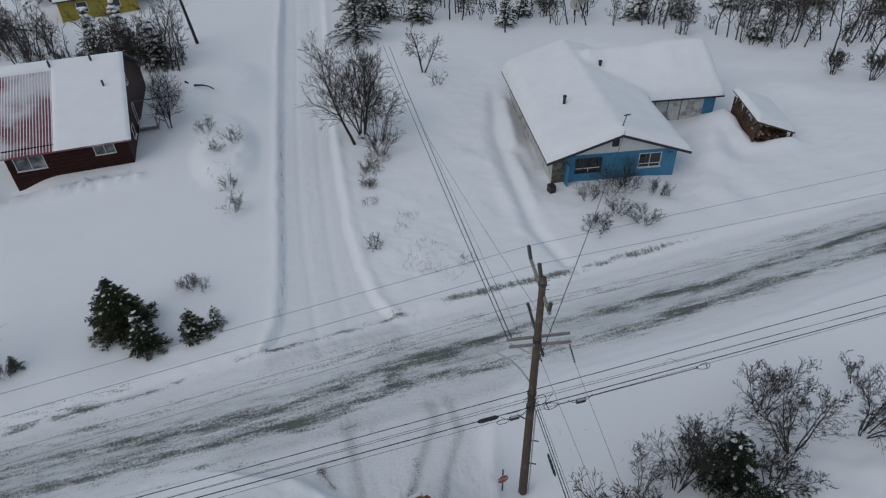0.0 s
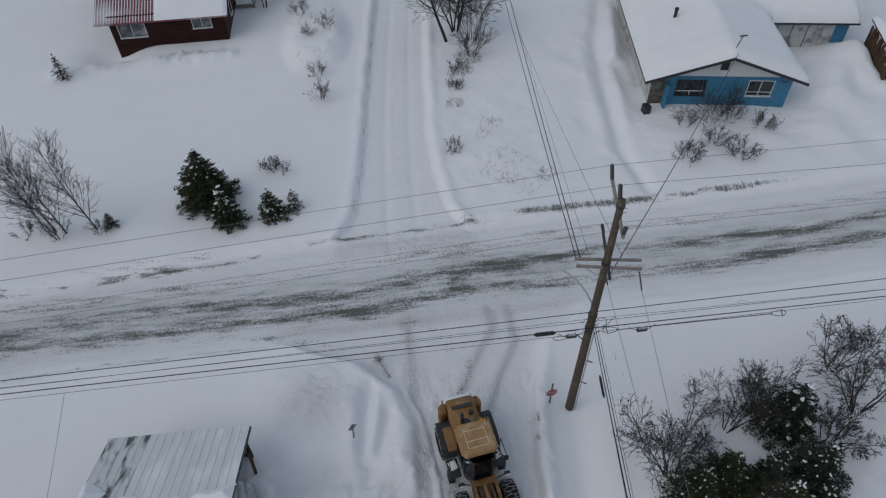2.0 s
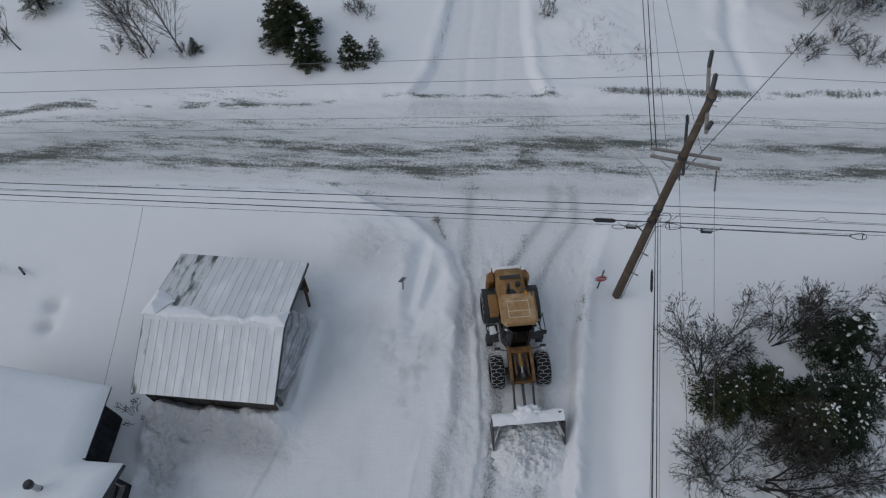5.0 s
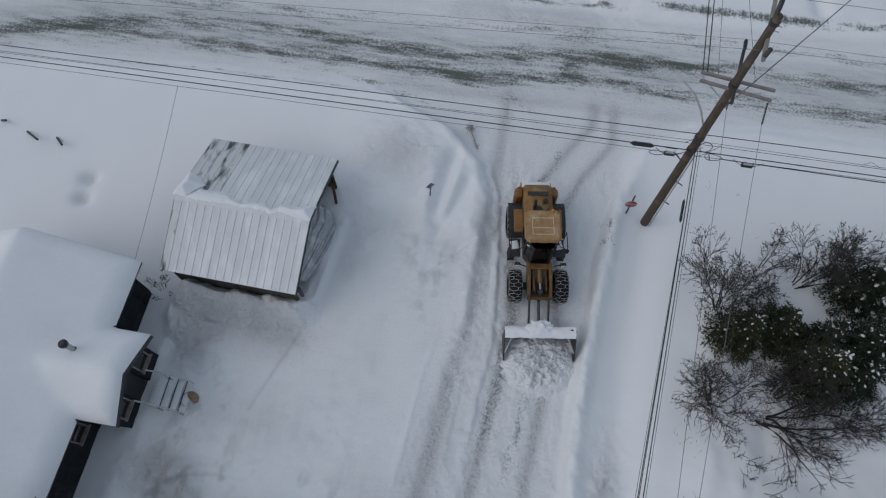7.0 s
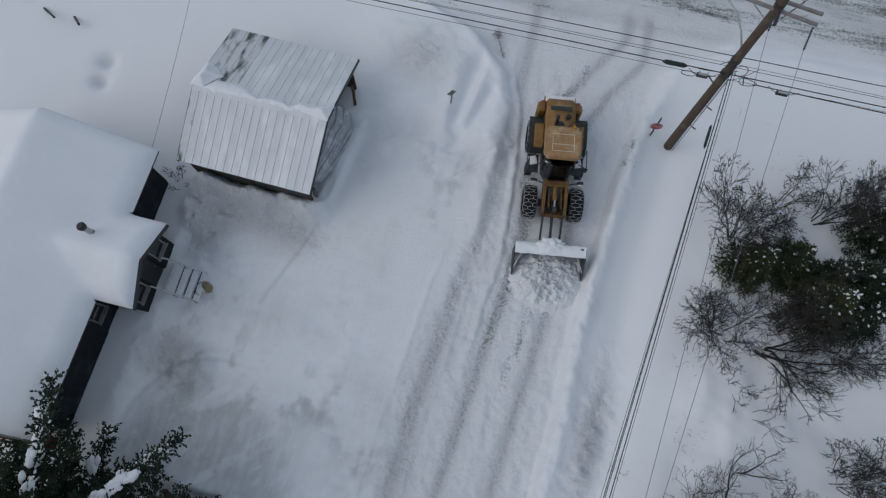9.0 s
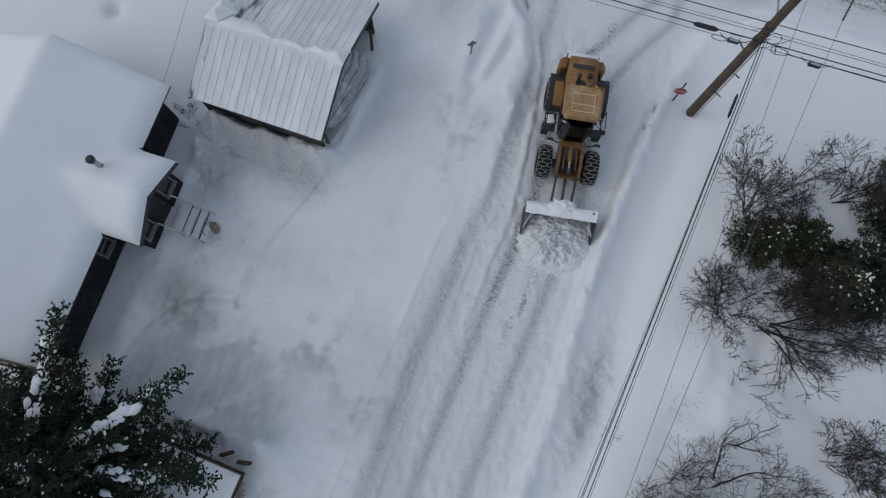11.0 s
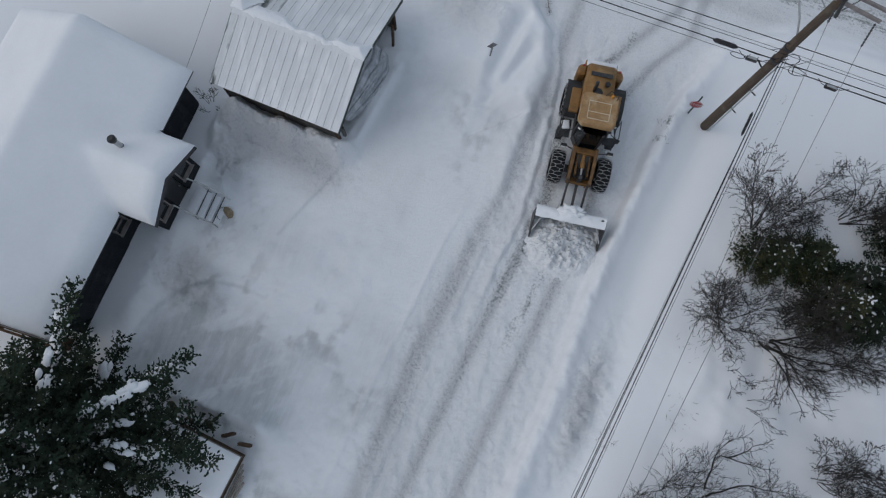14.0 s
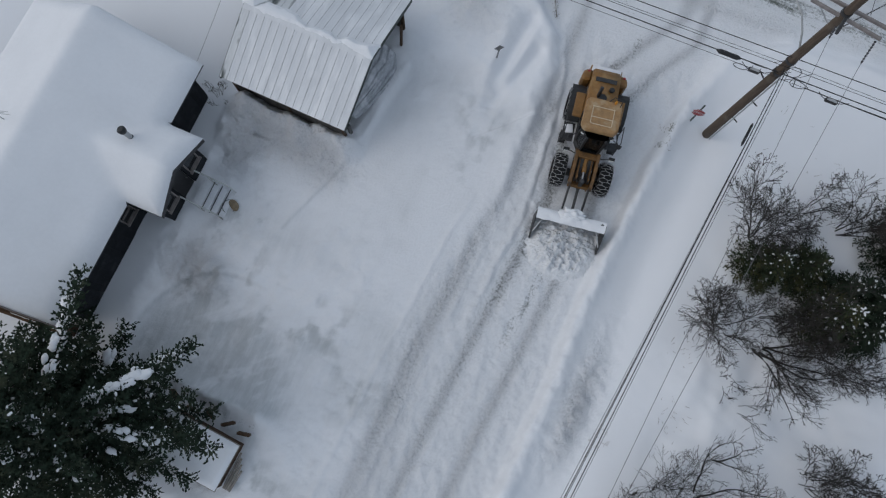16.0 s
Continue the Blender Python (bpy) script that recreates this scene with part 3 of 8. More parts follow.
def snow_ground_material():
    m = bpy.data.materials.new("snow_cover")
    m.use_nodes = True
    n, l = m.node_tree.nodes, m.node_tree.links
    b = n["Principled BSDF"]
    at = n.new("ShaderNodeAttribute")
    at.attribute_name = "grit_shade"
    sep = n.new("ShaderNodeSeparateColor")
    l.new(at.outputs["Color"], sep.inputs[0])
    co = n.new("ShaderNodeTexCoord")
    noise_of = {}
    for key, s, d in (("soft", 0.35, 4), ("mid", 3.0, 6), ("crumb", 8.0, 8), ("fine", 26.0, 5)):
        q = n.new("ShaderNodeTexNoise")
        q.inputs["Scale"].default_value, q.inputs["Detail"].default_value = s, d
        q.inputs["Roughness"].default_value = 0.66
        l.new(co.outputs["Object"], q.inputs["Vector"])
        noise_of[key] = q.outputs[0]

    def math_node(op, a, c, k=None):
        q = n.new("ShaderNodeMath")
        q.operation = op
        for i, v in enumerate((a, c, k)):
            if v is None:
                continue
            if isinstance(v, (int, float)):
                q.inputs[i].default_value = v
            else:
                l.new(v, q.inputs[i])
        return q.outputs[0]

    def mixed(f, a, c):
        q = n.new("ShaderNodeMixRGB")
        l.new(f, q.inputs[0])
        for i, v in ((1, a), (2, c)):
            if isinstance(v, tuple):
                q.inputs[i].default_value = (*v, 1)
            else:
                l.new(v, q.inputs[i])
        return q.outputs[0]

    def streaks(scale, turn):
        mp = n.new("ShaderNodeMapping")
        mp.inputs["Rotation"].default_value = (0, 0, turn)
        mp.inputs["Scale"].default_value = scale
        l.new(co.outputs["Object"], mp.inputs["Vector"])
        q = n.new("ShaderNodeTexNoise")
        q.inputs["Scale"].default_value, q.inputs["Detail"].default_value, q.inputs["Roughness"].default_value = 1.0, 7, 0.68
        l.new(mp.outputs[0], q.inputs["Vector"])
        return q.outputs[0]

    def ramp(v, lo, hi):
        q = n.new("ShaderNodeMapRange")
        q.inputs[1].default_value, q.inputs[2].default_value = lo, hi
        l.new(v, q.inputs[0])
        return q.outputs[0]

    xyz = n.new("ShaderNodeSeparateXYZ")
    l.new(co.outputs["Object"], xyz.inputs[0])
    along_main, along_side = streaks((0.45, 3.2, 1), radians(-3)), streaks((3.4, 0.6, 1), radians(5))
    pick = n.new("ShaderNodeMix")
    l.new(math_node("MULTIPLY", ramp(xyz.outputs[1], 17.5, 20.5), ramp(xyz.outputs[1], 29.0, 27.6)), pick.inputs[0])
    l.new(along_side, pick.inputs[2])
    l.new(along_main, pick.inputs[3])
    streak = pick.outputs[0]
    clean = mixed(noise_of["soft"], (0.775, 0.785, 0.815), (0.825, 0.835, 0.86))
    packed = mixed(noise_of["mid"], (0.41, 0.428, 0.44), (0.61, 0.63, 0.65))
    ice_shade_f = math_node("MULTIPLY", sep.outputs[2], math_node("ADD", math_node("MULTIPLY_ADD", noise_of["mid"], 0.9, -0.45), math_node("MULTIPLY_ADD", streak, 1.7, 0.0)))
    ice_shade_c = n.new("ShaderNodeClamp")
    l.new(ice_shade_f, ice_shade_c.inputs[0])
    col = mixed(ice_shade_c.outputs[0], clean, packed)
    # loose crumbs, dirty and shaded by painted grey specks, and the net of chain prints
    sp = ramp(noise_of["crumb"], 0.50, 0.64)
    spf = math_node("MULTIPLY", math_node("MULTIPLY", sp, sep.outputs[1]), 0.20)
    col = mixed(spf, col, (0.48, 0.49, 0.505))
    net = n.new("ShaderNodeTexVoronoi")
    net.feature = "DISTANCE_TO_EDGE"
    net.inputs["Scale"].default_value = 7.5
    l.new(co.outputs["Object"], net.inputs["Vector"])
    nf = math_node("MULTIPLY", math_node("MULTIPLY", ramp(net.outputs["Distance"], 0.16, 0.03), at.outputs["Alpha"]), ramp(noise_of["crumb"], 0.42, 0.58))
    col = mixed(nf, col, (0.20, 0.205, 0.205))
    # dirt and the lane edge's painted shade break up into streaks and crumbs
    grain = math_node("ADD", math_node("MULTIPLY_ADD", streak, 2.2, -1.1), math_node("ADD", math_node("MULTIPLY_ADD", noise_of["crumb"], 1.8, -0.9), math_node("MULTIPLY_ADD", noise_of["fine"], 1.0, -0.5)))
    some = ramp(sep.outputs[0], 0.02, 0.16)
    dirt_and_shade = math_node("MULTIPLY", ramp(math_node("ADD", sep.outputs[0], grain), 0.40, 1.02), some)
    col = mixed(dirt_and_shade, col, mixed(noise_of["crumb"], (0.068, 0.078, 0.069), (0.165, 0.182, 0.164)))
    l.new(col, b.inputs["Base Color"])
    b.inputs["Roughness"].default_value = 0.8
    b.inputs["Specular IOR Level"].default_value = 0.2
    lumps = n.new("ShaderNodeTexVoronoi")
    lumps.inputs["Scale"].default_value = 5.2
    warp = n.new("ShaderNodeMixRGB")
    warp.blend_type = "ADD"
    warp.inputs[0].default_value = 0.35
    wn = n.new("ShaderNodeTexNoise")
    wn.inputs["Scale"].default_value, wn.inputs["Detail"].default_value = 2.4, 3
    l.new(co.outputs["Object"], wn.inputs["Vector"])
    l.new(co.outputs["Object"], warp.inputs[1])
    l.new(wn.outputs["Color"], warp.inputs[2])
    l.new(warp.outputs[0], lumps.inputs["Vector"])
    chunk = math_node("MULTIPLY", math_node("SUBTRACT", 1.0, lumps.outputs["Distance"]), math_node("MULTIPLY", ramp(sep.outputs[1], 0.35, 1.0), ramp(noise_of["soft"], 0.35, 0.65)))
    hgt = math_node("SUBTRACT", math_node("ADD", math_node("MULTIPLY", chunk, 0.85), math_node("ADD", math_node("MULTIPLY_ADD", noise_of["crumb"], 0.8, math_node("MULTIPLY", noise_of["fine"], 0.45)), math_node("MULTIPLY", streak, 0.4))), math_node("MULTIPLY", nf, 0.6))
    st = math_node("MULTIPLY_ADD", sep.outputs[1], 0.92, 0.08)
    bp = n.new("ShaderNodeBump")
    bp.inputs["Distance"].default_value = 0.20
    l.new(st, bp.inputs["Strength"])
    l.new(hgt, bp.inputs["Height"])
    l.new(bp.outputs[0], b.inputs["Normal"])
    return m


M_GROUND = snow_ground_material()


def spread(lo, hi, stepsize, near_lo, near_hi, far_lo, far_hi, slow, fast):
    """Even steps from lo to hi, slowly wider to the near bounds, quickly wider to the far ones."""
    steps = list(np.arange(lo, hi + 1e-6, stepsize))
    s, v = stepsize, steps[-1]
    while v < far_hi:
        s *= slow if v < near_hi else fast
        v += s
        steps.append(v)
    s, v = stepsize, steps[0]
    while v > far_lo:
        s *= slow if v > near_lo else fast
        v -= s
        steps.insert(0, v)
    return np.array(steps)


def build_ground():
    xs = spread(-13.5, 8, 0.08, -30, 42, -1500, 1500, 1.020, 1.09)
    ys = spread(-7.5, 29, 0.08, -9, 62, -900, 2500, 1.014, 1.09)
    gx, gy = np.meshgrid(xs, ys)
    z = height(gx, gy)
    far = step(120, 400, np.hypot(gx, gy))
    z = z * (1 - far)
    dirt_and_shade, churn, ice_and_shade, tread = grit_shade_masks(gx, gy)
    main, side, lane = road_depth(gx, gy)
    nx, ny = len(xs), len(ys)
    idx = np.arange(nx * ny).reshape(ny, nx)
    quads = np.stack([idx[:-1, :-1], idx[:-1, 1:], idx[1:, 1:], idx[1:, :-1]], -1).reshape(-1, 4)
    def of_face(a):
        return 0.25 * (a[:-1, :-1] + a[:-1, 1:] + a[1:, 1:] + a[1:, :-1]).ravel()
    fm, fs, fl = of_face(main), of_face(side), of_face(lane)
    pick = np.where(fm > 0, 1, np.where(fs > 0, 2, np.where(fl > 0, 3, 0)))
    co = np.stack([gx.ravel(), gy.ravel(), z.ravel()], 1)
    grit_shade = np.stack([dirt_and_shade.ravel(), churn.ravel(), ice_and_shade.ravel(), tread.ravel()], 1)
    gyx = np.gradient(z, ys, axis=0)
    gxx = np.gradient(z, xs, axis=1)
    nrm = np.stack([-gxx.ravel(), -gyx.ravel(), np.ones(nx * ny)], 1)
    nrm /= np.linalg.norm(nrm, axis=1, keepdims=True)
    tags = [("ground", "smooth deep untouched snow over yards and fields", "snow"),
            ("road", "ploughed main road with packed snow and dirty wheel tracks", "road"),
            ("side_road", "freshly ploughed side road of churned packed snow", "road"),
            ("lane", "narrow snow-packed lane between the two properties", "road")]
    for k, (name, label, cat) in enumerate(tags):
        q = quads[pick == k]
        used, inv = np.unique(q, return_inverse=True)
        inv = inv.reshape(-1, 4)
        me = bpy.data.meshes.new(name)
        me.vertices.add(len(used))
        me.vertices.foreach_set("co", co[used].astype(np.float32).ravel())
        me.loops.add(inv.size)
        me.loops.foreach_set("vertex_index", inv.ravel().astype(np.int32))
        me.polygons.add(len(inv))
        me.polygons.foreach_set("loop_start", np.arange(0, inv.size, 4, dtype=np.int32))
        me.polygons.foreach_set("use_smooth", np.ones(len(inv), bool))
        me.update(calc_edges=True)
        ca = me.color_attributes.new("grit_shade", "FLOAT_COLOR", "POINT")
        ca.data.foreach_set("color", grit_shade[used].astype(np.float32).ravel())
        me.normals_split_custom_set_from_vertices(nrm[used].tolist())
        me.materials.append(M_GROUND)
        tagged(new(name, me), label, cat, kind="structure")


build_ground()


# ---------------------------------------------------------------- wheel loader
def tyre_mesh(r=0.74, w=0.56):
    """A fat tyre round the x axis with lugs."""
    prof = [(-0.42, 0.55), (-0.5, 0.72), (-0.49, 0.86), (-0.40, 0.965), (-0.2, 1.0), (0.2, 1.0), (0.40, 0.965), (0.49, 0.86), (0.5, 0.72), (0.42, 0.55)]
    seg, verts, faces = 40, [], []
    for i in range(seg):
        a = 2 * math.pi * i / seg
        for px, pr in prof:
            lug = 1.0 if (i // 2) % 2 == (0 if px > 0 else 1) or pr < 0.9 else 0.965
            verts.append((px * w, math.cos(a) * pr * r * lug, math.sin(a) * pr * r * lug))
    k = len(prof)
    for i in range(seg):
        for j in range(k - 1):
            faces.append((i * k + j, i * k + j + 1, (i + 1) % seg * k + j + 1, (i + 1) % seg * k + j))
    return raw("tyre", verts, faces, M_RUBBER)


def chain_mesh(r=0.775, w=0.60):
    """A tyre chain: a net of six-sided meshes over the tread, with side rings and short drops."""
    bm = bmesh.new()
    cells, rows = 15, 3
    da = 2 * math.pi / cells
    def at(x, a, rr=r):
        q = rr * (1 - 0.10 * (abs(x) / (w / 2)) ** 3)
        return (x, math.cos(a) * q, math.sin(a) * q)
    half = w / 2
    xs = [-half * 0.92, -half * 0.33, half * 0.33, half * 0.92]
    for j in range(rows + 1):
        for i in range(cells):
            a = (i + 0.5 * (j % 2)) * da
            rod(bm, at(xs[j], a - 0.17 * da), at(xs[j], a + 0.17 * da), 0.0115, None, 4)
            if j < rows:
                for sgn in (-1, 1):
                    rod(bm, at(xs[j], a + sgn * 0.17 * da), at(xs[j + 1], a + sgn * 0.33 * da), 0.0105, None, 4)
    for sgn in (-1, 1):
        for i in range(cells):
            a0, a1 = i * da, (i + 1) * da
            p0, p1 = [(sgn * half * 0.98, math.cos(a) * r * 0.72, math.sin(a) * r * 0.72) for a in (a0, a1)]
            rod(bm, p0, p1, 0.010, None, 4)
            q = at(sgn * half * 0.92, a0 + (0.5 * da if sgn > 0 else 0))
            rod(bm, p0, q, 0.010, None, 4)
    return finish("chain", bm, M_CHAIN)


def build_loader(m):
    top = thing("wheel_loader", "mustard yellow articulated wheel loader with chained tyres and snow blade", "wheel loader", m)
    # rear frame and bonnet
    bm = bmesh.new()
    prism(bm, [(-2.75, 0.62), (-0.45, 0.55), (-0.35, 1.05), (-0.6, 1.25), (-2.75, 1.3)], -0.46, 0.46, "x", 0.03)
    part("rear_frame", bm, M_BLACK, top, "black lower rear frame")
    bm = bmesh.new()
    side = [(-2.95, 1.1), (-0.62, 1.1), (-0.62, 2.32), (-1.2, 2.36), (-2.55, 2.22), (-2.9, 2.05)]
    lo = [bm.verts.new((-0.66 if p[0] > -1.5 else -0.60, *p)) for p in side]
    hi = [bm.verts.new((0.66 if p[0] > -1.5 else 0.60, *p)) for p in side]
    fs = [bm.faces.new(lo), bm.faces.new(hi)] + [bm.faces.new((lo[i], lo[(i + 1) % 6], hi[(i + 1) % 6], hi[i])) for i in range(6)]
    bmesh.ops.recalc_face_normals(bm, faces=fs)
    bmesh.ops.bevel(bm, geom=bm.edges[:], offset=0.07, segments=3, affect="EDGES")
    hood = part("engine_hood", bm, M_YELLOW, top, "mustard yellow engine hood", True)
    bm = bmesh.new()
    box(bm, (0, -2.30, 2.268), (0.92, 0.20, 0.02), (5.5, 0, 0))
    for i in range(9):
        box(bm, (-0.4 + 0.1 * i, -2.30, 2.282), (0.02, 0.19, 0.012), (5.5, 0, 0))
    part("hood_grille", bm, M_DARKSTEEL, hood, "dark slotted hood grille")
    bm = bmesh.new()
    rod(bm, (-0.30, -1.86, 2.26), (-0.30, -1.86, 2.40), 0.10, 0.10, 14)
    rod(bm, (-0.30, -1.86, 2.40), (-0.30, -1.86, 2.44), 0.12, 0.09, 14)
    part("air_cap", bm, M_BLACK, hood, "black air intake cap")
    bm = bmesh.new()
    box(bm, (0.05, -1.22, 2.345), (0.42, 0.34, 0.03), (0, 0, 0), 0.012)
    rod(bm, (0.05, -1.42, 2.345), (0.05, -1.42, 2.36), 0.21, 0.21, 18)
    part("exhaust_recess", bm, M_BLACK, hood)
    bm = bmesh.new()
    tube(bm, [(0.22, -1.50, 2.30), (0.22, -1.50, 2.86), (0.22, -1.58, 2.98)], 0.075, 12)
    part("exhaust_stack", bm, M_DARKSTEEL, top, "black exhaust stack")
    # counterweight
    bm = bmesh.new()
    for sx in (-1, 1):
        prism(bm, [(sx * 0.98, -2.42), (sx * 0.58, -2.46), (sx * 0.58, -2.98), (sx * 0.90, -2.94), (sx * 1.02, -2.72)], 0.85, 1.78, "z", 0.09)
    box(bm, (0, -3.05, 1.2), (1.4, 0.34, 0.95), (0, 0, 0), 0.05)
    part("counterweight", bm, M_YELLOW, top, "rounded yellow rear counterweight")
    bm = bmesh.new()
    box(bm, (0, -3.06, 1.70), (1.3, 0.30, 0.09), (0, 0, 0), 0.04)
    part("snow", bm, M_SNOW_LUMP, top, "strip of snow on the counterweight", True)
    for sx in (-1, 1):
        bm = bmesh.new()
        box(bm, (sx * 0.78, -2.74, 1.98), (0.10, 0.06, 0.10), (0, 0, 0), 0.01)
        part("tail_light", bm, M_SIGNRED, top, "small red tail light")
    # fenders and side platforms
    for sx in (-1, 1):
        bm = bmesh.new()
        arc = [(-2.38, 1.18), (-2.22, 1.50), (-1.95, 1.66), (-1.15, 1.66), (-0.85, 1.52), (-0.62, 1.22)]
        back = [(y, z - 0.07) for y, z in arc[::-1]]
        x0, x1 = sorted((sx * 0.66, sx * 1.27))
        prism(bm, arc + back, x0, x1, "x", 0.015)
        part("rear_fender", bm, M_BLACK, top, "black rear fender")
        bm = bmesh.new()
        x0, x1 = sorted((sx * 0.66, sx * 1.06))
        prism(bm, [(-1.75, 1.70), (-0.62, 1.70), (-0.62, 1.82), (-1.7, 1.88)], x0, x1, "x", 0.02)
        part("side_cover", bm, M_YELLOW, top, "yellow cover ahead of the fender")
        bm = bmesh.new()
        box(bm, (sx * 0.98, -0.18, 1.02), (0.50, 0.85, 0.05), (0, 0, 0), 0.01)
        for k in range(3):
            box(bm, (sx * 1.12, -0.02, 0.40 + 0.28 * k), (0.30, 0.34, 0.04), (0, 0, 0), 0.008)
        rod(bm, (sx * 1.26, 0.16, 0.38), (sx * 1.26, 0.16, 1.02), 0.02)
        rod(bm, (sx * 1.26, -0.2, 0.38), (sx * 1.26, -0.2, 1.02), 0.02)
        part("ladder", bm, M_DARKSTEEL, top, "dark steel access ladder and platform")
        bm = bmesh.new()
        tube(bm, [(sx * 1.22, -0.55, 1.05), (sx * 1.22, -0.55, 1.95), (sx * 1.22, 0.2, 1.95), (sx * 1.22, 0.2, 1.05)], 0.02, 8)
        part("handrail", bm, M_BLACK, top, "black tubular handrail")
        bm = bmesh.new()
        box(bm, (sx * 0.98, -0.30, 1.09), (0.34, 0.4, 0.10), (0, 0, 12), 0.04)
        part("snow", bm, M_SNOW_LUMP, top, "snow lying on the platform", True)
    # cab
    cab_low = [(-0.66, -0.70), (0.66, -0.70), (0.66, 0.34), (0.40, 0.80), (-0.40, 0.80), (-0.66, 0.34)]
    bm = bmesh.new()
    prism(bm, cab_low, 1.12, 1.60, "z", 0.02)
    cab = part("cab", bm, M_BLACK, top, "glazed operator cab with a tan roof")
    for (x0, y0), (x1, y1) in zip(cab_low, cab_low[1:] + cab_low[:1]):
        a, b = Vector((x0, y0, 0)) * 0.965, Vector((x1, y1, 0)) * 0.965
        bm = bmesh.new()
        bm.faces.new([bm.verts.new((p.x, p.y, z)) for p, z in ((a, 1.58), (b, 1.58), (b, 3.04), (a, 3.04))])
        bmesh.ops.solidify(bm, geom=bm.faces[:], thickness=0.02)
        part("window", bm, M_GLASS, cab, "dark cab glass")
    for x, y in cab_low:
        bm = bmesh.new()
        box(bm, (x * 0.975, y * 0.975, 2.32), (0.09, 0.09, 1.48), (0, 0, 0), 0.012)
        part("cab_post", bm, M_BLACK, cab)
    bm = bmesh.new()
    prism(bm, [(-0.64, -0.98), (0.64, -0.98), (0.76, -0.84), (0.79, 0.30), (0.62, 0.52), (-0.62, 0.52), (-0.79, 0.30), (-0.76, -0.84)], 3.04, 3.24, "z")
    for v in bm.verts:
        if v.co.z > 3.2:
            v.co.x *= 0.93
            v.co.y = -0.22 + 0.93 * (v.co.y + 0.22)
    bmesh.ops.bevel(bm, geom=[e for e in bm.edges if e.calc_length() > 0.05], offset=0.03, segments=2, affect="EDGES")
    roof = part("cab_roof", bm, M_ROOFPAINT, cab, "faded tan cab roof with raised ribs")
    bm = bmesh.new()
    for y in (-0.56, -0.10, 0.20):
        box(bm, (0, y, 3.252), (0.92 if y < 0.1 else 0.84, 0.028, 0.025), (0, 0, 0), 0.006)
    for x in (-0.44, 0.44):
        box(bm, (x, -0.2, 3.252), (0.028, 0.78, 0.025), (0, 0, 0), 0.006)
    part("roof_rib", bm, mat("faded_rib_paint", (0.60, 0.50, 0.36), 0.6, 0.08, 6), roof, "pale worn raised ribs")
    bm = bmesh.new()
    tube(bm, [(-0.62, -0.75, 3.2), (-0.66, -0.92, 3.46), (-0.30, -0.98, 3.52), (-0.16, -0.90, 3.22)], 0.018, 8)
    part("antenna_guard", bm, M_BLACK, cab, "bent black guard tube on the roof")
    bm = bmesh.new()
    rod(bm, (-0.42, -0.88, 3.2), (-0.42, -0.88, 3.38), 0.06, 0.05, 12)
    part("beacon", bm, mat("amber_beacon", (0.6, 0.25, 0.03), 0.3, 0.05, 4, bump=0), cab, "small amber beacon")
    for sx in (-1, 1):
        bm = bmesh.new()
        tube(bm, [(sx * 0.66, 0.55, 2.9), (sx * 0.98, 0.66, 2.75)], 0.018, 8)
        box(bm, (sx * 1.02, 0.66, 2.58), (0.20, 0.05, 0.34), (0, 0, sx * 12), 0.015)
        part("mirror", bm, M_BLACK, cab, "black side mirror")
        bm = bmesh.new()
        box(bm, (sx * 0.60, 0.56, 2.98), (0.17, 0.09, 0.12), (0, 0, -sx * 25), 0.02)
        work = part("work_light", bm, M_BLACK, cab)
        bm = bmesh.new()
        box(bm, (sx * 0.62, 0.61, 2.98), (0.13, 0.02, 0.09), (0, 0, -sx * 25), 0.005)
        part("lens", bm, M_LAMP, work, "clear lamp lens")
    # front frame and linkage
    bm = bmesh.new()
    prism(bm, [(0.35, 0.62), (2.1, 0.52), (2.2, 0.95), (1.5, 1.52), (0.95, 1.62), (0.45, 1.2)], -0.34, 0.34, "x", 0.02)
    part("front_frame", bm, M_DARKSTEEL, top, "dark greasy front frame")
    bm = bmesh.new()
    box(bm, (0, 1.0, 1.66), (0.98, 0.26, 0.16), (0, 0, 0), 0.03)
    for x in (-0.28, -0.12, 0.12, 0.28):
        rod(bm, (x, 1.0, 1.74), (x, 1.0, 1.765), 0.04, None, 8)
    part("tower_plate", bm, M_GREASY, top)
    for sx in (-1, 1):
        bm = bmesh.new()
        prism(bm, [(0.62, 1.40), (0.86, 1.80), (1.5, 1.74), (2.28, 1.42), (2.36, 1.18), (2.15, 1.02), (1.45, 1.20)], sx * 0.46 - 0.07, sx * 0.46 + 0.07, "x", 0.015)
        arm = part("lift_arm", bm, M_GREASY, top, "greasy yellow lift arm plate")
        bm = bmesh.new()
        prism(bm, [(2.20, 1.36), (2.40, 1.28), (3.45, 0.50), (3.34, 0.36), (2.20, 1.10)], sx * 0.42 - 0.035, sx * 0.42 + 0.035, "x", 0.012)
        part("arm_end", bm, M_DARKSTEEL, arm, "dark scraped lower arm")
        for y, z in ((3.36, 0.44), (0.98, 1.62), (2.2, 1.22)):
            bm = bmesh.new()
            rod(bm, (sx * 0.46, y, z), (sx * 0.56, y, z), 0.075, None, 12)
            part("pin", bm, M_STEEL, arm)
        bm = bmesh.new()
        rod(bm, (sx * 0.30, 0.9, 0.88), (sx * 0.30, 1.75, 0.98), 0.07, None, 12)
        rod(bm, (sx * 0.30, 1.75, 0.98), (sx * 0.36, 2.3, 0.90), 0.038, None, 10)
        part("lift_cylinder", bm, M_YELLOW, top)
    bm = bmesh.new()
    rod(bm, (0, 1.0, 1.56), (0, 1.72, 1.58), 0.10, None, 14)
    cyl = part("tilt_cylinder", bm, M_YELLOW, top, "yellow tilt cylinder with a bright rod")
    bm = bmesh.new()
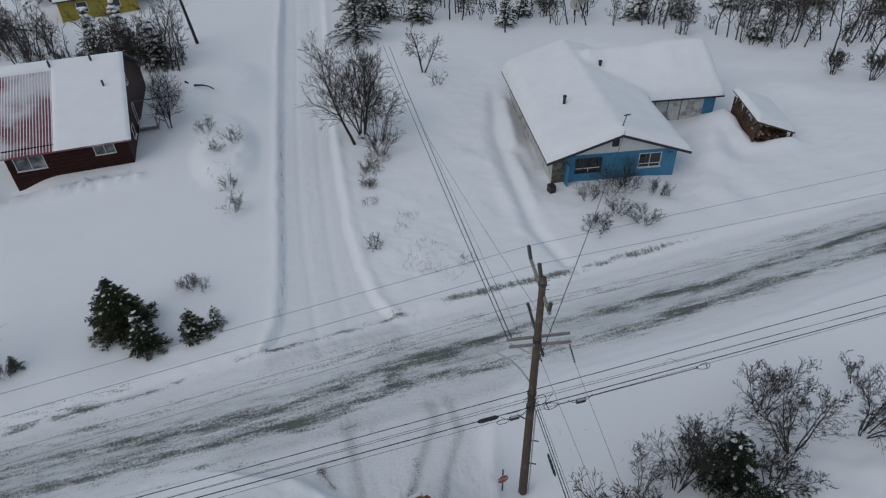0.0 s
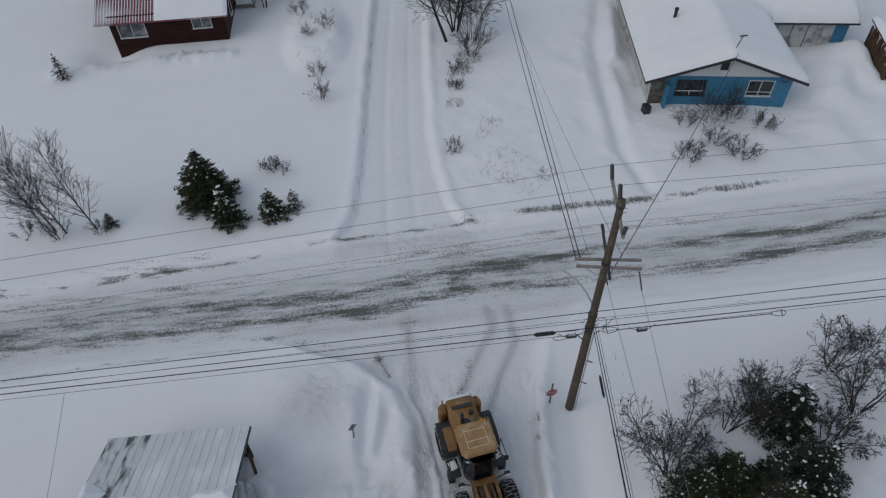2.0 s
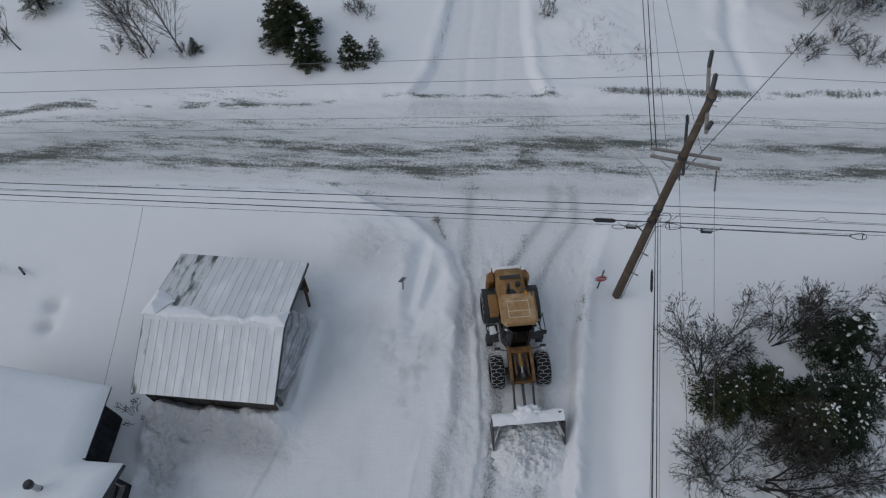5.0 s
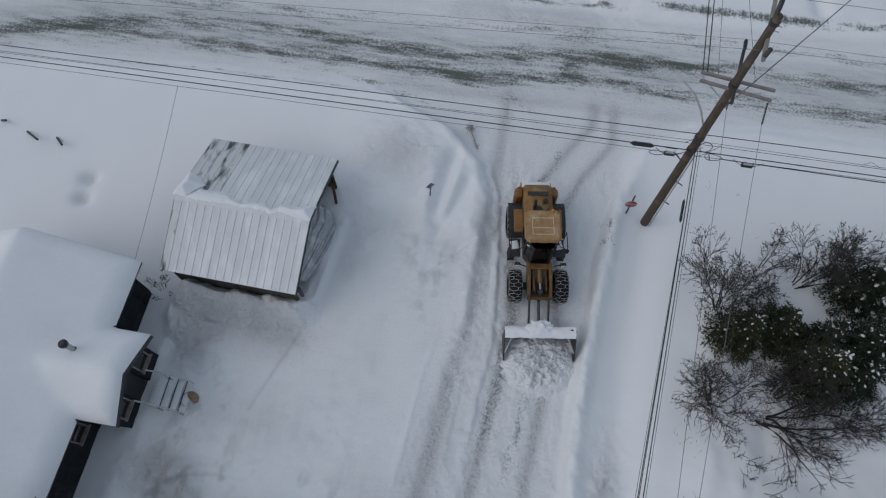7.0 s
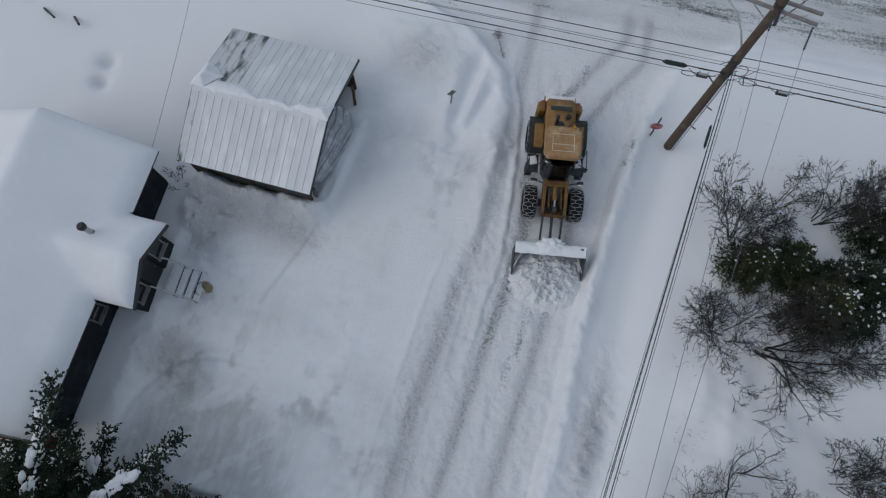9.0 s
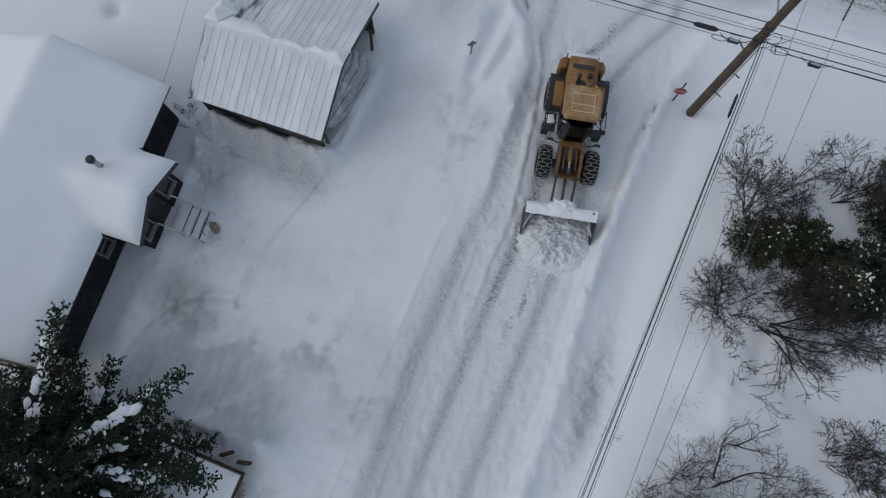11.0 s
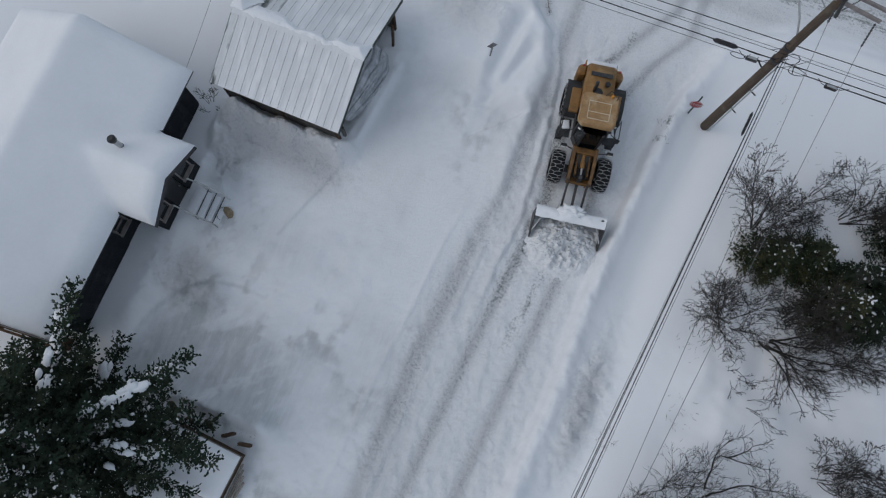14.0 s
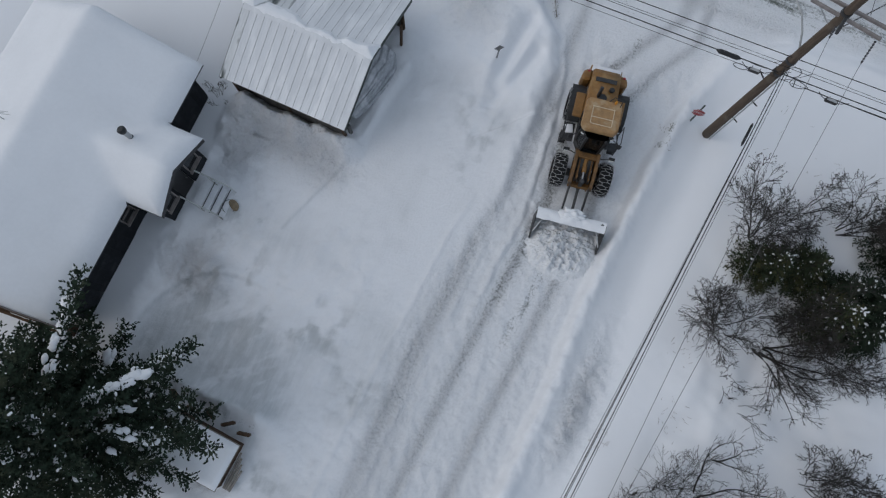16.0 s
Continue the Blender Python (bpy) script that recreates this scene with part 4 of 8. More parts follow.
    rod(bm, (0, 1.72, 1.58), (0, 2.15, 1.55), 0.05, None, 12)
    part("piston_rod", bm, M_CHAIN, cyl, "bright piston rod")
    bm = bmesh.new()
    box(bm, (0, 2.18, 1.16), (0.80, 0.26, 0.16), (25, 0, 0), 0.02)
    part("cross_tube", bm, M_GREASY, top)
    for x in (-0.26, 0.26):
        bm = bmesh.new()
        box(bm, (x, 1.55, 1.50), (0.06, 1.05, 0.30), (8, 0, 0), 0.015)
        part("frame_web", bm, M_GREASY, top)
    bm = bmesh.new()
    for x in (-0.34, -0.16, 0.17, 0.33):
        rod(bm, (x, 1.1, 1.42), (x * 0.9, 2.1, 1.26), 0.035, None, 8)
    part("hydraulic_pipe", bm, M_DARKSTEEL, top)
    bm = bmesh.new()
    prism(bm, [(1.95, 1.10), (2.06, 1.72), (2.22, 1.68), (2.32, 0.95), (2.15, 0.86)], -0.08, 0.08, "x", 0.015)
    rod(bm, (0, 2.2, 1.0), (0, 3.42, 0.66), 0.06, None, 10)
    part("tilt_lever", bm, M_DARKSTEEL, top)
    bm = bmesh.new()
    for x, j in ((-0.18, 0.10), (-0.05, 0.16), (0.1, 0.12), (0.2, 0.07)):
        pts = [(x, 1.05 + 0.18 * k, 1.42 + 0.09 * math.sin(k * 1.3 + x * 9) + j) for k in range(7)]
        tube(bm, pts, 0.018, 6)
    part("hose", bm, M_BLACK, top, "black hydraulic hoses")
    bm = bmesh.new()
    box(bm, (0, 3.52, 0.66), (1.02, 0.16, 0.62), (-8, 0, 0), 0.02)
    for x in (-0.44, 0.44):
        box(bm, (x, 3.46, 0.75), (0.12, 0.3, 0.72), (-8, 0, 0), 0.015)
    for x in (-0.2, 0.0, 0.2):
        rod(bm, (x - 0.06, 3.36, 1.02), (x + 0.06, 3.36, 1.02), 0.05, None, 10)
    part("coupler", bm, M_STEEL, top, "worn steel quick coupler")
    for sx in (-1, 1):
        bm = bmesh.new()
        tube(bm, [(sx * 0.5, 0.98, 1.6), (sx * 0.86, 0.98, 1.86), (sx * 0.92, 0.98, 1.9)], 0.025, 8)
        lamp = part("headlight", bm, M_BLACK, top, "headlight on a bent bracket")
        bm = bmesh.new()
        box(bm, (sx * 0.98, 1.0, 1.92), (0.26, 0.14, 0.17), (0, 0, 0), 0.03)
        part("housing", bm, M_BLACK, lamp)
        bm = bmesh.new()
        box(bm, (sx * 0.98, 1.075, 1.92), (0.21, 0.02, 0.13), (0, 0, 0), 0.008)
        part("lens", bm, M_LAMP, lamp)
    for y in (1.55, -1.60):
        bm = bmesh.new()
        rod(bm, (-0.95, y, 0.76), (0.95, y, 0.76), 0.17, None, 14)
        part("axle", bm, M_DARKSTEEL, top)
    # wheels
    tyre, chain = tyre_mesh(), chain_mesh()
    for y in (1.55, -1.60):
        for sx in (-1, 1):
            bm = bmesh.new()
            rod(bm, (-0.16, 0, 0), (0.16, 0, 0), 0.41, 0.41, 24)
            rod(bm, (sx * 0.16, 0, 0), (sx * 0.24, 0, 0), 0.20, 0.16, 16)
            wheel = part("wheel", bm, M_YELLOW, top, m=pose(sx * 1.0, y, 0.76, 7 * sx + 11 * y, 0, 0))
            part("tyre", tyre, None, wheel, "black lugged tyre")
            part("tyre_chain", chain, None, wheel, "steel net tyre chain")
    # box blade
    fwd = 0.52
    bm = bmesh.new()
    curve = [(3.16 + fwd + 0.30 * (1 - math.sin(a)), 0.62 - 0.52 * math.cos(a)) for a in np.linspace(0.2, 2.75, 9)]
    back = [(y - 0.045, z) for y, z in curve[::-1]]
    prism(bm, curve + back, -1.5, 1.5, "x")
    blade = part("snow_blade", bm, M_STEEL, top, "wide steel snow blade with side plates")
    bm = bmesh.new()
    for x in (-1.0, -0.35, 0.35, 1.0):
        prism(bm, [(3.64, 0.15), (3.64, 1.05), (3.54, 0.95), (3.50, 0.3)], x - 0.03, x + 0.03, "x")
    rod(bm, (-1.48, 3.66, 1.12), (1.48, 3.66, 1.12), 0.06, None, 10)
    part("back_rib", bm, M_DARKSTEEL, blade)
    for sx in (-1, 1):
        bm = bmesh.new()
        prism(bm, [(3.62, 0.06), (4.74, 0.06), (4.76, 0.20), (3.97, 1.12), (3.68, 1.16)], sx * 1.5 - 0.03, sx * 1.5 + 0.03, "x", 0.008)
        part("side_plate", bm, M_DARKSTEEL, blade, "dark sloping side plate")
        bm = bmesh.new()
        rod(bm, (sx * 1.10, 3.74, 0.98), (sx * 1.46, 4.50, 0.55), 0.035, None, 8)
        part("brace", bm, M_GALV, blade, "pale diagonal brace")
    verts, faces, nu, nv = [], [], 40, 8
    for i in range(nu + 1):
        for j in range(nv + 1):
            x, v = -1.5 + 3.0 * i / nu, j / nv
            lift = 0.13 * math.sin(math.pi * v) ** 0.6 * (0.75 + 0.5 * noise.noise((x * 1.9, v * 2, 3.1)) + 0.35 * noise.noise((x * 7.0, v * 4, 5.0)))
            lift += 0.10 * math.exp(-((x / 0.42) ** 2)) * math.sin(math.pi * v)
            verts.append((x, 3.52 + 0.50 * v + 0.04 * noise.noise((x * 3, 1.0, v)), 1.13 - 0.03 * v + max(lift, 0)))
    for i in range(nu):
        for j in range(nv):
            a = i * (nv + 1) + j
            faces.append((a, a + nv + 1, a + nv + 2, a + 1))
    part("snow", raw("blade_snow", verts, faces, M_SNOW, True), None, blade, "snow lying along the blade")
    bm = bmesh.new()
    bmesh.ops.create_icosphere(bm, subdivisions=4, radius=1.0)
    for v in bm.verts:
        k = 1 + 0.55 * noise.noise(v.co * 2.1) + 0.25 * noise.noise(v.co * 6.0)
        v.co = Vector((v.co.x * 0.52 * k, v.co.y * 0.26 * k, v.co.z * 0.20 * k)) + Vector((0.0, 3.55, 1.16))
    part("snow_clump", bm, M_SNOW, blade, "clump of snow heaped on the hitch", True)
    return top


LOADER = pose(2.38, 12.08, -0.24, 0, 0, 188.0)
build_loader(LOADER)


def snow_heap(name, label, cx, cy, rx, ry, h, turn, seed, material=None, rough_size=0.5, n=46):
    """A loose heap of snow on the ground."""
    faces = []
    c, s = math.cos(radians(turn)), math.sin(radians(turn))
    side = np.linspace(-1, 1, n + 1)
    u, v = np.meshgrid(side, side, indexing="ij")
    x, y = cx + c * u * rx - s * v * ry, cy + s * u * rx + c * v * ry
    lump = 2.4 * (fbm(x, y, rough_size, 4, seed) - 0.5)
    top = h * np.clip(1 - (u * u + v * v) * (1.0 + 0.25 * lump), 0, None) ** 0.8 * (1 + 0.75 * lump)
    verts = np.stack([x.ravel(), y.ravel(), (height(x, y) - 0.05 + top).ravel()], 1)
    for i in range(n):
        for j in range(n):
            a = i * (n + 1) + j
            faces.append((a, a + n + 1, a + n + 2, a + 1))
    ob = new(name, raw(name, verts, faces, material or M_SNOW_DIRTY, True))
    return tagged(ob, label, "snow")


snow_heap("pushed_snow", "rolling heap of loose snow pushed by the blade", 3.02, 7.32, 1.62, 1.50, 0.55, 8, 4, rough_size=0.20, n=120)


# ---------------------------------------------------------------- utility pole and its fittings
PX, PY = 7.36, 14.66
LEAN = 0.24      # how far north of its head the pole stands at the ground


def insulator(parent, p0, p1, r=0.085, sheds=5, name="insulator"):
    bm = bmesh.new()
    p0, p1 = Vector(p0), Vector(p1)
    rod(bm, p0, p1, r * 0.45, None, 8)
    for k in range(sheds):
        a = p0.lerp(p1, (k + 0.2) / sheds)
        b = p0.lerp(p1, (k + 0.75) / sheds)
        rod(bm, a, b, r, r * 0.55, 10)
    part(name, bm, M_PORCELAIN, parent, "dark ribbed insulator")


def build_pole():
    base = gz(PX, PY + LEAN) - 0.3
    top = thing("utility_pole", "tall weathered wooden utility pole with crossarms and street light", "utility pole", Matrix.Translation((PX, PY, base)))
    up = -base
    bm = bmesh.new()
    n = 14
    rings = []
    for k in range(n + 1):
        z = (13.12 - base) * k / n
        r = 0.205 - 0.085 * k / n
        ring = [bm.verts.new((math.cos(a) * r * (1 + 0.03 * noise.noise((a, k * 0.7, 1))), math.sin(a) * r + LEAN * (1 - k / n), z)) for a in np.linspace(0, 2 * math.pi, 14, endpoint=False)]
        rings.append(ring)
    for a, b in zip(rings[:-1], rings[1:]):
        for i in range(14):
            bm.faces.new((a[i], a[(i + 1) % 14], b[(i + 1) % 14], b[i]))
    bm.faces.new(rings[0][::-1])
    bm.faces.new(rings[-1])
    part("pole_shaft", bm, M_POLE, top, "brown weathered wooden shaft", True)

    def beam(name, a, b, w, h, material, label="", parent=top):
        a, b = Vector(a) - Vector((PX, PY, base)), Vector(b) - Vector((PX, PY, base))
        bm = bmesh.new()
        d = b - a
        m = Matrix.Translation((a + b) / 2) @ d.to_track_quat("X", "Z").to_matrix().to_4x4()
        v = bmesh.ops.create_cube(bm, size=1, matrix=m @ Matrix.Diagonal((d.length, w, h, 1)))["verts"]
        bmesh.ops.bevel(bm, geom=list({e for q in v for e in q.link_edges}), offset=0.012, segments=1, affect="EDGES")
        return part(name, bm, material, parent, label)

    def loc(x, y, z):
        return (x - PX, y - PY, z - base)

    beam("top_crossarm", (7.77, 16.62, 12.42), (7.28, 13.80, 12.22), 0.10, 0.13, M_GREYWOOD, "grey upper crossarm")
    insulator(top, loc(7.74, 16.52, 12.46), loc(7.62, 16.52, 13.12), 0.075, 10)
    insulator(top, loc(7.31, 13.92, 12.26), loc(7.30, 13.84, 12.68), 0.075, 8)
    insulator(top, loc(7.33, 14.74, 13.0), loc(7.22, 14.76, 13.72), 0.08, 10)
    for z0, r in ((12.86, 0.155), (10.07, 0.17), (7.0, 0.19), (6.15, 0.195)):
        bm = bmesh.new()
        rod(bm, loc(PX, PY + LEAN * (1 - z0 / 13.1), z0 - 0.06), loc(PX, PY + LEAN * (1 - z0 / 13.1), z0 + 0.06), r, None, 14)
        part("band", bm, M_DARKSTEEL, top, "dark steel band")
    bm = bmesh.new()
    for k, z0 in enumerate((12.95, 12.75, 12.55)):
        rod(bm, loc(PX + 0.1, PY, z0), loc(PX + 0.27, PY - 0.02, z0 - 0.02), 0.014, None, 6)
    part("bolt", bm, M_STEEL, top, "bolts at the pole head")
    beam("bracket_arm", (7.70, 16.22, 10.14), (7.28, 13.98, 10.0), 0.09, 0.12, M_DARKSTEEL, "dark standoff arm")
    insulator(top, loc(7.69, 16.16, 10.2), loc(7.57, 16.18, 10.6), 0.07, 4)
    beam("crossarm", (6.34, 15.17, 9.95), (8.72, 14.76, 9.95), 0.09, 0.11, M_TAUPE, "weathered grey wooden crossarm")
    beam("crossarm", (6.32, 14.88, 9.88), (8.62, 14.40, 9.88), 0.09, 0.11, M_TAUPE, "weathered grey wooden crossarm")
    bm = bmesh.new()
    for sx in (-1, 1):
        rod(bm, loc(PX + sx * 0.95, PY + 0.2 - sx * 0.18, 9.88), loc(PX + sx * 0.05, PY + 0.05, 9.25), 0.022, None, 6)
    part("crossarm_brace", bm, M_GALV, top)
    insulator(top, loc(8.52, 14.34, 9.82), loc(8.40, 13.62, 9.60), 0.040, 8, "strain_insulator")
    insulator(top, loc(7.32, 14.42, 9.72), loc(7.28, 14.05, 9.60), 0.040, 5, "strain_insulator")
    # street light on a curved arm
    bm = bmesh.new()
    tube(bm, [loc(7.34, 14.84, 7.45), loc(7.02, 15.15, 8.05), loc(6.7, 15.52, 8.40), loc(6.28, 15.92, 8.52)], 0.035, 8)
    lamp = part("lamp_arm", bm, M_GALV, top, "curved grey lamp arm")
    bm = bmesh.new()
    v0 = Matrix.Translation(loc(6.10, 16.10, 8.53)) @ Euler((0, 0, radians(132))).to_matrix().to_4x4()
    v = bmesh.ops.create_cube(bm, size=1, matrix=v0 @ Matrix.Diagonal((0.50, 0.22, 0.12, 1)))["verts"]
    bmesh.ops.bevel(bm, geom=list({e for q in v for e in q.link_edges}), offset=0.04, segments=2, affect="EDGES")
    part("lamp_head", bm, M_OFFWHITE, lamp, "pale street lamp head")
    # steps, conduit and ground guard
    bm = bmesh.new()
    rod(bm, (0.22, LEAN - 0.16, 0.0), (0.18, 0.5 * LEAN - 0.13, 6.4), 0.03, None, 8)
    part("conduit", bm, M_GALV, top, "thin grey conduit")
    for z, a in ((2.2, -0.6), (3.9, -0.6), (5.2, 2.3)):
        bm = bmesh.new()
        y0 = LEAN * (1 - z / 13.1)
        rod(bm, (math.cos(a) * 0.15, y0 + math.sin(a) * 0.15, z + up), (math.cos(a) * 0.48, y0 + math.sin(a) * 0.48, z + up + 0.03), 0.028, None, 8)
        part("peg", bm, M_DARKSTEEL, top)
    bm = bmesh.new()
    for k in range(10):
        a = k * 0.63
        p, q = (a, a + 0.63)
        rod(bm, loc(PX + 0.34 + 0.24 * math.cos(p), PY - 0.05 + 0.05 * math.sin(p), 6.65 + 0.24 * math.sin(p)), loc(PX + 0.34 + 0.24 * math.cos(q), PY - 0.05 + 0.05 * math.sin(q), 6.65 + 0.24 * math.sin(q)), 0.014, None, 5)
    part("cable_loop", bm, M_CABLE, top, "coiled black cable loop")
    return top


build_pole()


def wire(pts, r, material, label, name="overhead_wire", category="power line", group="overhead wires"):
    ob = new(name, tube_mesh(name, pts, r, material))
    return tagged(ob, label, category, group)


def line_through(west, mid, east, r, material, label):
    """A wire that runs in from beyond west, passes its support at mid and goes on beyond east."""
    a, b, c = Vector(west), Vector(mid), Vector(east)
    pts = sagging(a + (a - b) * 1.6, b, 0.0) + sagging(b, c + (c - b) * 2.2, 0.0)[1:]
    wire(pts, r, material, label)


THIN = "thin bare overhead power wire on insulators"
line_through((-12.71, 14.71, 13.1), (7.62, 16.50, 13.1), (16.66, 16.47, 13.1), 0.008, M_WIRE, THIN)
line_through((-11.85, 13.22, 13.7), (7.22, 14.74, 13.7), (15.22, 14.54, 13.7), 0.008, M_WIRE, THIN)
line_through((-14.06, 14.90, 10.6), (7.57, 16.18, 10.6), (17.69, 16.01, 10.6), 0.007, M_WIRE, THIN)
line_through((-12.19, 12.60, 12.6), (7.29, 13.83, 12.6), (15.38, 13.85, 12.6), 0.007, M_WIRE, THIN)
BAND = "black overhead telephone cable along the main road"
line_through((-15.65, 14.61, 7.3), (7.40, 14.68, 7.3), (18.64, 14.68, 7.3), 0.017, M_CABLE, BAND)
line_through((-15.92, 14.67, 6.8), (7.34, 14.60, 6.8), (18.81, 14.52, 6.8), 0.010, M_CABLE, BAND)
line_through((-15.92, 14.60, 6.84), (7.34, 14.66, 6.9), (18.81, 14.54, 6.8), 0.008, M_CABLE, BAND)
line_through((-16.22, 14.74, 6.3), (7.29, 14.64, 6.3), (19.08, 14.54, 6.3), 0.021, M_CABLE, BAND)
line_through((-16.27, 14.62, 6.1), (7.27, 14.56, 6.1), (19.18, 14.54, 6.1), 0.009, M_CABLE, BAND)
wire([(8.40, 14.56, 6.1), (15.0, 14.465, 6.1)], 0.020, M_CABLE, "spare cable lashed along the span beside the pole")
wire([(13.26, 14.60, 6.81), (13.57, 14.74, 6.9), (13.91, 14.58, 6.81)], 0.007, M_CABLE, "kinked tie wire standing up from a cable", "tie_wire")
SOUTH = "black service cable strung along the side road"
for a, b, r in (((7.26, 14.5, 6.95), (5.01, -1.72, 6.9), 0.007), ((7.30, 14.5, 6.75), (5.15, -1.70, 6.7), 0.014), ((7.31, 14.5, 6.72), (5.19, -1.70, 6.72), 0.012), ((7.42, 14.5, 6.65), (5.36, -1.65, 6.6), 0.016), ((7.46, 14.5, 6.85), (5.38, -1.60, 6.8), 0.007)):
    a, b = Vector(a), Vector(b)
    wire(sagging(a, a + (b - a) * 2.6, 0.12), r, M_CABLE, SOUTH)
for a, b in (((7.28, 14.05, 9.6), (5.56, -0.92, 9.6)), ((8.40, 13.62, 9.6), (6.25, 0.87, 9.6))):
    a, b = Vector(a), Vector(b)
    wire(sagging(a, a + (b - a) * 2.6, 0.2), 0.008, M_WIRE, "thin bare wire strung south over the side road")
for a, b, r in (((6.40, 15.2, 9.95), (9.75, 47.9, 7.5), 0.018), ((6.55, 15.2, 9.95), (10.15, 47.7, 7.5), 0.020), ((6.9, 15.1, 9.95), (9.2, 38.0, 8.0), 0.007), ((8.1, 15.0, 9.95), (9.0, 33.4, 8.0), 0.008)):
    a, b = Vector(a), Vector(b)
    wire(sagging(a, a + (b - a) * 1.25, 0.2), r, M_CABLE, "service wire crossing the main road northwards")
for dz in (0.0, 0.12):
    wire(sagging((PX + 0.1, PY + 0.15, 8.4 + dz), (24.9, 37.4, 4.6 + dz), 0.35), 0.010, M_CABLE, "service drop running to the blue house gable")
wire(sagging((-13.16, 14.62, 6.1), (-13.9, 8.05, 3.1), 0.1), 0.007, M_CABLE, "thin drop wire running to the grey house eave")
for a, b in (((PX - 0.5, 14.6, 6.8), (PX + 0.1, 14.85, 7.3)), ((PX - 1.2, 14.64, 6.3), (PX + 0.2, 14.5, 6.75)), ((PX + 0.1, 14.5, 6.1), (PX + 0.9, 14.7, 6.8))):
    wire(sagging(a, b, 0.14, 10), 0.011, M_CABLE, "slack jumper cable looped at the pole", "jumper_cable")


def splice_case(name, label, p, d, length, r, material=None):
    """A closure that hangs on a cable."""
    p, d = Vector(p), Vector(d).normalized()
    bm = bmesh.new()
    rod(bm, p - d * length / 2, p + d * length / 2, r, None, 12)
    for s in (-1, 1):
        rod(bm, p + d * s * length / 2, p + d * s * (length / 2 + 0.12), r, r * 0.35, 12)
    top = part(name, bm, material or M_CABLE, None)
    for s in (-0.3, 0.3):
        bm = bmesh.new()
        rod(bm, p + d * s * length - Vector((0, 0, r)), p + d * s * length + Vector((0, 0, r + 0.1)), 0.012, None, 6)
        part("hanger", bm, M_STEEL, top)
    return tagged(top, label, "cable closure", "cable closures")


def terminal_box(x, y, z, length, turn):
    """A small rectangular terminal slung under the cable."""
    bm = bmesh.new()
    box(bm, (0, 0, 0), (length, 0.13, 0.16), (0, 0, 0), 0.035)
    top = part("terminal_box", bm, M_DARKSTEEL, None, m=pose(x, y, z, 0, 0, turn))
    bm = bmesh.new()
    box(bm, (0, 0, 0.083), (length * 0.82, 0.10, 0.02), (0, 0, 0), 0.008)
    part("lid", bm, M_GALV, top, "pale grey lid")
    for sx in (-1, 1):
        bm = bmesh.new()
        rod(bm, (sx * length * 0.36, 0, 0.05), (sx * length * 0.36, 0.02, 0.22), 0.012, None, 6)
        part("hanger", bm, M_STEEL, top)
        bm = bmesh.new()
        tube(bm, [(sx * length * 0.5, 0, 0), (sx * (length * 0.5 + 0.14), 0.02, 0.03), (sx * (length * 0.5 + 0.34), 0.08, 0.15)], 0.012, 6)
        part("lead", bm, M_CABLE, top, "black cable lead")
    tagged(top, "small grey terminal box slung under the cable", "cable closure", "cable closures")


def slack_loop(x, y, z, length, turn, label, wide=0.17):
    """A teardrop of spare cable lashed to the span, spread by a bar at its round end."""
    pts = []
    for k in range(25):
        a = 2 * math.pi * k / 24
        pts.append(Vector((0.5 * length * math.cos(a), wide * math.sin(a) * (0.35 + 0.65 * (1 + turn * math.cos(a)) / 2), 0)))
    ob = new("cable_loop", tube_mesh("cable_loop", pts, 0.013, M_CABLE, 6))
    ob.matrix_basis = pose(x, y, z, 25, 0, -1)
    if turn:
        bm = bmesh.new()
        rod(bm, (turn * length * 0.22, -wide * 0.8, 0), (turn * length * 0.30, wide * 0.8, 0), 0.018, None, 6)
        part("spreader", bm, M_CABLE, ob)
    return tagged(ob, label, "cable loop", "cable loops")


SLACK = "black teardrop loop of spare cable lashed to the span"
slack_loop(8.20, 14.59, 6.1, 0.66, -1, SLACK)
slack_loop(15.26, 14.46, 6.1, 0.66, 1, SLACK)
slack_loop(6.02, 14.46, 6.12, 0.52, 0, "thin round loop of spare cable under the span", 0.12)
splice_case("cable_splice", "thick black splice closure on the telephone cable", (5.45, 14.63, 6.29), (1, -0.004, 0), 0.66, 0.085)
terminal_box(6.54, 14.52, 6.08, 0.42, 0)
terminal_box(9.48, 14.49, 6.02, 0.44, -1)
splice_case("cable_splice", "slim black splice closure on the service cable", (6.86, 11.77, 6.62), (0.14, 1, 0), 0.72, 0.05)


# ---------------------------------------------------------------- buildings
def wall_cells(bm, width, height, holes, thick):
    """An upright wall from x=0 to width, z=0 to height, y=0 to thick, with holes (x0, z0, x1, z1) right through."""
    xs = sorted({0.0, width, *[h[0] for h in holes], *[h[2] for h in holes]})
    zs = sorted({0.0, height, *[h[1] for h in holes], *[h[3] for h in holes]})
    grid = {}
    cells = []

    def corner(i, k):
        if (i, k) not in grid:
            grid[i, k] = bm.verts.new((xs[i], 0, zs[k]))
        return grid[i, k]

    for i in range(len(xs) - 1):
        for k in range(len(zs) - 1):
            mx, mz = (xs[i] + xs[i + 1]) / 2, (zs[k] + zs[k + 1]) / 2
            if not any(h[0] < mx < h[2] and h[1] < mz < h[3] for h in holes):
                cells.append(bm.faces.new((corner(i, k), corner(i + 1, k), corner(i + 1, k + 1), corner(i, k + 1))))
    made = bmesh.ops.extrude_face_region(bm, geom=cells, use_keep_orig=True)["geom"]
    for v in made:
        if isinstance(v, bmesh.types.BMVert):
            v.co.y += thick
    bmesh.ops.recalc_face_normals(bm, faces=bm.faces[:])


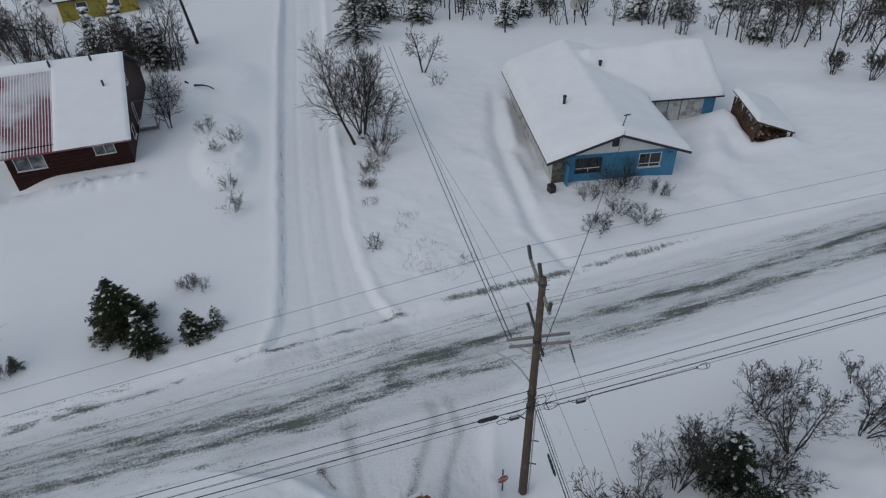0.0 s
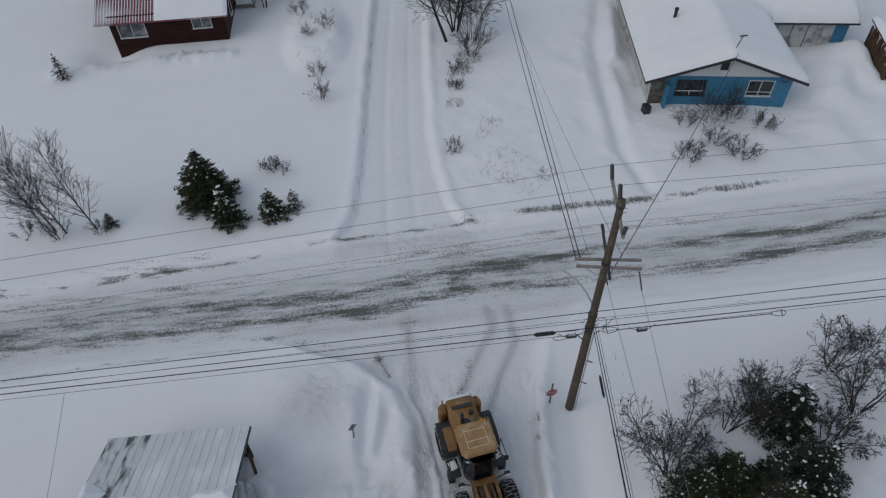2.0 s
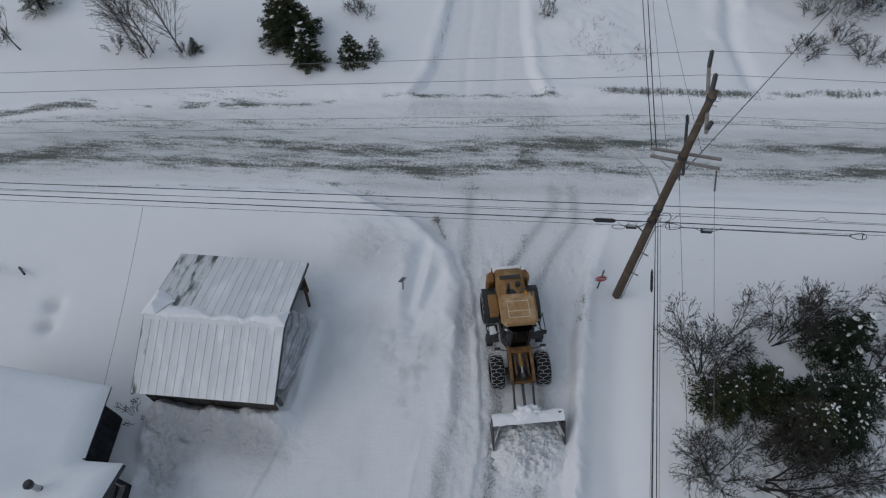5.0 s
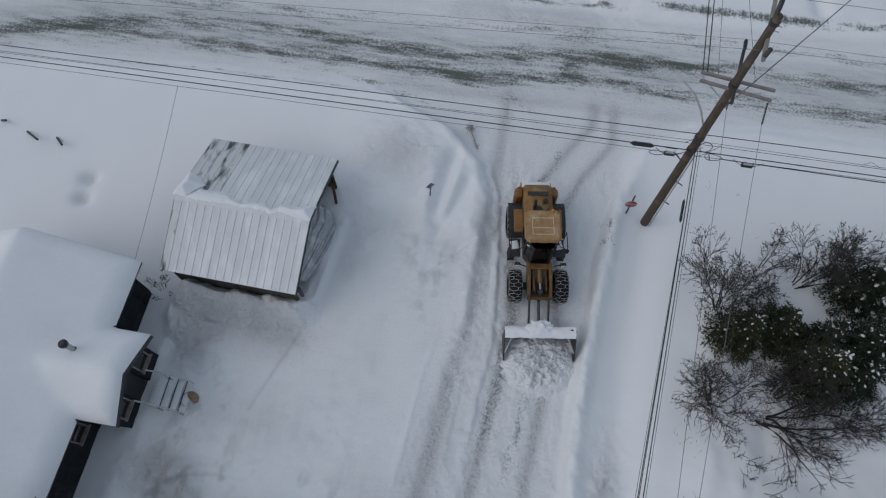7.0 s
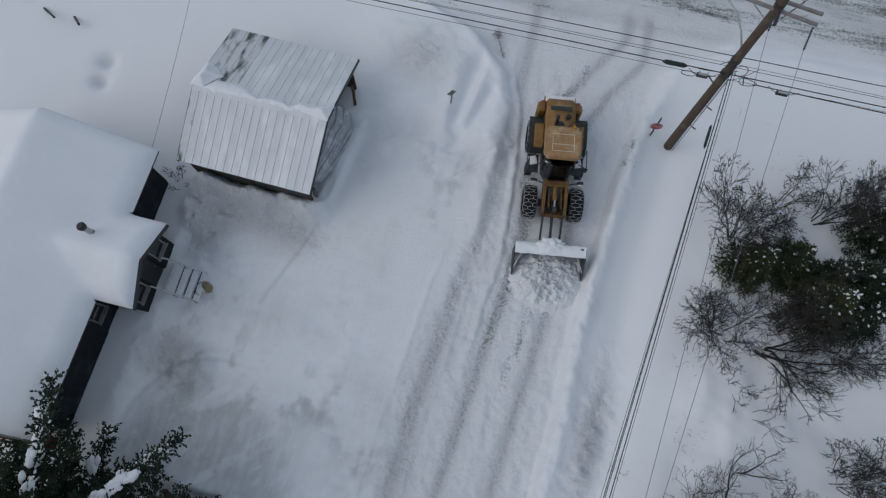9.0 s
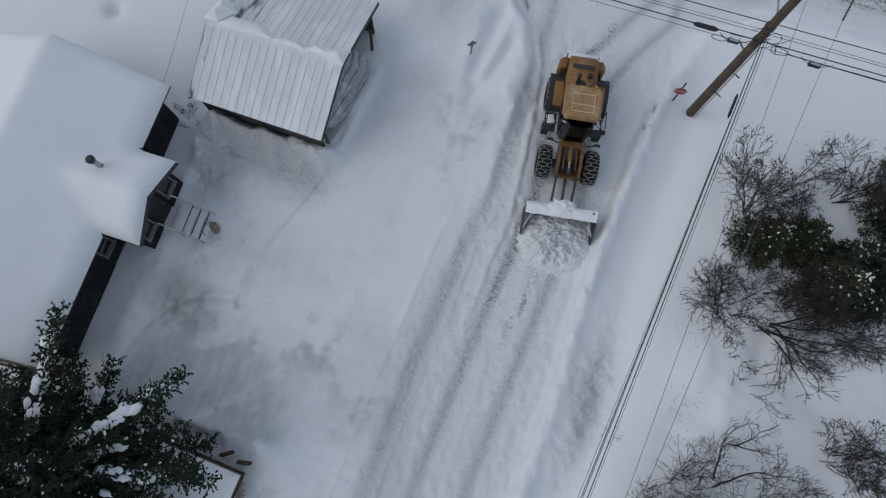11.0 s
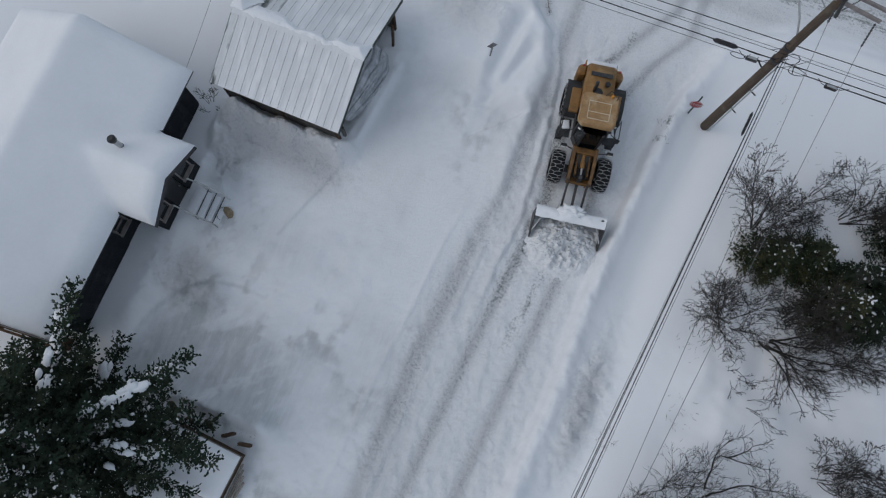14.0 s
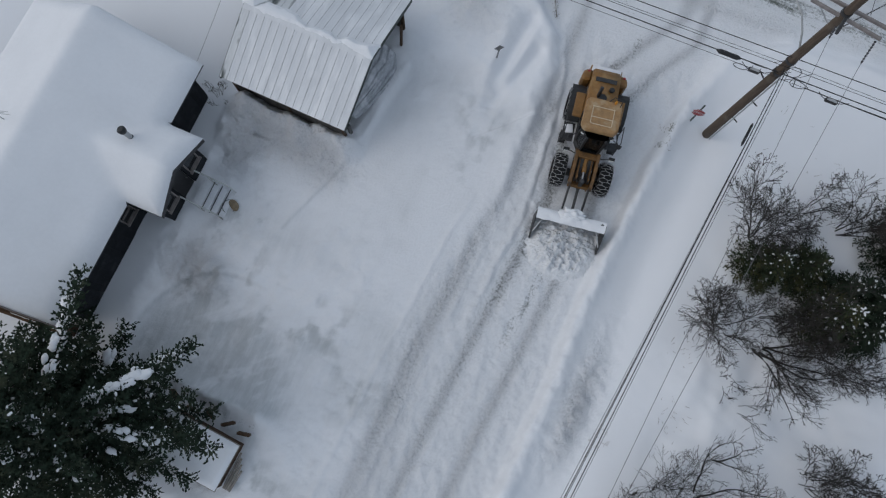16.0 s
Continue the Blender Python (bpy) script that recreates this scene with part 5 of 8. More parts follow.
def window(parent, x, z, w, h, m, bars=1, split=None, material=None, glass=None):
    """Frame, panes and sill; outer face at y=0."""
    material = material or M_WHITE
    win = part("window", _frame(w, h, bars, split), material, parent, "white-framed window with dark glass" if material is M_WHITE else "", m=m @ Matrix.Translation((x, 0, z)))
    edges = [0.05] + [w * (k + 1) / (bars + 1) for k in range(bars)] + [w - 0.05]
    for a, b in zip(edges[:-1], edges[1:]):
        bm = bmesh.new()
        box(bm, ((a + b) / 2, 0.06, h / 2), (b - a - 0.03, 0.015, h - 0.1))
        part("pane", bm, glass or M_GLASS, win)
    bm = bmesh.new()
    box(bm, (w / 2, -0.05, -0.02), (w + 0.14, 0.12, 0.05), (0, 0, 0), 0.01)
    part("sill", bm, material, win)
    return win


def _frame(w, h, bars, split):
    bm = bmesh.new()
    for x in (0.0, w):
        box(bm, (x, 0.02, h / 2), (0.06, 0.09, h + 0.06), (0, 0, 0), 0.008)
    for z in (0.0, h):
        box(bm, (w / 2, 0.02, z), (w - 0.06, 0.09, 0.06), (0, 0, 0), 0.008)
    for k in range(bars):
        box(bm, (w * (k + 1) / (bars + 1), 0.03, h / 2), (0.04, 0.07, h - 0.1))
    if split:
        box(bm, (w / 2, 0.03, split), (w - 0.1, 0.07, 0.04))
    return bm


def snow_sheet(name, zfun, x0, x1, y0, y1, thick, nx=40, ny=40, soft=0.6, seed=1.0, material=None, rag=0.15):
    """A blanket of snow over a surface z = zfun(x, y), rounded off at its edges."""
    verts, faces, low = [], [], []
    for i in range(nx + 1):
        for j in range(ny + 1):
            u, v = i / nx, j / ny
            x, y = x0 + (x1 - x0) * u, y0 + (y1 - y0) * v
            e = min(min(x - x0, x1 - x), min(y - y0, y1 - y))
            q = min(1.0, max(0.0, e / soft))
            th = thick * (math.sqrt(max(0.0, 1 - (1 - q) ** 2)) * 0.85 + 0.15 * q)
            th *= 1 + rag * noise.noise((x * 0.5 + seed, y * 0.5, seed))
            ease = soft * 0.5
            zz = (zfun(x - ease, y) + zfun(x + ease, y) + zfun(x, y - ease) + zfun(x, y + ease) + 2 * zfun(x, y)) / 6
            verts.append((x, y, zfun(x, y) + 0.012 + max(th + min(0, zz - zfun(x, y)) * q, 0.0)))
    w = ny + 1
    for i in range(nx):
        for j in range(ny):
            a = i * w + j
            faces.append((a, a + w, a + w + 1, a + 1))
    return raw(name, verts, faces, material or M_SNOW, True)


def snow_patch(name, outline, zfun, thick, soft, seed, res=0.045, rag=0.10, material=None):
    """Wind-carved snow inside an outline on the plan: thin and ragged at its edge, thicker inside."""
    px, py = [p[0] for p in outline], [p[1] for p in outline]
    nx, ny = int((max(px) - min(px) + 0.3) / res), int((max(py) - min(py) + 0.3) / res)
    gx, gy = np.meshgrid(min(px) - 0.15 + res * np.arange(nx + 1), min(py) - 0.15 + res * np.arange(ny + 1), indexing="ij")
    dist, inside = np.full(gx.shape, 9.0), np.zeros(gx.shape, bool)
    for (x0, y0), (x1, y1) in zip(outline, outline[1:] + outline[:1]):
        q = np.clip(((gx - x0) * (x1 - x0) + (gy - y0) * (y1 - y0)) / ((x1 - x0) ** 2 + (y1 - y0) ** 2), 0, 1)
        dist = np.minimum(dist, np.hypot(gx - x0 - q * (x1 - x0), gy - y0 - q * (y1 - y0)))
        if y0 != y1:
            inside ^= ((gy > y0) != (gy > y1)) & (gx < (x1 - x0) * (gy - y0) / (y1 - y0) + x0)
    d = np.where(inside, dist, -dist) + rag * 2 * (fbm(gx, gy, 0.35, 4, seed) - 0.5)
    keep = d > 0
    q = np.clip(d / soft, 0, 1)
    z = np.vectorize(zfun)(gx, gy) + 0.01 + thick * (0.25 + 0.75 * q) * np.sqrt(q) * (0.7 + 0.6 * fbm(gx, gy, 0.5, 3, seed + 5))
    idx = np.full(gx.shape, -1)
    idx[keep] = np.arange(keep.sum())
    faces = [(idx[i, j], idx[i + 1, j], idx[i + 1, j + 1], idx[i, j + 1]) for i in range(nx) for j in range(ny) if keep[i, j] and keep[i + 1, j] and keep[i + 1, j + 1] and keep[i, j + 1]]
    return raw(name, np.stack([gx[keep], gy[keep], z[keep]], 1), faces, material or M_SNOW, True)


def joined_snow(name, rects, tops, thick, soft, seed, res=0.1, deeper=None):
    """One blanket of snow over several overlapping roofs, each a rectangle in plan with its own surface."""
    x0, x1 = min(r[0] for r in rects), max(r[1] for r in rects)
    y0, y1 = min(r[2] for r in rects), max(r[3] for r in rects)
    nx, ny = int(round((x1 - x0) / res)), int(round((y1 - y0) / res))
    xs, ys = np.linspace(x0, x1, nx + 1), np.linspace(y0, y1, ny + 1)
    gx, gy = np.meshgrid(xs, ys, indexing="ij")
    e, deck = 0.6 * res, np.full(gx.shape, -9.0)
    mask = np.zeros(gx.shape, bool)
    for (a, b, c, d), f in zip(rects, tops):
        inside = (gx > a - e) & (gx < b + e) & (gy > c - e) & (gy < d + e)
        surface = np.vectorize(f)(gx, gy)
        deck = np.where(inside, np.maximum(deck, surface), deck)
        mask |= inside
    pad = np.pad(mask, 1)
    core = pad[1:-1, 1:-1] & pad[:-2, 1:-1] & pad[2:, 1:-1] & pad[1:-1, :-2] & pad[1:-1, 2:]
    rim = np.argwhere(mask & ~core)
    pts = np.argwhere(mask)
    dist = np.zeros(gx.shape)
    for lo in range(0, len(pts), 2000):
        q = pts[lo:lo + 2000]
        dist[q[:, 0], q[:, 1]] = np.sqrt(((q[:, None] - rim[None]) ** 2).sum(-1).min(1)) * res
    soft_deck = np.where(mask, deck, np.nan)
    for _ in range(int(0.7 / res)):
        w = np.pad(soft_deck, 1, constant_values=np.nan)
        soft_deck = np.where(mask, np.nanmean(np.stack([w[1:-1, 1:-1], w[:-2, 1:-1], w[2:, 1:-1], w[1:-1, :-2], w[1:-1, 2:]]), axis=0), np.nan)
    q = np.clip(dist / soft, 0, 1)
    cover = thick * (0.85 * np.sqrt(np.clip(1 - (1 - q) ** 2, 0, 1)) + 0.15 * q) * (0.88 + 0.24 * fbm(gx, gy, 2.4, 3, seed))
    if deeper:
        cover = cover * deeper(gx, gy)
    z = np.maximum(deck * (1 - q) + soft_deck * q + cover, deck + 0.06 * q) + 0.012
    idx = np.full(gx.shape, -1)
    idx[mask] = np.arange(mask.sum())
    verts = np.stack([gx[mask], gy[mask], z[mask]], 1)
    faces = [(idx[i, j], idx[i + 1, j], idx[i + 1, j + 1], idx[i, j + 1]) for i in range(nx) for j in range(ny) if mask[i, j] and mask[i + 1, j] and mask[i + 1, j + 1] and mask[i, j + 1]]
    return raw(name, verts, faces, M_SNOW, True)


def gable_roof(parent, half, y0, y1, eave, peak, over=0.0, material=None, thick=0.12, name="roof", label=""):
    """Two slopes with the ridge along y; half: half the width at the eaves."""
    made = []
    for sx in (-1, 1):
        bm = bmesh.new()
        prism(bm, [(sx * half, eave), (0, peak), (0, peak - thick), (sx * half, eave - thick)], y0, y1, "y")
        made.append(part(name, bm, material or M_FASCIA, parent, label))
    return made


# ---- pale metal-roofed shed
def build_shed():
    top = thing("shed", "open-sided shed with snow-patched ribbed pale metal roof", "shed", Matrix.Translation((-10.16, 10.97, -0.12)) @ Euler((0, 0, radians(-1.9))).to_matrix().to_4x4())
    hx, yn, ys, ze, zr = 2.94, 3.66, -3.00, 2.40, 3.55
    # posts and walls
    for x in (-hx + 0.25, 0, hx - 0.35):
        for y in (yn - 0.35, ys + 0.3):
            bm = bmesh.new()
            box(bm, (x, y, 1.1), (0.14, 0.14, 2.5), (0, 0, 0), 0.01)
            part("post", bm, M_BROWNWOOD, top)
    for y in (yn - 0.3, ys + 0.28):
        bm = bmesh.new()
        box(bm, (-0.05, y, 1.0), (2 * hx - 0.6, 0.06, 2.2))
        part("wall", bm, M_SHED_WALL, top, "dark weathered board wall")
    bm = bmesh.new()
    box(bm, (-hx + 0.26, 0.3, 1.0), (0.06, yn - ys - 0.8, 2.2))
    prism(bm, [(ys + 0.3, 2.1), (yn - 0.3, 2.1), (0.1, 3.2)], -hx + 0.23, -hx + 0.29, "x")
    part("wall", bm, M_SHED_WALL, top, "dark weathered board wall")
    # roof deck under the sheets
    bm = bmesh.new()
    prism(bm, [(ys + 0.06, ze - 0.07), (0, zr - 0.05), (yn - 0.06, ze - 0.07), (yn - 0.06, ze - 0.17), (0, zr - 0.15), (ys + 0.06, ze - 0.17)], -hx + 0.05, hx - 0.05, "x")
    part("roof_deck", bm, M_SHED_WALL, top)
    # ribbed sheets, one object each
    n = 17
    w = 2 * hx / n
    for side, ye in ((1, yn), (-1, ys)):
        d = Vector((0, ye, ze - zr))
        length = d.length
        prof = [(0.004, 0.004), (0.010, 0.008), (0.05, 0.010), (w * 0.34, 0.002), (w * 0.36, 0.006), (w * 0.38, 0.002), (w * 0.66, 0.002), (w * 0.68, 0.006), (w * 0.70, 0.002), (w - 0.04, 0.008), (w - 0.004, 0.004)]
        verts = [(x, 0, z) for x, z in prof] + [(x, length, z) for x, z in prof] + [(x, 0, z - 0.02) for x, z in prof] + [(x, length, z - 0.02) for x, z in prof]
        k = len(prof)
        faces = []
        for i in range(k - 1):
            faces += [(i, i + 1, k + i + 1, k + i), (2 * k + i + 1, 2 * k + i, 3 * k + i, 3 * k + i + 1), (k + i, k + i + 1, 3 * k + i + 1, 3 * k + i)]
        sheet = raw("roof_sheet", verts, faces, M_TIN)
        stained = raw("roof_sheet", verts, faces, M_TIN_STAINED)
        ang = math.atan2(zr - ze, abs(ye))
        bm = bmesh.new()
        box(bm, (0, length / 2, 0.0), (0.012, length, 0.022))
        seam = finish("seam", bm, M_SEAM)
        for i in range(n):
            if side > 0:
                m = Matrix.Translation((-hx + w * i, 0, zr)) @ Euler((-ang, 0, 0)).to_matrix().to_4x4()
            else:
                m = Matrix.Translation((-hx + w * (i + 1), 0, zr)) @ Euler((0, 0, math.pi)).to_matrix().to_4x4() @ Euler((-ang, 0, 0)).to_matrix().to_4x4()
            part("seam", seam, None, top, m=m)
            dirty = i < (5 if side > 0 else 1)
            part("roof_sheet", stained if dirty else sheet, None, top, "metal sheet with dark weather stains" if dirty else "", m=m)
    bm = bmesh.new()
    prism(bm, [(-0.22, zr - 0.06), (0, zr + 0.035), (0.22, zr - 0.06), (0, zr + 0.015)], -hx, hx, "x")
    part("ridge_cap", bm, M_TIN, top, "pale folded ridge cap")
    for x in (-hx, hx):
        bm = bmesh.new()
        prism(bm, [(ys, ze - 0.02), (0, zr - 0.0), (yn, ze - 0.02), (yn, ze - 0.2), (0, zr - 0.18), (ys, ze - 0.2)], x - 0.025, x + 0.025, "x")
        part("barge_board", bm, M_GREEN_EDGE, top, "dark green barge board")
    # what the wind has left of the ridge snow
    def slope(x, y):
        return zr - (abs(y) * (zr - ze) / (yn if y > 0 else -ys))
    patches = (([(-hx - 0.16, -0.06), (-hx - 0.10, 1.45), (-hx + 0.30, 1.32), (-hx + 1.05, 0.78), (-hx + 0.72, 0.38), (-hx + 0.5, -0.02)], 0.34, 0.42, 2, 0.05),
               ([(-hx + 0.4, -0.06), (-hx + 0.8, 0.50), (-hx + 1.6, 0.56), (-hx + 2.3, 0.46), (-hx + 2.9, 0.12), (-hx + 3.4, 0.34), (hx - 1.4, 0.16), (hx - 1.2, -0.10)], 0.11, 0.20, 5, 0.14),
               ([(hx - 1.75, 0.05), (hx - 1.35, 0.50), (hx - 0.85, 0.46), (hx + 0.07, 0.78), (hx + 0.06, -0.16), (hx - 0.9, -0.10)], 0.30, 0.36, 9, 0.05))
    for outline, th, soft, seed, rag in patches:
        part("snow", snow_patch("ridge_snow", outline, slope, th, soft, seed, rag=rag), None, top, "wind-carved remnant of snow along the ridge")
    # things kept in the open end
    for k in range(9):
        bm = bmesh.new()
        z = 0.15 + 0.18 * (k // 3)
        rod(bm, (hx - 1.5, -0.6 + 0.55 * (k % 3), z), (hx - 0.55, -0.62 + 0.55 * (k % 3) + 0.05 * k % 0.2, z), 0.09, 0.08, 9)
        part("log", bm, M_BROWNWOOD, top)
    bm = bmesh.new()
    rod(bm, (hx - 0.1, 2.5, 0.1), (hx + 0.12, 2.35, 2.35), 0.07, None, 8)
    part("leaning_post", bm, M_BROWNWOOD, top, "dark leaning post at the open end")
    bm = bmesh.new()
    box(bm, (hx + 0.02, ys + 0.32, 1.9), (0.14, 0.12, 0.9), (0, 0, 0), 0.02)
    part("hinge_post", bm, M_BLACK, top)
    # a crumpled sheet leaning out of the open end, dusted with snow
    verts, faces, nu, nv = [], [], 60, 24
    for i in range(nu + 1):
        for j in range(nv + 1):
            u, v = i / nu, j / nv
            lip = 2.55 + 0.62 * math.sin(min(1.0, 1.7 * u) * math.pi / 2) - 0.30 * max(0.0, u - 0.8) / 0.2
            back = lip - 0.35 - 0.95 * min(1.0, 1.6 * u)
            fold = 3.2 * (v - 0.45 * u)
            crease = abs(noise.noise((fold * 1.3, u * 1.1, 4.0))) + 0.5 * abs(noise.noise((fold * 3.1, u * 2.4, 9.0)))
            verts.append((back + (lip - back) * v, ys + 1.25 + 3.65 * u + 0.15 * v, 0.22 + 1.25 * (1 - v) ** 1.2 * (0.35 + 0.65 * u) + 0.26 * crease * (0.35 + 0.65 * v)))
    for i in range(nu):
        for j in range(nv):
            k = i * (nv + 1) + j
            faces.append((k, k + nv + 1, k + nv + 2, k + 1))
    part("tarpaulin", raw("tarpaulin", verts, faces, mat("snowy_tarpaulin", (0.44, 0.46, 0.49), 0.75, 0.15, 4, bump=0.4, bump_scale=18, second=(0.60, 0.615, 0.64), amount=0.5, stretch=(2.5, 0.8, 1))), None, top, "crumpled grey sheet dusted with snow")
    return top


build_shed()


# ---- grey house with snow-covered roof
def build_grey_house():
    m = Matrix.Translation((-17.82, 0.05, -0.05)) @ Euler((0, 0, radians(-0.6))).to_matrix().to_4x4()
    top = thing("grey_house", "low dark-sided house under a thick blanket of snow", "house", m)
    hx, y0, y1, ze, zr = 3.88, -3.75, 8.15, 2.75, 4.55
    wx = 3.35
    # walls
    bm = bmesh.new()
    wall_cells(bm, 11.05, 2.75, [(4.3, 1.0, 5.0, 2.05)], 0.14)
    east = part("wall", bm, M_DARKSIDING, top, "dark charcoal plank wall", m=pose(wx, y0 + 0.35, 0, 0, 0, 90))
    for k in range(60):
        x = 0.16 + 0.315 * k
        if 4.1 < x < 5.2 or x > 10.9:
            continue
        bm = bmesh.new()
        box(bm, (x, -0.012, 1.36), (0.29, 0.024, 2.70), (0, 0, 0), 0.006)
        part("plank", bm, M_DARKSIDING, east)
    window(east, 4.3, 1.0, 0.7, 1.05, Matrix.Identity(4), 0, 0.5, M_TAUPE)
    bm = bmesh.new()
    box(bm, (-wx, (y0 + y1) / 2, 1.37), (0.14, y1 - y0 - 0.8, 2.75))
    part("wall", bm, M_DARKSIDING, top, "dark charcoal plank wall")
    for y in (y0 + 0.4, y1 - 0.5):
        bm = bmesh.new()
        prism(bm, [(-wx + 0.07, 0), (wx - 0.075, 0), (wx - 0.075, ze), (0, zr - 0.15), (-wx + 0.07, ze)], y - 0.07, y + 0.07, "y")
        part("gable_wall", bm, M_DARKSIDING, top, "dark charcoal gable wall")
    roofs = gable_roof(top, hx, y0, y1, ze, zr, material=M_FASCIA)
    # porch with its own gable, facing east
    py, ph, px0, px1, pze, pzr = 3.42, 1.78, 2.0, 5.40, 2.72, 3.62
    bm = bmesh.new()
    for sy in (-1, 1):
        prism(bm, [(py + sy * ph, pze), (py, pzr), (py, pzr - 0.12), (py + sy * ph, pze - 0.12)], px0, px1, "x")
    porch_roof = part("porch_roof", bm, M_FASCIA, top, "porch roof with a dark fascia")
    bm = bmesh.new()
    for sy in (-1, 1):
        d = Vector((0, ph, pze - pzr))
        prism(bm, [(py + sy * ph, pze + 0.03), (py, pzr + 0.03), (py, pzr - 0.17), (py + sy * ph, pze - 0.17)], px1 - 0.01, px1 + 0.03, "x")
    part("fascia", bm, M_FASCIA, porch_roof)
    wxp = 4.70
    bm = bmesh.new()
    wall_cells(bm, 3.1, 2.55, [(0.22, 0.95, 0.95, 2.1), (1.12, 0.12, 1.98, 2.12), (2.15, 0.95, 2.88, 2.1)], 0.12)
    prism(bm, [(0, 2.55), (3.1, 2.55), (1.55, 3.35)], 0, 0.12, "y")
    front = part("porch_wall", bm, M_DARKSIDING, top, "dark porch front", m=pose(wxp, py - 1.55, 0, 0, 0, 90))
    window(front, 0.22, 0.95, 0.73, 1.15, Matrix.Identity(4), 0, None, M_TAUPE)
    window(front, 2.15, 0.95, 0.73, 1.15, Matrix.Identity(4), 0, None, M_TAUPE)
    bm = bmesh.new()
    box(bm, (1.55, 0.09, 1.12), (0.82, 0.05, 1.96), (0, 0, 0), 0.01)
    door = part("door", bm, M_BLACK, front, "dark porch door")
    bm = bmesh.new()
    rod(bm, (1.85, 0.05, 1.05), (1.85, -0.02, 1.05), 0.03, None, 10)
    part("door_handle", bm, M_STEEL, door)
    for sy in (-1, 1):
        bm = bmesh.new()
        box(bm, ((wx + wxp) / 2 + 0.02, py + sy * 1.5, 1.3), (wxp - wx - 0.05, 0.10, 2.6))
        part("porch_side", bm, M_DARKSIDING, top)
    bm = bmesh.new()
    for sx in (-1, 1):
        prism(bm, [(sx * hx, ze + 0.05), (0, zr + 0.05), (0, zr - 0.2), (sx * hx, ze - 0.2)], y0 - 0.05, y0 - 0.01, "y")
    part("fascia", bm, M_TAUPE, roofs[0], "weathered barge board")
    # snow on the roofs: the larger of the two surfaces
    def zmain(x, y):
        return zr - abs(x) * (zr - ze) / hx
    def zporch(x, y):
        return pzr - abs(y - py) * (pzr - pze) / ph
    me = joined_snow("roof_snow", [(-hx, hx, y0, y1), (px0, px1, py - ph, py + ph)], [zmain, zporch], 0.44, 0.6, 3)
    part("roof_snow", me, None, roofs[1], "thick smooth snow over house and porch")
    # stove pipe
    bm = bmesh.new()
    rod(bm, (3.28, 3.98, 3.0), (3.28, 3.98, 4.40), 0.105, None, 16)
    pipe = part("stove_pipe", bm, M_GALV, top, "grey stove pipe with a black cap")
    bm = bmesh.new()
    rod(bm, (3.28, 3.98, 3.55), (3.28, 3.98, 3.82), 0.13, 0.115, 16)
    part("flashing_collar", bm, M_BLACK, pipe)
    bm = bmesh.new()
    rod(bm, (3.28, 3.98, 4.36), (3.28, 3.98, 4.50), 0.15, 0.17, 18)
    rod(bm, (3.28, 3.98, 4.50), (3.28, 3.98, 4.60), 0.17, 0.10, 18)
    part("cap", bm, M_BLACK, pipe, "round black cap")
    # aerial on the far slope
    bm = bmesh.new()
    rod(bm, (-0.9, 2.6, 4.2), (-0.9, 2.6, 5.6), 0.02, None, 6)
    for z, h in ((5.5, 0.7), (5.35, 0.5), (5.2, 0.6)):
        rod(bm, (-0.9 - h, 2.6 - 0.3 * h, z), (-0.9 + h, 2.6 + 0.3 * h, z), 0.012, None, 5)
    part("aerial", bm, M_GALV, top, "spindly television aerial")
    return top


build_grey_house()


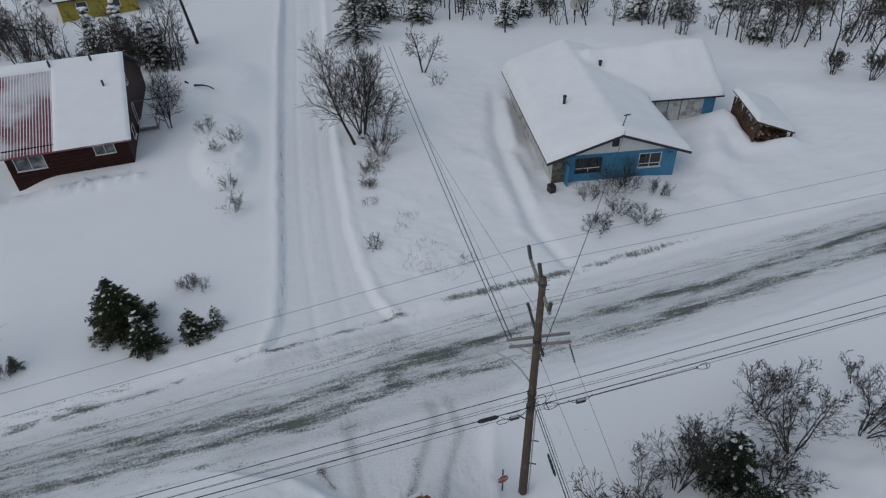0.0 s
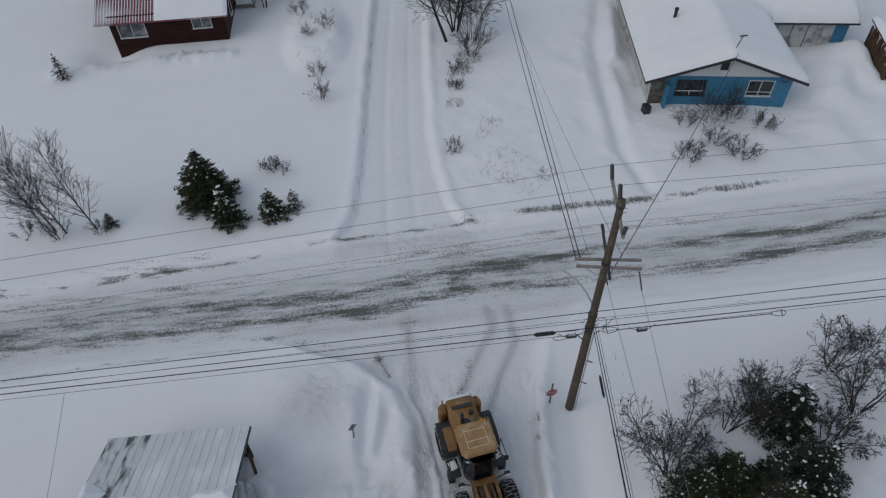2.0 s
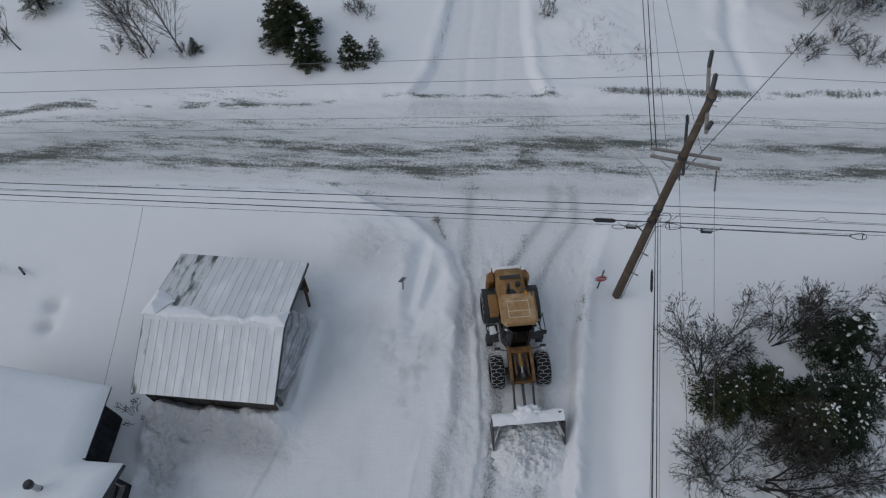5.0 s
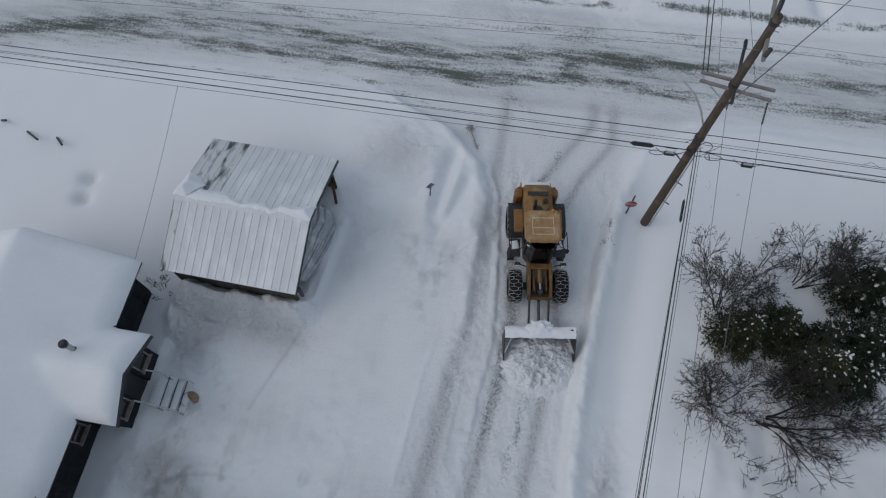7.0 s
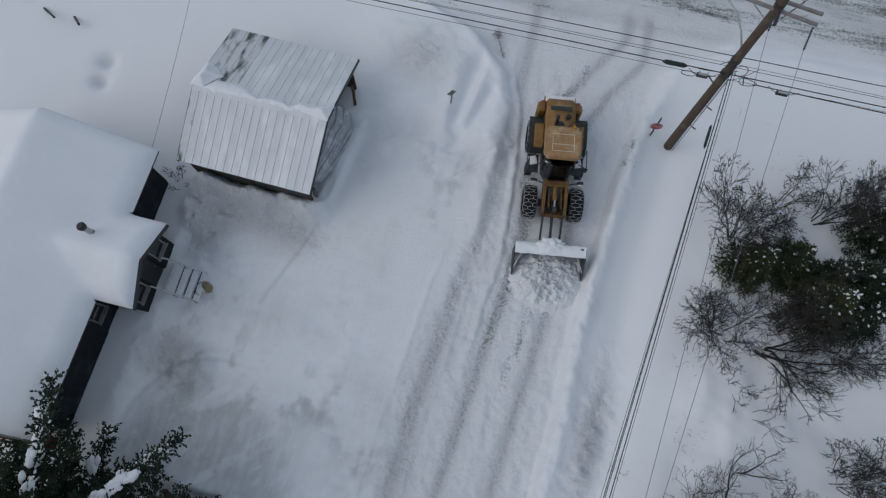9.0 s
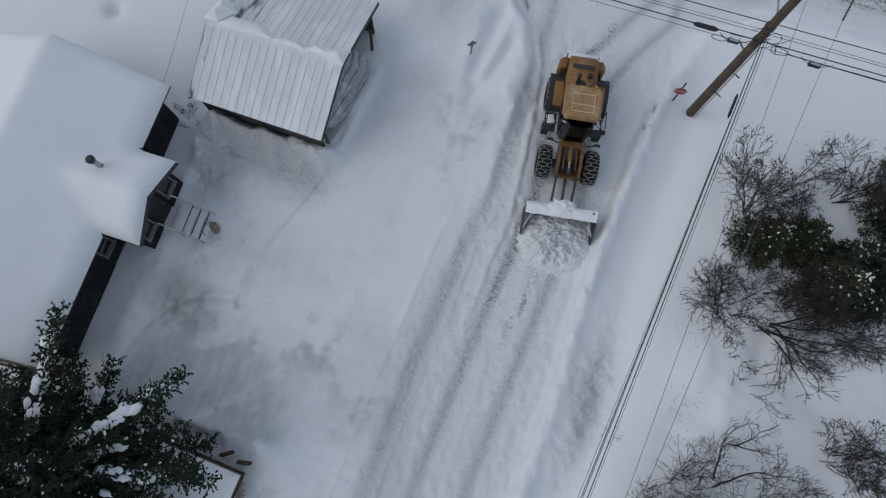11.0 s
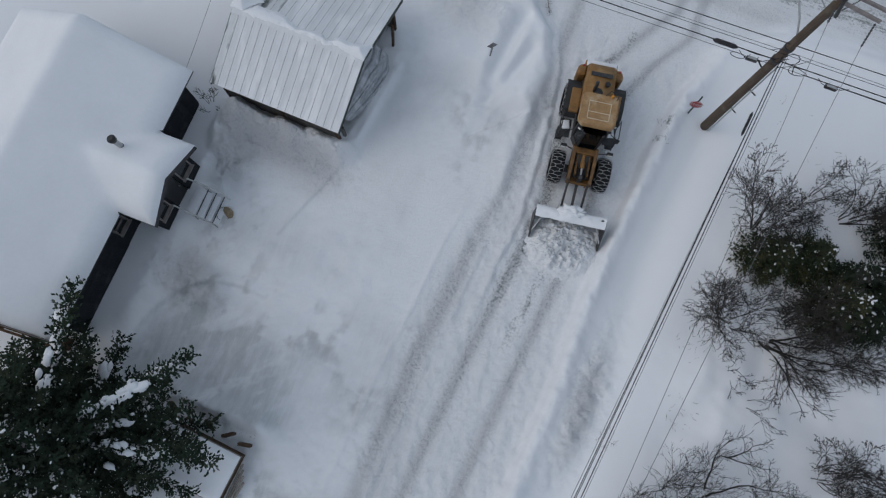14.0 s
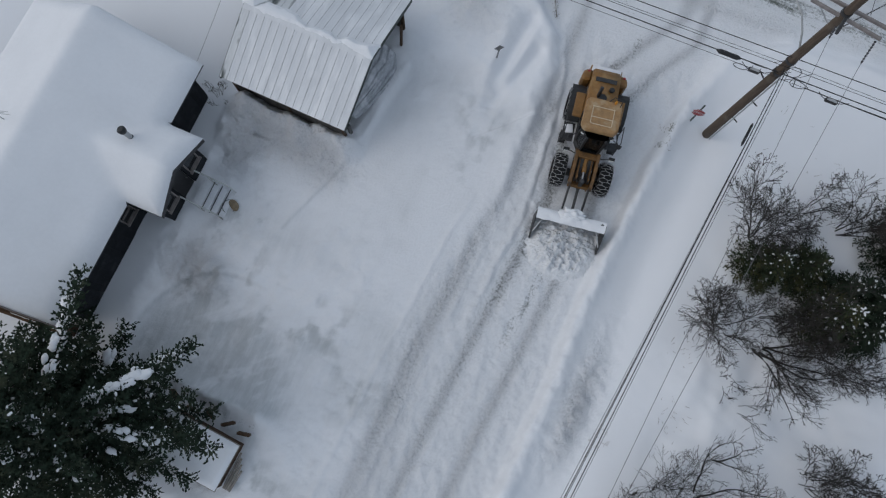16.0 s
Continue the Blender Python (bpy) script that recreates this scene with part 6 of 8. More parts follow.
# ---- blue house with an L-shaped plan
def build_blue_house():
    m = Matrix.Translation((24.7, 37.25, 0.0)) @ Euler((0, 0, radians(-10.5))).to_matrix().to_4x4()
    top = thing("blue_house", "bright blue house with white gable and deep roof snow", "house", m)
    hx, depth, ze, zr = 5.75, 17.6, 2.50, 4.45
    # front wall
    bm = bmesh.new()
    wall_cells(bm, 8.9, 2.5, [(0.7, 0.95, 2.8, 2.2), (5.85, 0.95, 7.65, 2.2)], 0.15)
    front = part("front_wall", bm, M_BLUE, top, "bright blue front wall", m=pose(-3.9, 0.85, 0))
    left = window(front, 0.7, 0.95, 2.1, 1.25, Matrix.Identity(4), 0, None, M_FASCIA)
    bm = bmesh.new()
    box(bm, (1.05, 0.03, 0.34), (2.0, 0.07, 0.045))
    box(bm, (1.05, 0.03, 0.17), (0.045, 0.07, 0.30))
    part("rail", bm, M_WHITE, left, "white lower rail")
    window(front, 5.85, 0.95, 1.8, 1.25, Matrix.Identity(4), 1, 0.32)
    for k in range(7):
        bm = bmesh.new()
        x = 0.02 + 1.27 * k
        box(bm, (x, -0.01, 1.25), (0.03, 0.02, 2.5))
        part("batten", bm, M_BLUE, front)
    for k in range(3):
        bm = bmesh.new()
        box(bm, (8.2 + 0.16 * k, -0.012, 2.15), (0.07, 0.02, 0.18), (0, 0, 0), 0.004)
        part("number_bar", bm, M_BLACK, front, "small dark bar")
    bm = bmesh.new()
    prism(bm, [(-hx + 0.5, ze), (hx - 0.5, ze), (0, zr - 0.12)], 0.88, 1.0, "y")
    gable = part("gable_panel", bm, M_WHITE, top, "dull white gable panel")
    bm = bmesh.new()
    box(bm, (-0.15, 0.84, 3.35), (0.55, 0.06, 0.62), (0, 0, 0), 0.01)
    part("gable_vent", bm, M_BLACK, gable, "dark gable vent")
    bm = bmesh.new()
    rod(bm, (-0.1, 0.7, 3.9), (0.25, 0.5, 5.9), 0.035, None, 8)
    rod(bm, (0.0, 0.5, 5.8), (0.5, 0.5, 5.86), 0.05, None, 8)
    part("service_mast", bm, M_DARKSTEEL, top, "dark leaning service mast")
    # dark recessed corner beside the blue front
    bm = bmesh.new()
    box(bm, (-4.45, 0.98, 1.25), (1.1, 0.14, 2.5))
    part("corner_panel", bm, mat("grey_brown_boards", (0.10, 0.085, 0.07), 0.8, 0.3, 4, bump=0.3, second=(0.19, 0.18, 0.165), amount=0.45), top, "unpainted grey-brown corner panel")
    bm = bmesh.new()
    box(bm, (-3.95, 0.55, 1.0), (0.12, 0.7, 2.1))
    part("corner_post", bm, M_BLUE, top)
    for sx in (-1, 1):
        bm = bmesh.new()
        box(bm, (sx * 4.95, depth / 2 + 0.9, 1.25), (0.15, depth - 0.4, 2.5))
        w = part("side_wall", bm, M_OFFWHITE if sx < 0 else M_BLUE, top, "weathered pale side wall" if sx < 0 else "")
        for k in range(5):
            if sx < 0:
                bm = bmesh.new()
                box(bm, (-5.06, 3.0 + 3.6 * k, 1.5), (0.08, 1.1, 0.9), (0, 0, 0), 0.01)
                part("side_window", bm, M_GLASS, w)
    bm = bmesh.new()
    prism(bm, [(-4.9, 0), (4.9, 0), (4.9, ze), (0, zr - 0.15), (-4.9, ze)], depth + 0.8, depth + 0.95, "y")
    part("back_wall", bm, M_BLUE, top)
    roofs = gable_roof(top, hx, 0.0, depth + 1.3, ze, zr, material=M_FASCIA, thick=0.16)
    bm = bmesh.new()
    for sx in (-1, 1):
        prism(bm, [(sx * hx, ze + 0.02), (0, zr + 0.02), (0, zr - 0.2), (sx * hx, ze - 0.2)], -0.03, 0.0, "y")
    part("fascia", bm, M_FASCIA, roofs[0])
    # east wing, ridge across
    wy0, wy1, wx1 = 9.4, 19.0, 13.0
    wm, wzr = (wy0 + wy1) / 2, 4.75
    bm = bmesh.new()
    for sy in (-1, 1):
        prism(bm, [(wm + sy * (wy1 - wy0) / 2, ze), (wm, wzr), (wm, wzr - 0.16), (wm + sy * (wy1 - wy0) / 2, ze - 0.16)], 1.0, wx1, "x")
    wing = part("wing_roof", bm, M_FASCIA, top)
    me = joined_snow("roof_snow", [(-hx, hx, 0.0, depth + 1.3), (1.0, wx1, wy0, wy1)], [lambda x, y: zr - abs(x) * (zr - ze) / hx, lambda x, y: wzr - abs(y - wm) * (wzr - ze) / ((wy1 - wy0) / 2)], 0.60, 1.0, 6, 0.2, lambda x, y: 1 + 0.95 * step(3, 16, y) + 0.5 * step(6, 9, x) * step(10.5, 13, y))
    part("roof_snow", me, None, roofs[0], "deep rounded snow over house and wing")
    bm = bmesh.new()
    box(bm, (8.3, wy0 + 0.75, 1.2), (6.4, 0.14, 2.4))
    part("wing_front", bm, M_OFFWHITE, top, "pale plywood wing front")
    for k in range(4):
        bm = bmesh.new()
        box(bm, (5.6 + 1.25 * k, wy0 + 0.66, 1.2), (0.09, 0.06, 2.35))
        part("stud", bm, M_GREYWOOD, top)
    bm = bmesh.new()
    box(bm, (12.05, wy0 + 0.75, 1.2), (1.1, 0.14, 2.4))
    part("wing_end", bm, M_BLUE, top)
    bm = bmesh.new()
    box(bm, (12.55, wm, 1.2), (0.14, wy1 - wy0 - 1.6, 2.4))
    part("wing_side", bm, M_BLUE, top)
    for x, y, h, lean in ((-2.75, 6.7, 1.25, 0.0), (2.05, 12.45, 1.5, 0.0)):
        zb = zr - abs(x) * (zr - ze) / hx
        bm = bmesh.new()
        rod(bm, (x, y, zb), (x + lean, y, zb + h), 0.13, None, 12)
        rod(bm, (x + lean, y, zb + h + 0.04), (x + lean, y, zb + h + 0.16), 0.19, 0.15, 12)
        part("chimney_pipe", bm, M_BLACK, top, "black metal chimney pipe")
    bm = bmesh.new()
    box(bm, (-5.3, -0.2, 0.35), (0.5, 0.6, 0.7), (0, 0, 14), 0.03)
    part("meter_box", bm, M_BLACK, top, "black box at the corner")
    return top


build_blue_house()


# ---- collapsing woodshed by the blue house
def build_woodshed():
    top = thing("woodshed", "leaning brown woodshed under a slab of snow", "woodshed", Matrix.Translation((38.5, 38.9, -0.3)) @ Euler((0, 0, radians(-2))).to_matrix().to_4x4())
    roof_z = lambda x, y: 2.75 - 0.40 * x + 0.10 * y
    bm = bmesh.new()
    corners = [(-0.25, -0.3), (4.1, -0.3), (5.3, 4.9), (1.0, 4.9)]
    low = [bm.verts.new((x, y, roof_z(x - 0.22 * y, y) - 0.02)) for x, y in corners]
    high = [bm.verts.new((x, y, roof_z(x - 0.22 * y, y) + 0.08)) for x, y in corners]
    bm.faces.new(low[::-1])
    bm.faces.new(high)
    for k in range(4):
        bm.faces.new((low[k], low[(k + 1) % 4], high[(k + 1) % 4], high[k]))
    roof = part("roof", bm, M_BROWNWOOD, top, "sagging board roof")
    me = snow_sheet("slab", lambda x, y: roof_z(x, y) + 0.09, -0.1, 4.1, -0.25, 4.9, 0.55, 30, 30, 0.6, 12.0)
    for v in me.vertices:
        v.co.x += 0.22 * v.co.y
    part("roof_snow", me, None, roof, "slab of snow")
    rnd = random.Random(5)
    for k in range(15):
        bm = bmesh.new()
        y = 0.2 + 0.30 * k
        h = roof_z(0, y) - 0.1 - (rnd.random() * 0.7 if k < 7 else 0.1)
        box(bm, (0.05 + 0.22 * y, y, h / 2), (0.05, 0.27, h), (rnd.uniform(-4, 4), rnd.uniform(-4, 6), 0), 0.01)
        part("board", bm, M_BROWNWOOD, top)
    for k in range(64):
        bm = bmesh.new()
        x = rnd.uniform(0.15, 3.7)
        z = 0.2 + rnd.random() * max(0.1, roof_z(x, 0) - 0.65)
        y0 = 0.05 + rnd.uniform(-0.15, 0.15)
        rod(bm, (x, y0, z), (x + rnd.uniform(-0.1, 0.1), y0 + 0.6, z + 0.05), rnd.uniform(0.08, 0.15), None, 8)
        part("log", bm, M_BROWNWOOD if k % 5 else M_GREYWOOD, top)
    bm = bmesh.new()
    box(bm, (2.2, 0.75, 0.75), (4.0, 0.08, 1.5))
    part("back_boards", bm, M_BROWNWOOD, top)
    for x, h in ((0.0, 2.7), (3.9, 1.2)):
        bm = bmesh.new()
        box(bm, (x, -0.1, h / 2), (0.15, 0.15, h), (0, 4, 0), 0.01)
        part("post", bm, M_BROWNWOOD, top)
    return top


build_woodshed()


# ---- dark red house
def build_red_house():
    top = thing("red_house", "dark red house with snow-dusted red metal roof", "house", Matrix.Translation((-12.68, 54.44, -0.30)) @ Euler((0, 0, radians(0.6))).to_matrix().to_4x4())
    L, d, ze, zr, yr = 9.55, 17.6, 3.30, 7.35, 8.5
    bm = bmesh.new()
    wall_cells(bm, L, 4.2, [(1.15, 2.65, 2.75, 3.7), (6.7, 2.28, 8.95, 3.7)], 0.16)
    bmesh.ops.translate(bm, verts=bm.verts[:], vec=(0, 0, -0.9))
    # x runs west from the east corner
    front = part("front_wall", bm, M_RED, top, "dark red plank wall", m=Matrix.Translation((-L, 0, 0)) @ Matrix.Diagonal((1, 1, 1, 1)))
    front.data.transform(Matrix.Translation((L, 0, 0)) @ Matrix.Diagonal((-1, 1, 1, 1)))
    front.data.flip_normals()
    for k in range(12):
        for x0, x1 in (((0, L),) if k < 6 else ((0, L - 9.02), (L - 6.63, L - 2.82), (L - 1.08, L))):
            bm = bmesh.new()
            box(bm, ((x0 + x1) / 2, -0.012, 0.2 + 0.33 * k), (x1 - x0, 0.03, 0.30), (4, 0, 0))
            bmesh.ops.translate(bm, verts=bm.verts[:], vec=(0, 0, -0.88))
            part("clapboard", bm, M_RED, front)
    window(front, L - 2.75, 1.75, 1.6, 1.05, Matrix.Identity(4), 1, glass=M_CURTAINED)
    window(front, L - 8.95, 1.38, 2.25, 1.42, Matrix.Identity(4), 1, glass=M_CURTAINED)
    bm = bmesh.new()
    prism(bm, [(0.17, -0.8), (d, -0.8), (d, 2.8), (yr, zr - 0.2), (0.17, ze - 0.1)], -0.16, 0, "x")
    gable = part("gable_wall", bm, M_RED, top, "dark red gable wall")
    for y, z, w, h in ((3.2, 1.2, 1.1, 1.1), (6.6, 1.1, 0.9, 1.9), (7.6, 4.6, 0.9, 1.2)):
        window(gable, 0, 0, w, h, Matrix.Translation((0.02, y, z)) @ Euler((0, 0, radians(90))).to_matrix().to_4x4(), 0)
    bm = bmesh.new()
    prism(bm, [(0.17, -0.8), (d, -0.8), (d, 2.8), (yr, zr - 0.2), (0.17, ze - 0.1)], -L, -L + 0.16, "x")
    part("gable_wall", bm, M_RED, top, "dark red gable wall")
    bm = bmesh.new()
    box(bm, (-L / 2, d, 1.2), (L - 0.4, 0.16, 3.0))
    part("back_wall", bm, M_RED, top)
    # roof
    bm = bmesh.new()
    prism(bm, [(-0.55, ze - 0.35), (yr, zr), (yr, zr - 0.15), (-0.55, ze - 0.5)], -L - 1.0, 0.42, "x")
    roof = part("roof", bm, M_REDROOF, top, "red corrugated metal roof slope")
    bm = bmesh.new()
    prism(bm, [(d + 0.9, 2.75), (yr, zr), (yr, zr - 0.15), (d + 0.9, 2.6)], -L - 1.0, 0.50, "x")
    part("roof", bm, M_FASCIA, top)
    k_slope = (zr - ze + 0.35) / (yr + 0.55)
    rib_mesh = None
    for k in range(46):
        x = -L - 0.9 + 0.24 * k
        if x > -5.5:
            break
        if rib_mesh is None:
            bm = bmesh.new()
            ln = math.hypot(yr + 0.55, zr - ze + 0.35)
            box(bm, (0, ln / 2, 0.02), (0.06, ln, 0.05), (0, 0, 0), 0.012)
            rib_mesh = finish("roof_rib", bm, M_SNOW_LUMP)
        part("roof_rib", rib_mesh, None, roof, m=Matrix.Translation((x, -0.55, ze - 0.35)) @ Euler((math.atan(k_slope), 0, 0)).to_matrix().to_4x4())
    zf = lambda x, y: ze - 0.35 + (y + 0.55) * k_slope
    part("roof_snow", snow_sheet("slope_snow", zf, -5.6, 0.46, -0.57, yr + 0.1, 0.22, 30, 40, 0.3, 14.0), None, roof, "smooth sheet of snow on half the roof")
    part("roof_snow", snow_sheet("ridge_snow", zf, -L - 1.0, -5.4, yr - 1.0, yr + 0.1, 0.26, 40, 14, 0.4, 15.0), None, roof, "strip of snow under the ridge")
    for x, y in ((-1.3, 4.9), (-5.6, 7.7), (-2.2, 7.8)):
        bm = bmesh.new()
        rod(bm, (x, y, zf(x, y)), (x, y, zf(x, y) + 0.75), 0.09, None, 10)
        part("vent_pipe", bm, M_DARKSTEEL, roof)
    # side stoop and timbers
    bm = bmesh.new()
    box(bm, (1.0, 6.9, 0.9), (1.8, 2.2, 0.12), (0, 0, 0), 0.02)
    for x, y in ((1.8, 5.9), (1.8, 7.9)):
        box(bm, (x, y, 0.9), (0.12, 0.12, 1.9))
    box(bm, (1.8, 6.9, 1.75), (0.08, 2.1, 0.08))
    stoop = part("stoop", bm, M_GREYWOOD, top, "grey wooden side stoop")
    bm = bmesh.new()
    box(bm, (1.0, 6.9, 1.06), (1.7, 2.1, 0.22), (0, 0, 0), 0.09)
    part("stoop_snow", bm, M_SNOW, stoop, "snow on the stoop", True)
    bm = bmesh.new()
    rod(bm, (0, 8.6, 2.6), (3.2, 8.3, 2.7), 0.07, None, 8)
    part("beam", bm, M_GREYWOOD, top)
    return top


build_red_house()


def build_yellow_house():
    top = thing("yellow_house", "small yellow house among trees beyond the lane", "house", Matrix.Translation((-20.5, 101.0, 0)) @ Euler((0, 0, radians(12))).to_matrix().to_4x4())
    bm = bmesh.new()
    wall_cells(bm, 10, 3.4, [(2.2, 1.3, 3.6, 2.6), (6.4, 1.3, 7.8, 2.6)], 0.16)
    front = part("front_wall", bm, M_YELLOWHOUSE, top, "yellow plank wall", m=pose(-5, 0, 0))
    window(front, 2.2, 1.3, 1.4, 1.3, Matrix.Identity(4), 0)
    window(front, 6.4, 1.3, 1.4, 1.3, Matrix.Identity(4), 0)
    bm = bmesh.new()
    prism(bm, [(0.17, 0), (7, 0), (7, 3.4), (3.5, 5.6), (0.17, 3.4)], 4.8, 5, "x")
    prism(bm, [(0.17, 0), (7, 0), (7, 3.4), (3.5, 5.6), (0.17, 3.4)], -5, -4.8, "x")
    part("gable_wall", bm, M_YELLOWHOUSE, top)
    bm = bmesh.new()
    prism(bm, [(-0.5, 3.15), (3.5, 5.75), (7.5, 3.15), (7.5, 3.0), (3.5, 5.6), (-0.5, 3.0)], -5.4, 5.4, "x")
    roof = part("roof", bm, M_FASCIA, top)
    part("roof_snow", snow_sheet("far_snow", lambda x, y: 5.75 - abs(y - 3.5) * 0.65, -5.4, 5.4, -0.5, 7.5, 0.5, 20, 24, 0.7, 16.0), None, roof, "roof snow")


build_yellow_house()


# ---------------------------------------------------------------- trees and shrubs
class Sticks:
    """Gathers tapered twigs into one mesh."""

    def __init__(self):
        self.verts, self.faces = [], []

    def add(self, pts, r0, r1, seg):
        base, k = len(self.verts), len(pts)
        for i, p in enumerate(pts):
            d = pts[min(i + 1, k - 1)] - pts[max(i - 1, 0)]
            a = d.orthogonal().normalized()
            b = d.cross(a).normalized()
            r = r0 + (r1 - r0) * i / (k - 1)
            for s in range(seg):
                g = 2 * math.pi * s / seg
                self.verts.append(p + a * (r * math.cos(g)) + b * (r * math.sin(g)))
        for i in range(k - 1):
            for s in range(seg):
                u = (s + 1) % seg
                self.faces.append((base + i * seg + s, base + i * seg + u, base + (i + 1) * seg + u, base + (i + 1) * seg + s))

    def mesh(self, name, material):
        return raw(name, self.verts, self.faces, material, True)


def wander(rnd, p, d, length, n, bend, lift):
    """A crooked line from p along d."""
    pts, d = [p.copy()], d.normalized()
    for _ in range(n):
        d = (d + Vector((rnd.gauss(0, bend), rnd.gauss(0, bend), rnd.gauss(0, bend) + lift))).normalized()
        pts.append(pts[-1] + d * (length / n))
    return pts


def along(pts, s):
    k = min(int(s * (len(pts) - 1)), len(pts) - 2)
    f = s * (len(pts) - 1) - k
    return pts[k].lerp(pts[k + 1], f), (pts[k + 1] - pts[k]).normalized()


def aside(rnd, d, angle):
    """A way that leaves d by about that angle."""
    q = d.orthogonal().normalized()
    q.rotate(Matrix.Rotation(rnd.uniform(0, 2 * math.pi), 3, d))
    return (d * math.cos(angle) + q * math.sin(angle)).normalized()


def grow(rnd, trunk, twigs, ends, base, lean, height, stems, spread, limbs, subs, tips, r0, first=0.25, lift=0.06, thin=0.0055, crook=0.10, fork=(0.5, 0.95)):
    for k in range(stems):
        a = rnd.uniform(0, 2 * math.pi)
        out = spread * rnd.uniform(0.25, 1.0) if stems > 1 else 0.0
        d = Vector((lean[0] + math.cos(a) * out, lean[1] + math.sin(a) * out, 1.0))
        h = height * (rnd.uniform(0.7, 1.0) if stems > 1 else 1.0)
        start = base + Vector((math.cos(a), math.sin(a), 0)) * (0.08 * stems ** 0.5 if stems > 1 else 0)
        stem = wander(rnd, start, d, h, 9, crook, lift * 0.4)
        trunk.add(stem, r0, r0 * 0.18, 7)
        for i in range(limbs):
            s = first + (0.97 - first) * (i + rnd.random()) / limbs
            p, dd = along(stem, s)
            ln = h * (0.50 - 0.30 * s) * rnd.uniform(0.7, 1.2)
            limb = wander(rnd, p, aside(rnd, dd, rnd.uniform(*fork)), ln, 4, min(0.13, 1.3 * crook), lift)
            rl = max(r0 * (1 - 0.8 * s) * 0.5, 0.010)
            trunk.add(limb, rl, rl * 0.3, 4)
            for j in range(subs):
                s2 = 0.2 + 0.78 * (j + rnd.random()) / subs
                p2, d2 = along(limb, s2)
                l2 = ln * (0.62 - 0.3 * s2) * rnd.uniform(0.6, 1.2)
                sub = wander(rnd, p2, aside(rnd, d2, rnd.uniform(0.9 * fork[0], 0.95 * fork[1])), l2, 3, min(0.15, 1.5 * crook), lift)
                rs = max(rl * 0.45, thin * 1.5)
                twigs.add(sub, rs, thin, 3)
                for _ in range(tips):
                    p3, d3 = along(sub, rnd.uniform(0.25, 1.0))
                    tip = wander(rnd, p3, aside(rnd, d3, rnd.uniform(0.3, 0.8)), l2 * rnd.uniform(0.35, 0.6), 1 if thin > 0.007 else 2, 0.12, lift)
                    twigs.add(tip, thin * 1.2, thin * 0.6, 3)
                    ends.append(tip[-1])


def bud_mesh(points, r, rnd, material):
    verts, faces = [], []
    for p in points:
        b = len(verts)
        q = r * rnd.uniform(0.6, 1.4)
        for v in ((q, 0, 0), (-q, 0, 0), (0, q, 0), (0, -q, 0), (0, 0, q * 1.4), (0, 0, -q * 1.4)):
            verts.append(p + Vector(v))
        faces += [(b + i, b + j, b + k) for i, j, k in ((0, 2, 4), (2, 1, 4), (1, 3, 4), (3, 0, 4), (2, 0, 5), (1, 2, 5), (3, 1, 5), (0, 3, 5))]
    return raw("buds", verts, faces, material)


def bare_tree(x, y, height, label, seed, name="bare_tree", lean=(0, 0), stems=1, spread=0.5, limbs=11, subs=6, tips=4, r0=0.07, first=0.25, lift=0.06, buds=0.0, category="tree", group="bare trees", thin=0.0062, crook=0.10, fork=(0.5, 0.95)):
    rnd = random.Random(seed)
    z = gz(x, y) - 0.1
    top = thing(name, label, category, Matrix.Translation((x, y, z)), group)
    trunk, twigs, ends = Sticks(), Sticks(), []
    grow(rnd, trunk, twigs, ends, Vector((0, 0, 0)), lean, height, stems, spread, limbs, subs, tips, r0, first, lift, thin, crook, fork)
    part("trunk", trunk.mesh("trunk", M_BARK), None, top)
    part("crown", twigs.mesh("crown", M_TWIG), None, top, "bare fine twigs")
    if buds:
        keep = [e for e in ends if rnd.random() < buds]
        part("leaves", bud_mesh(keep, 0.024, rnd, M_BARK), None, top, "dried dark leaves and buds")
    return top


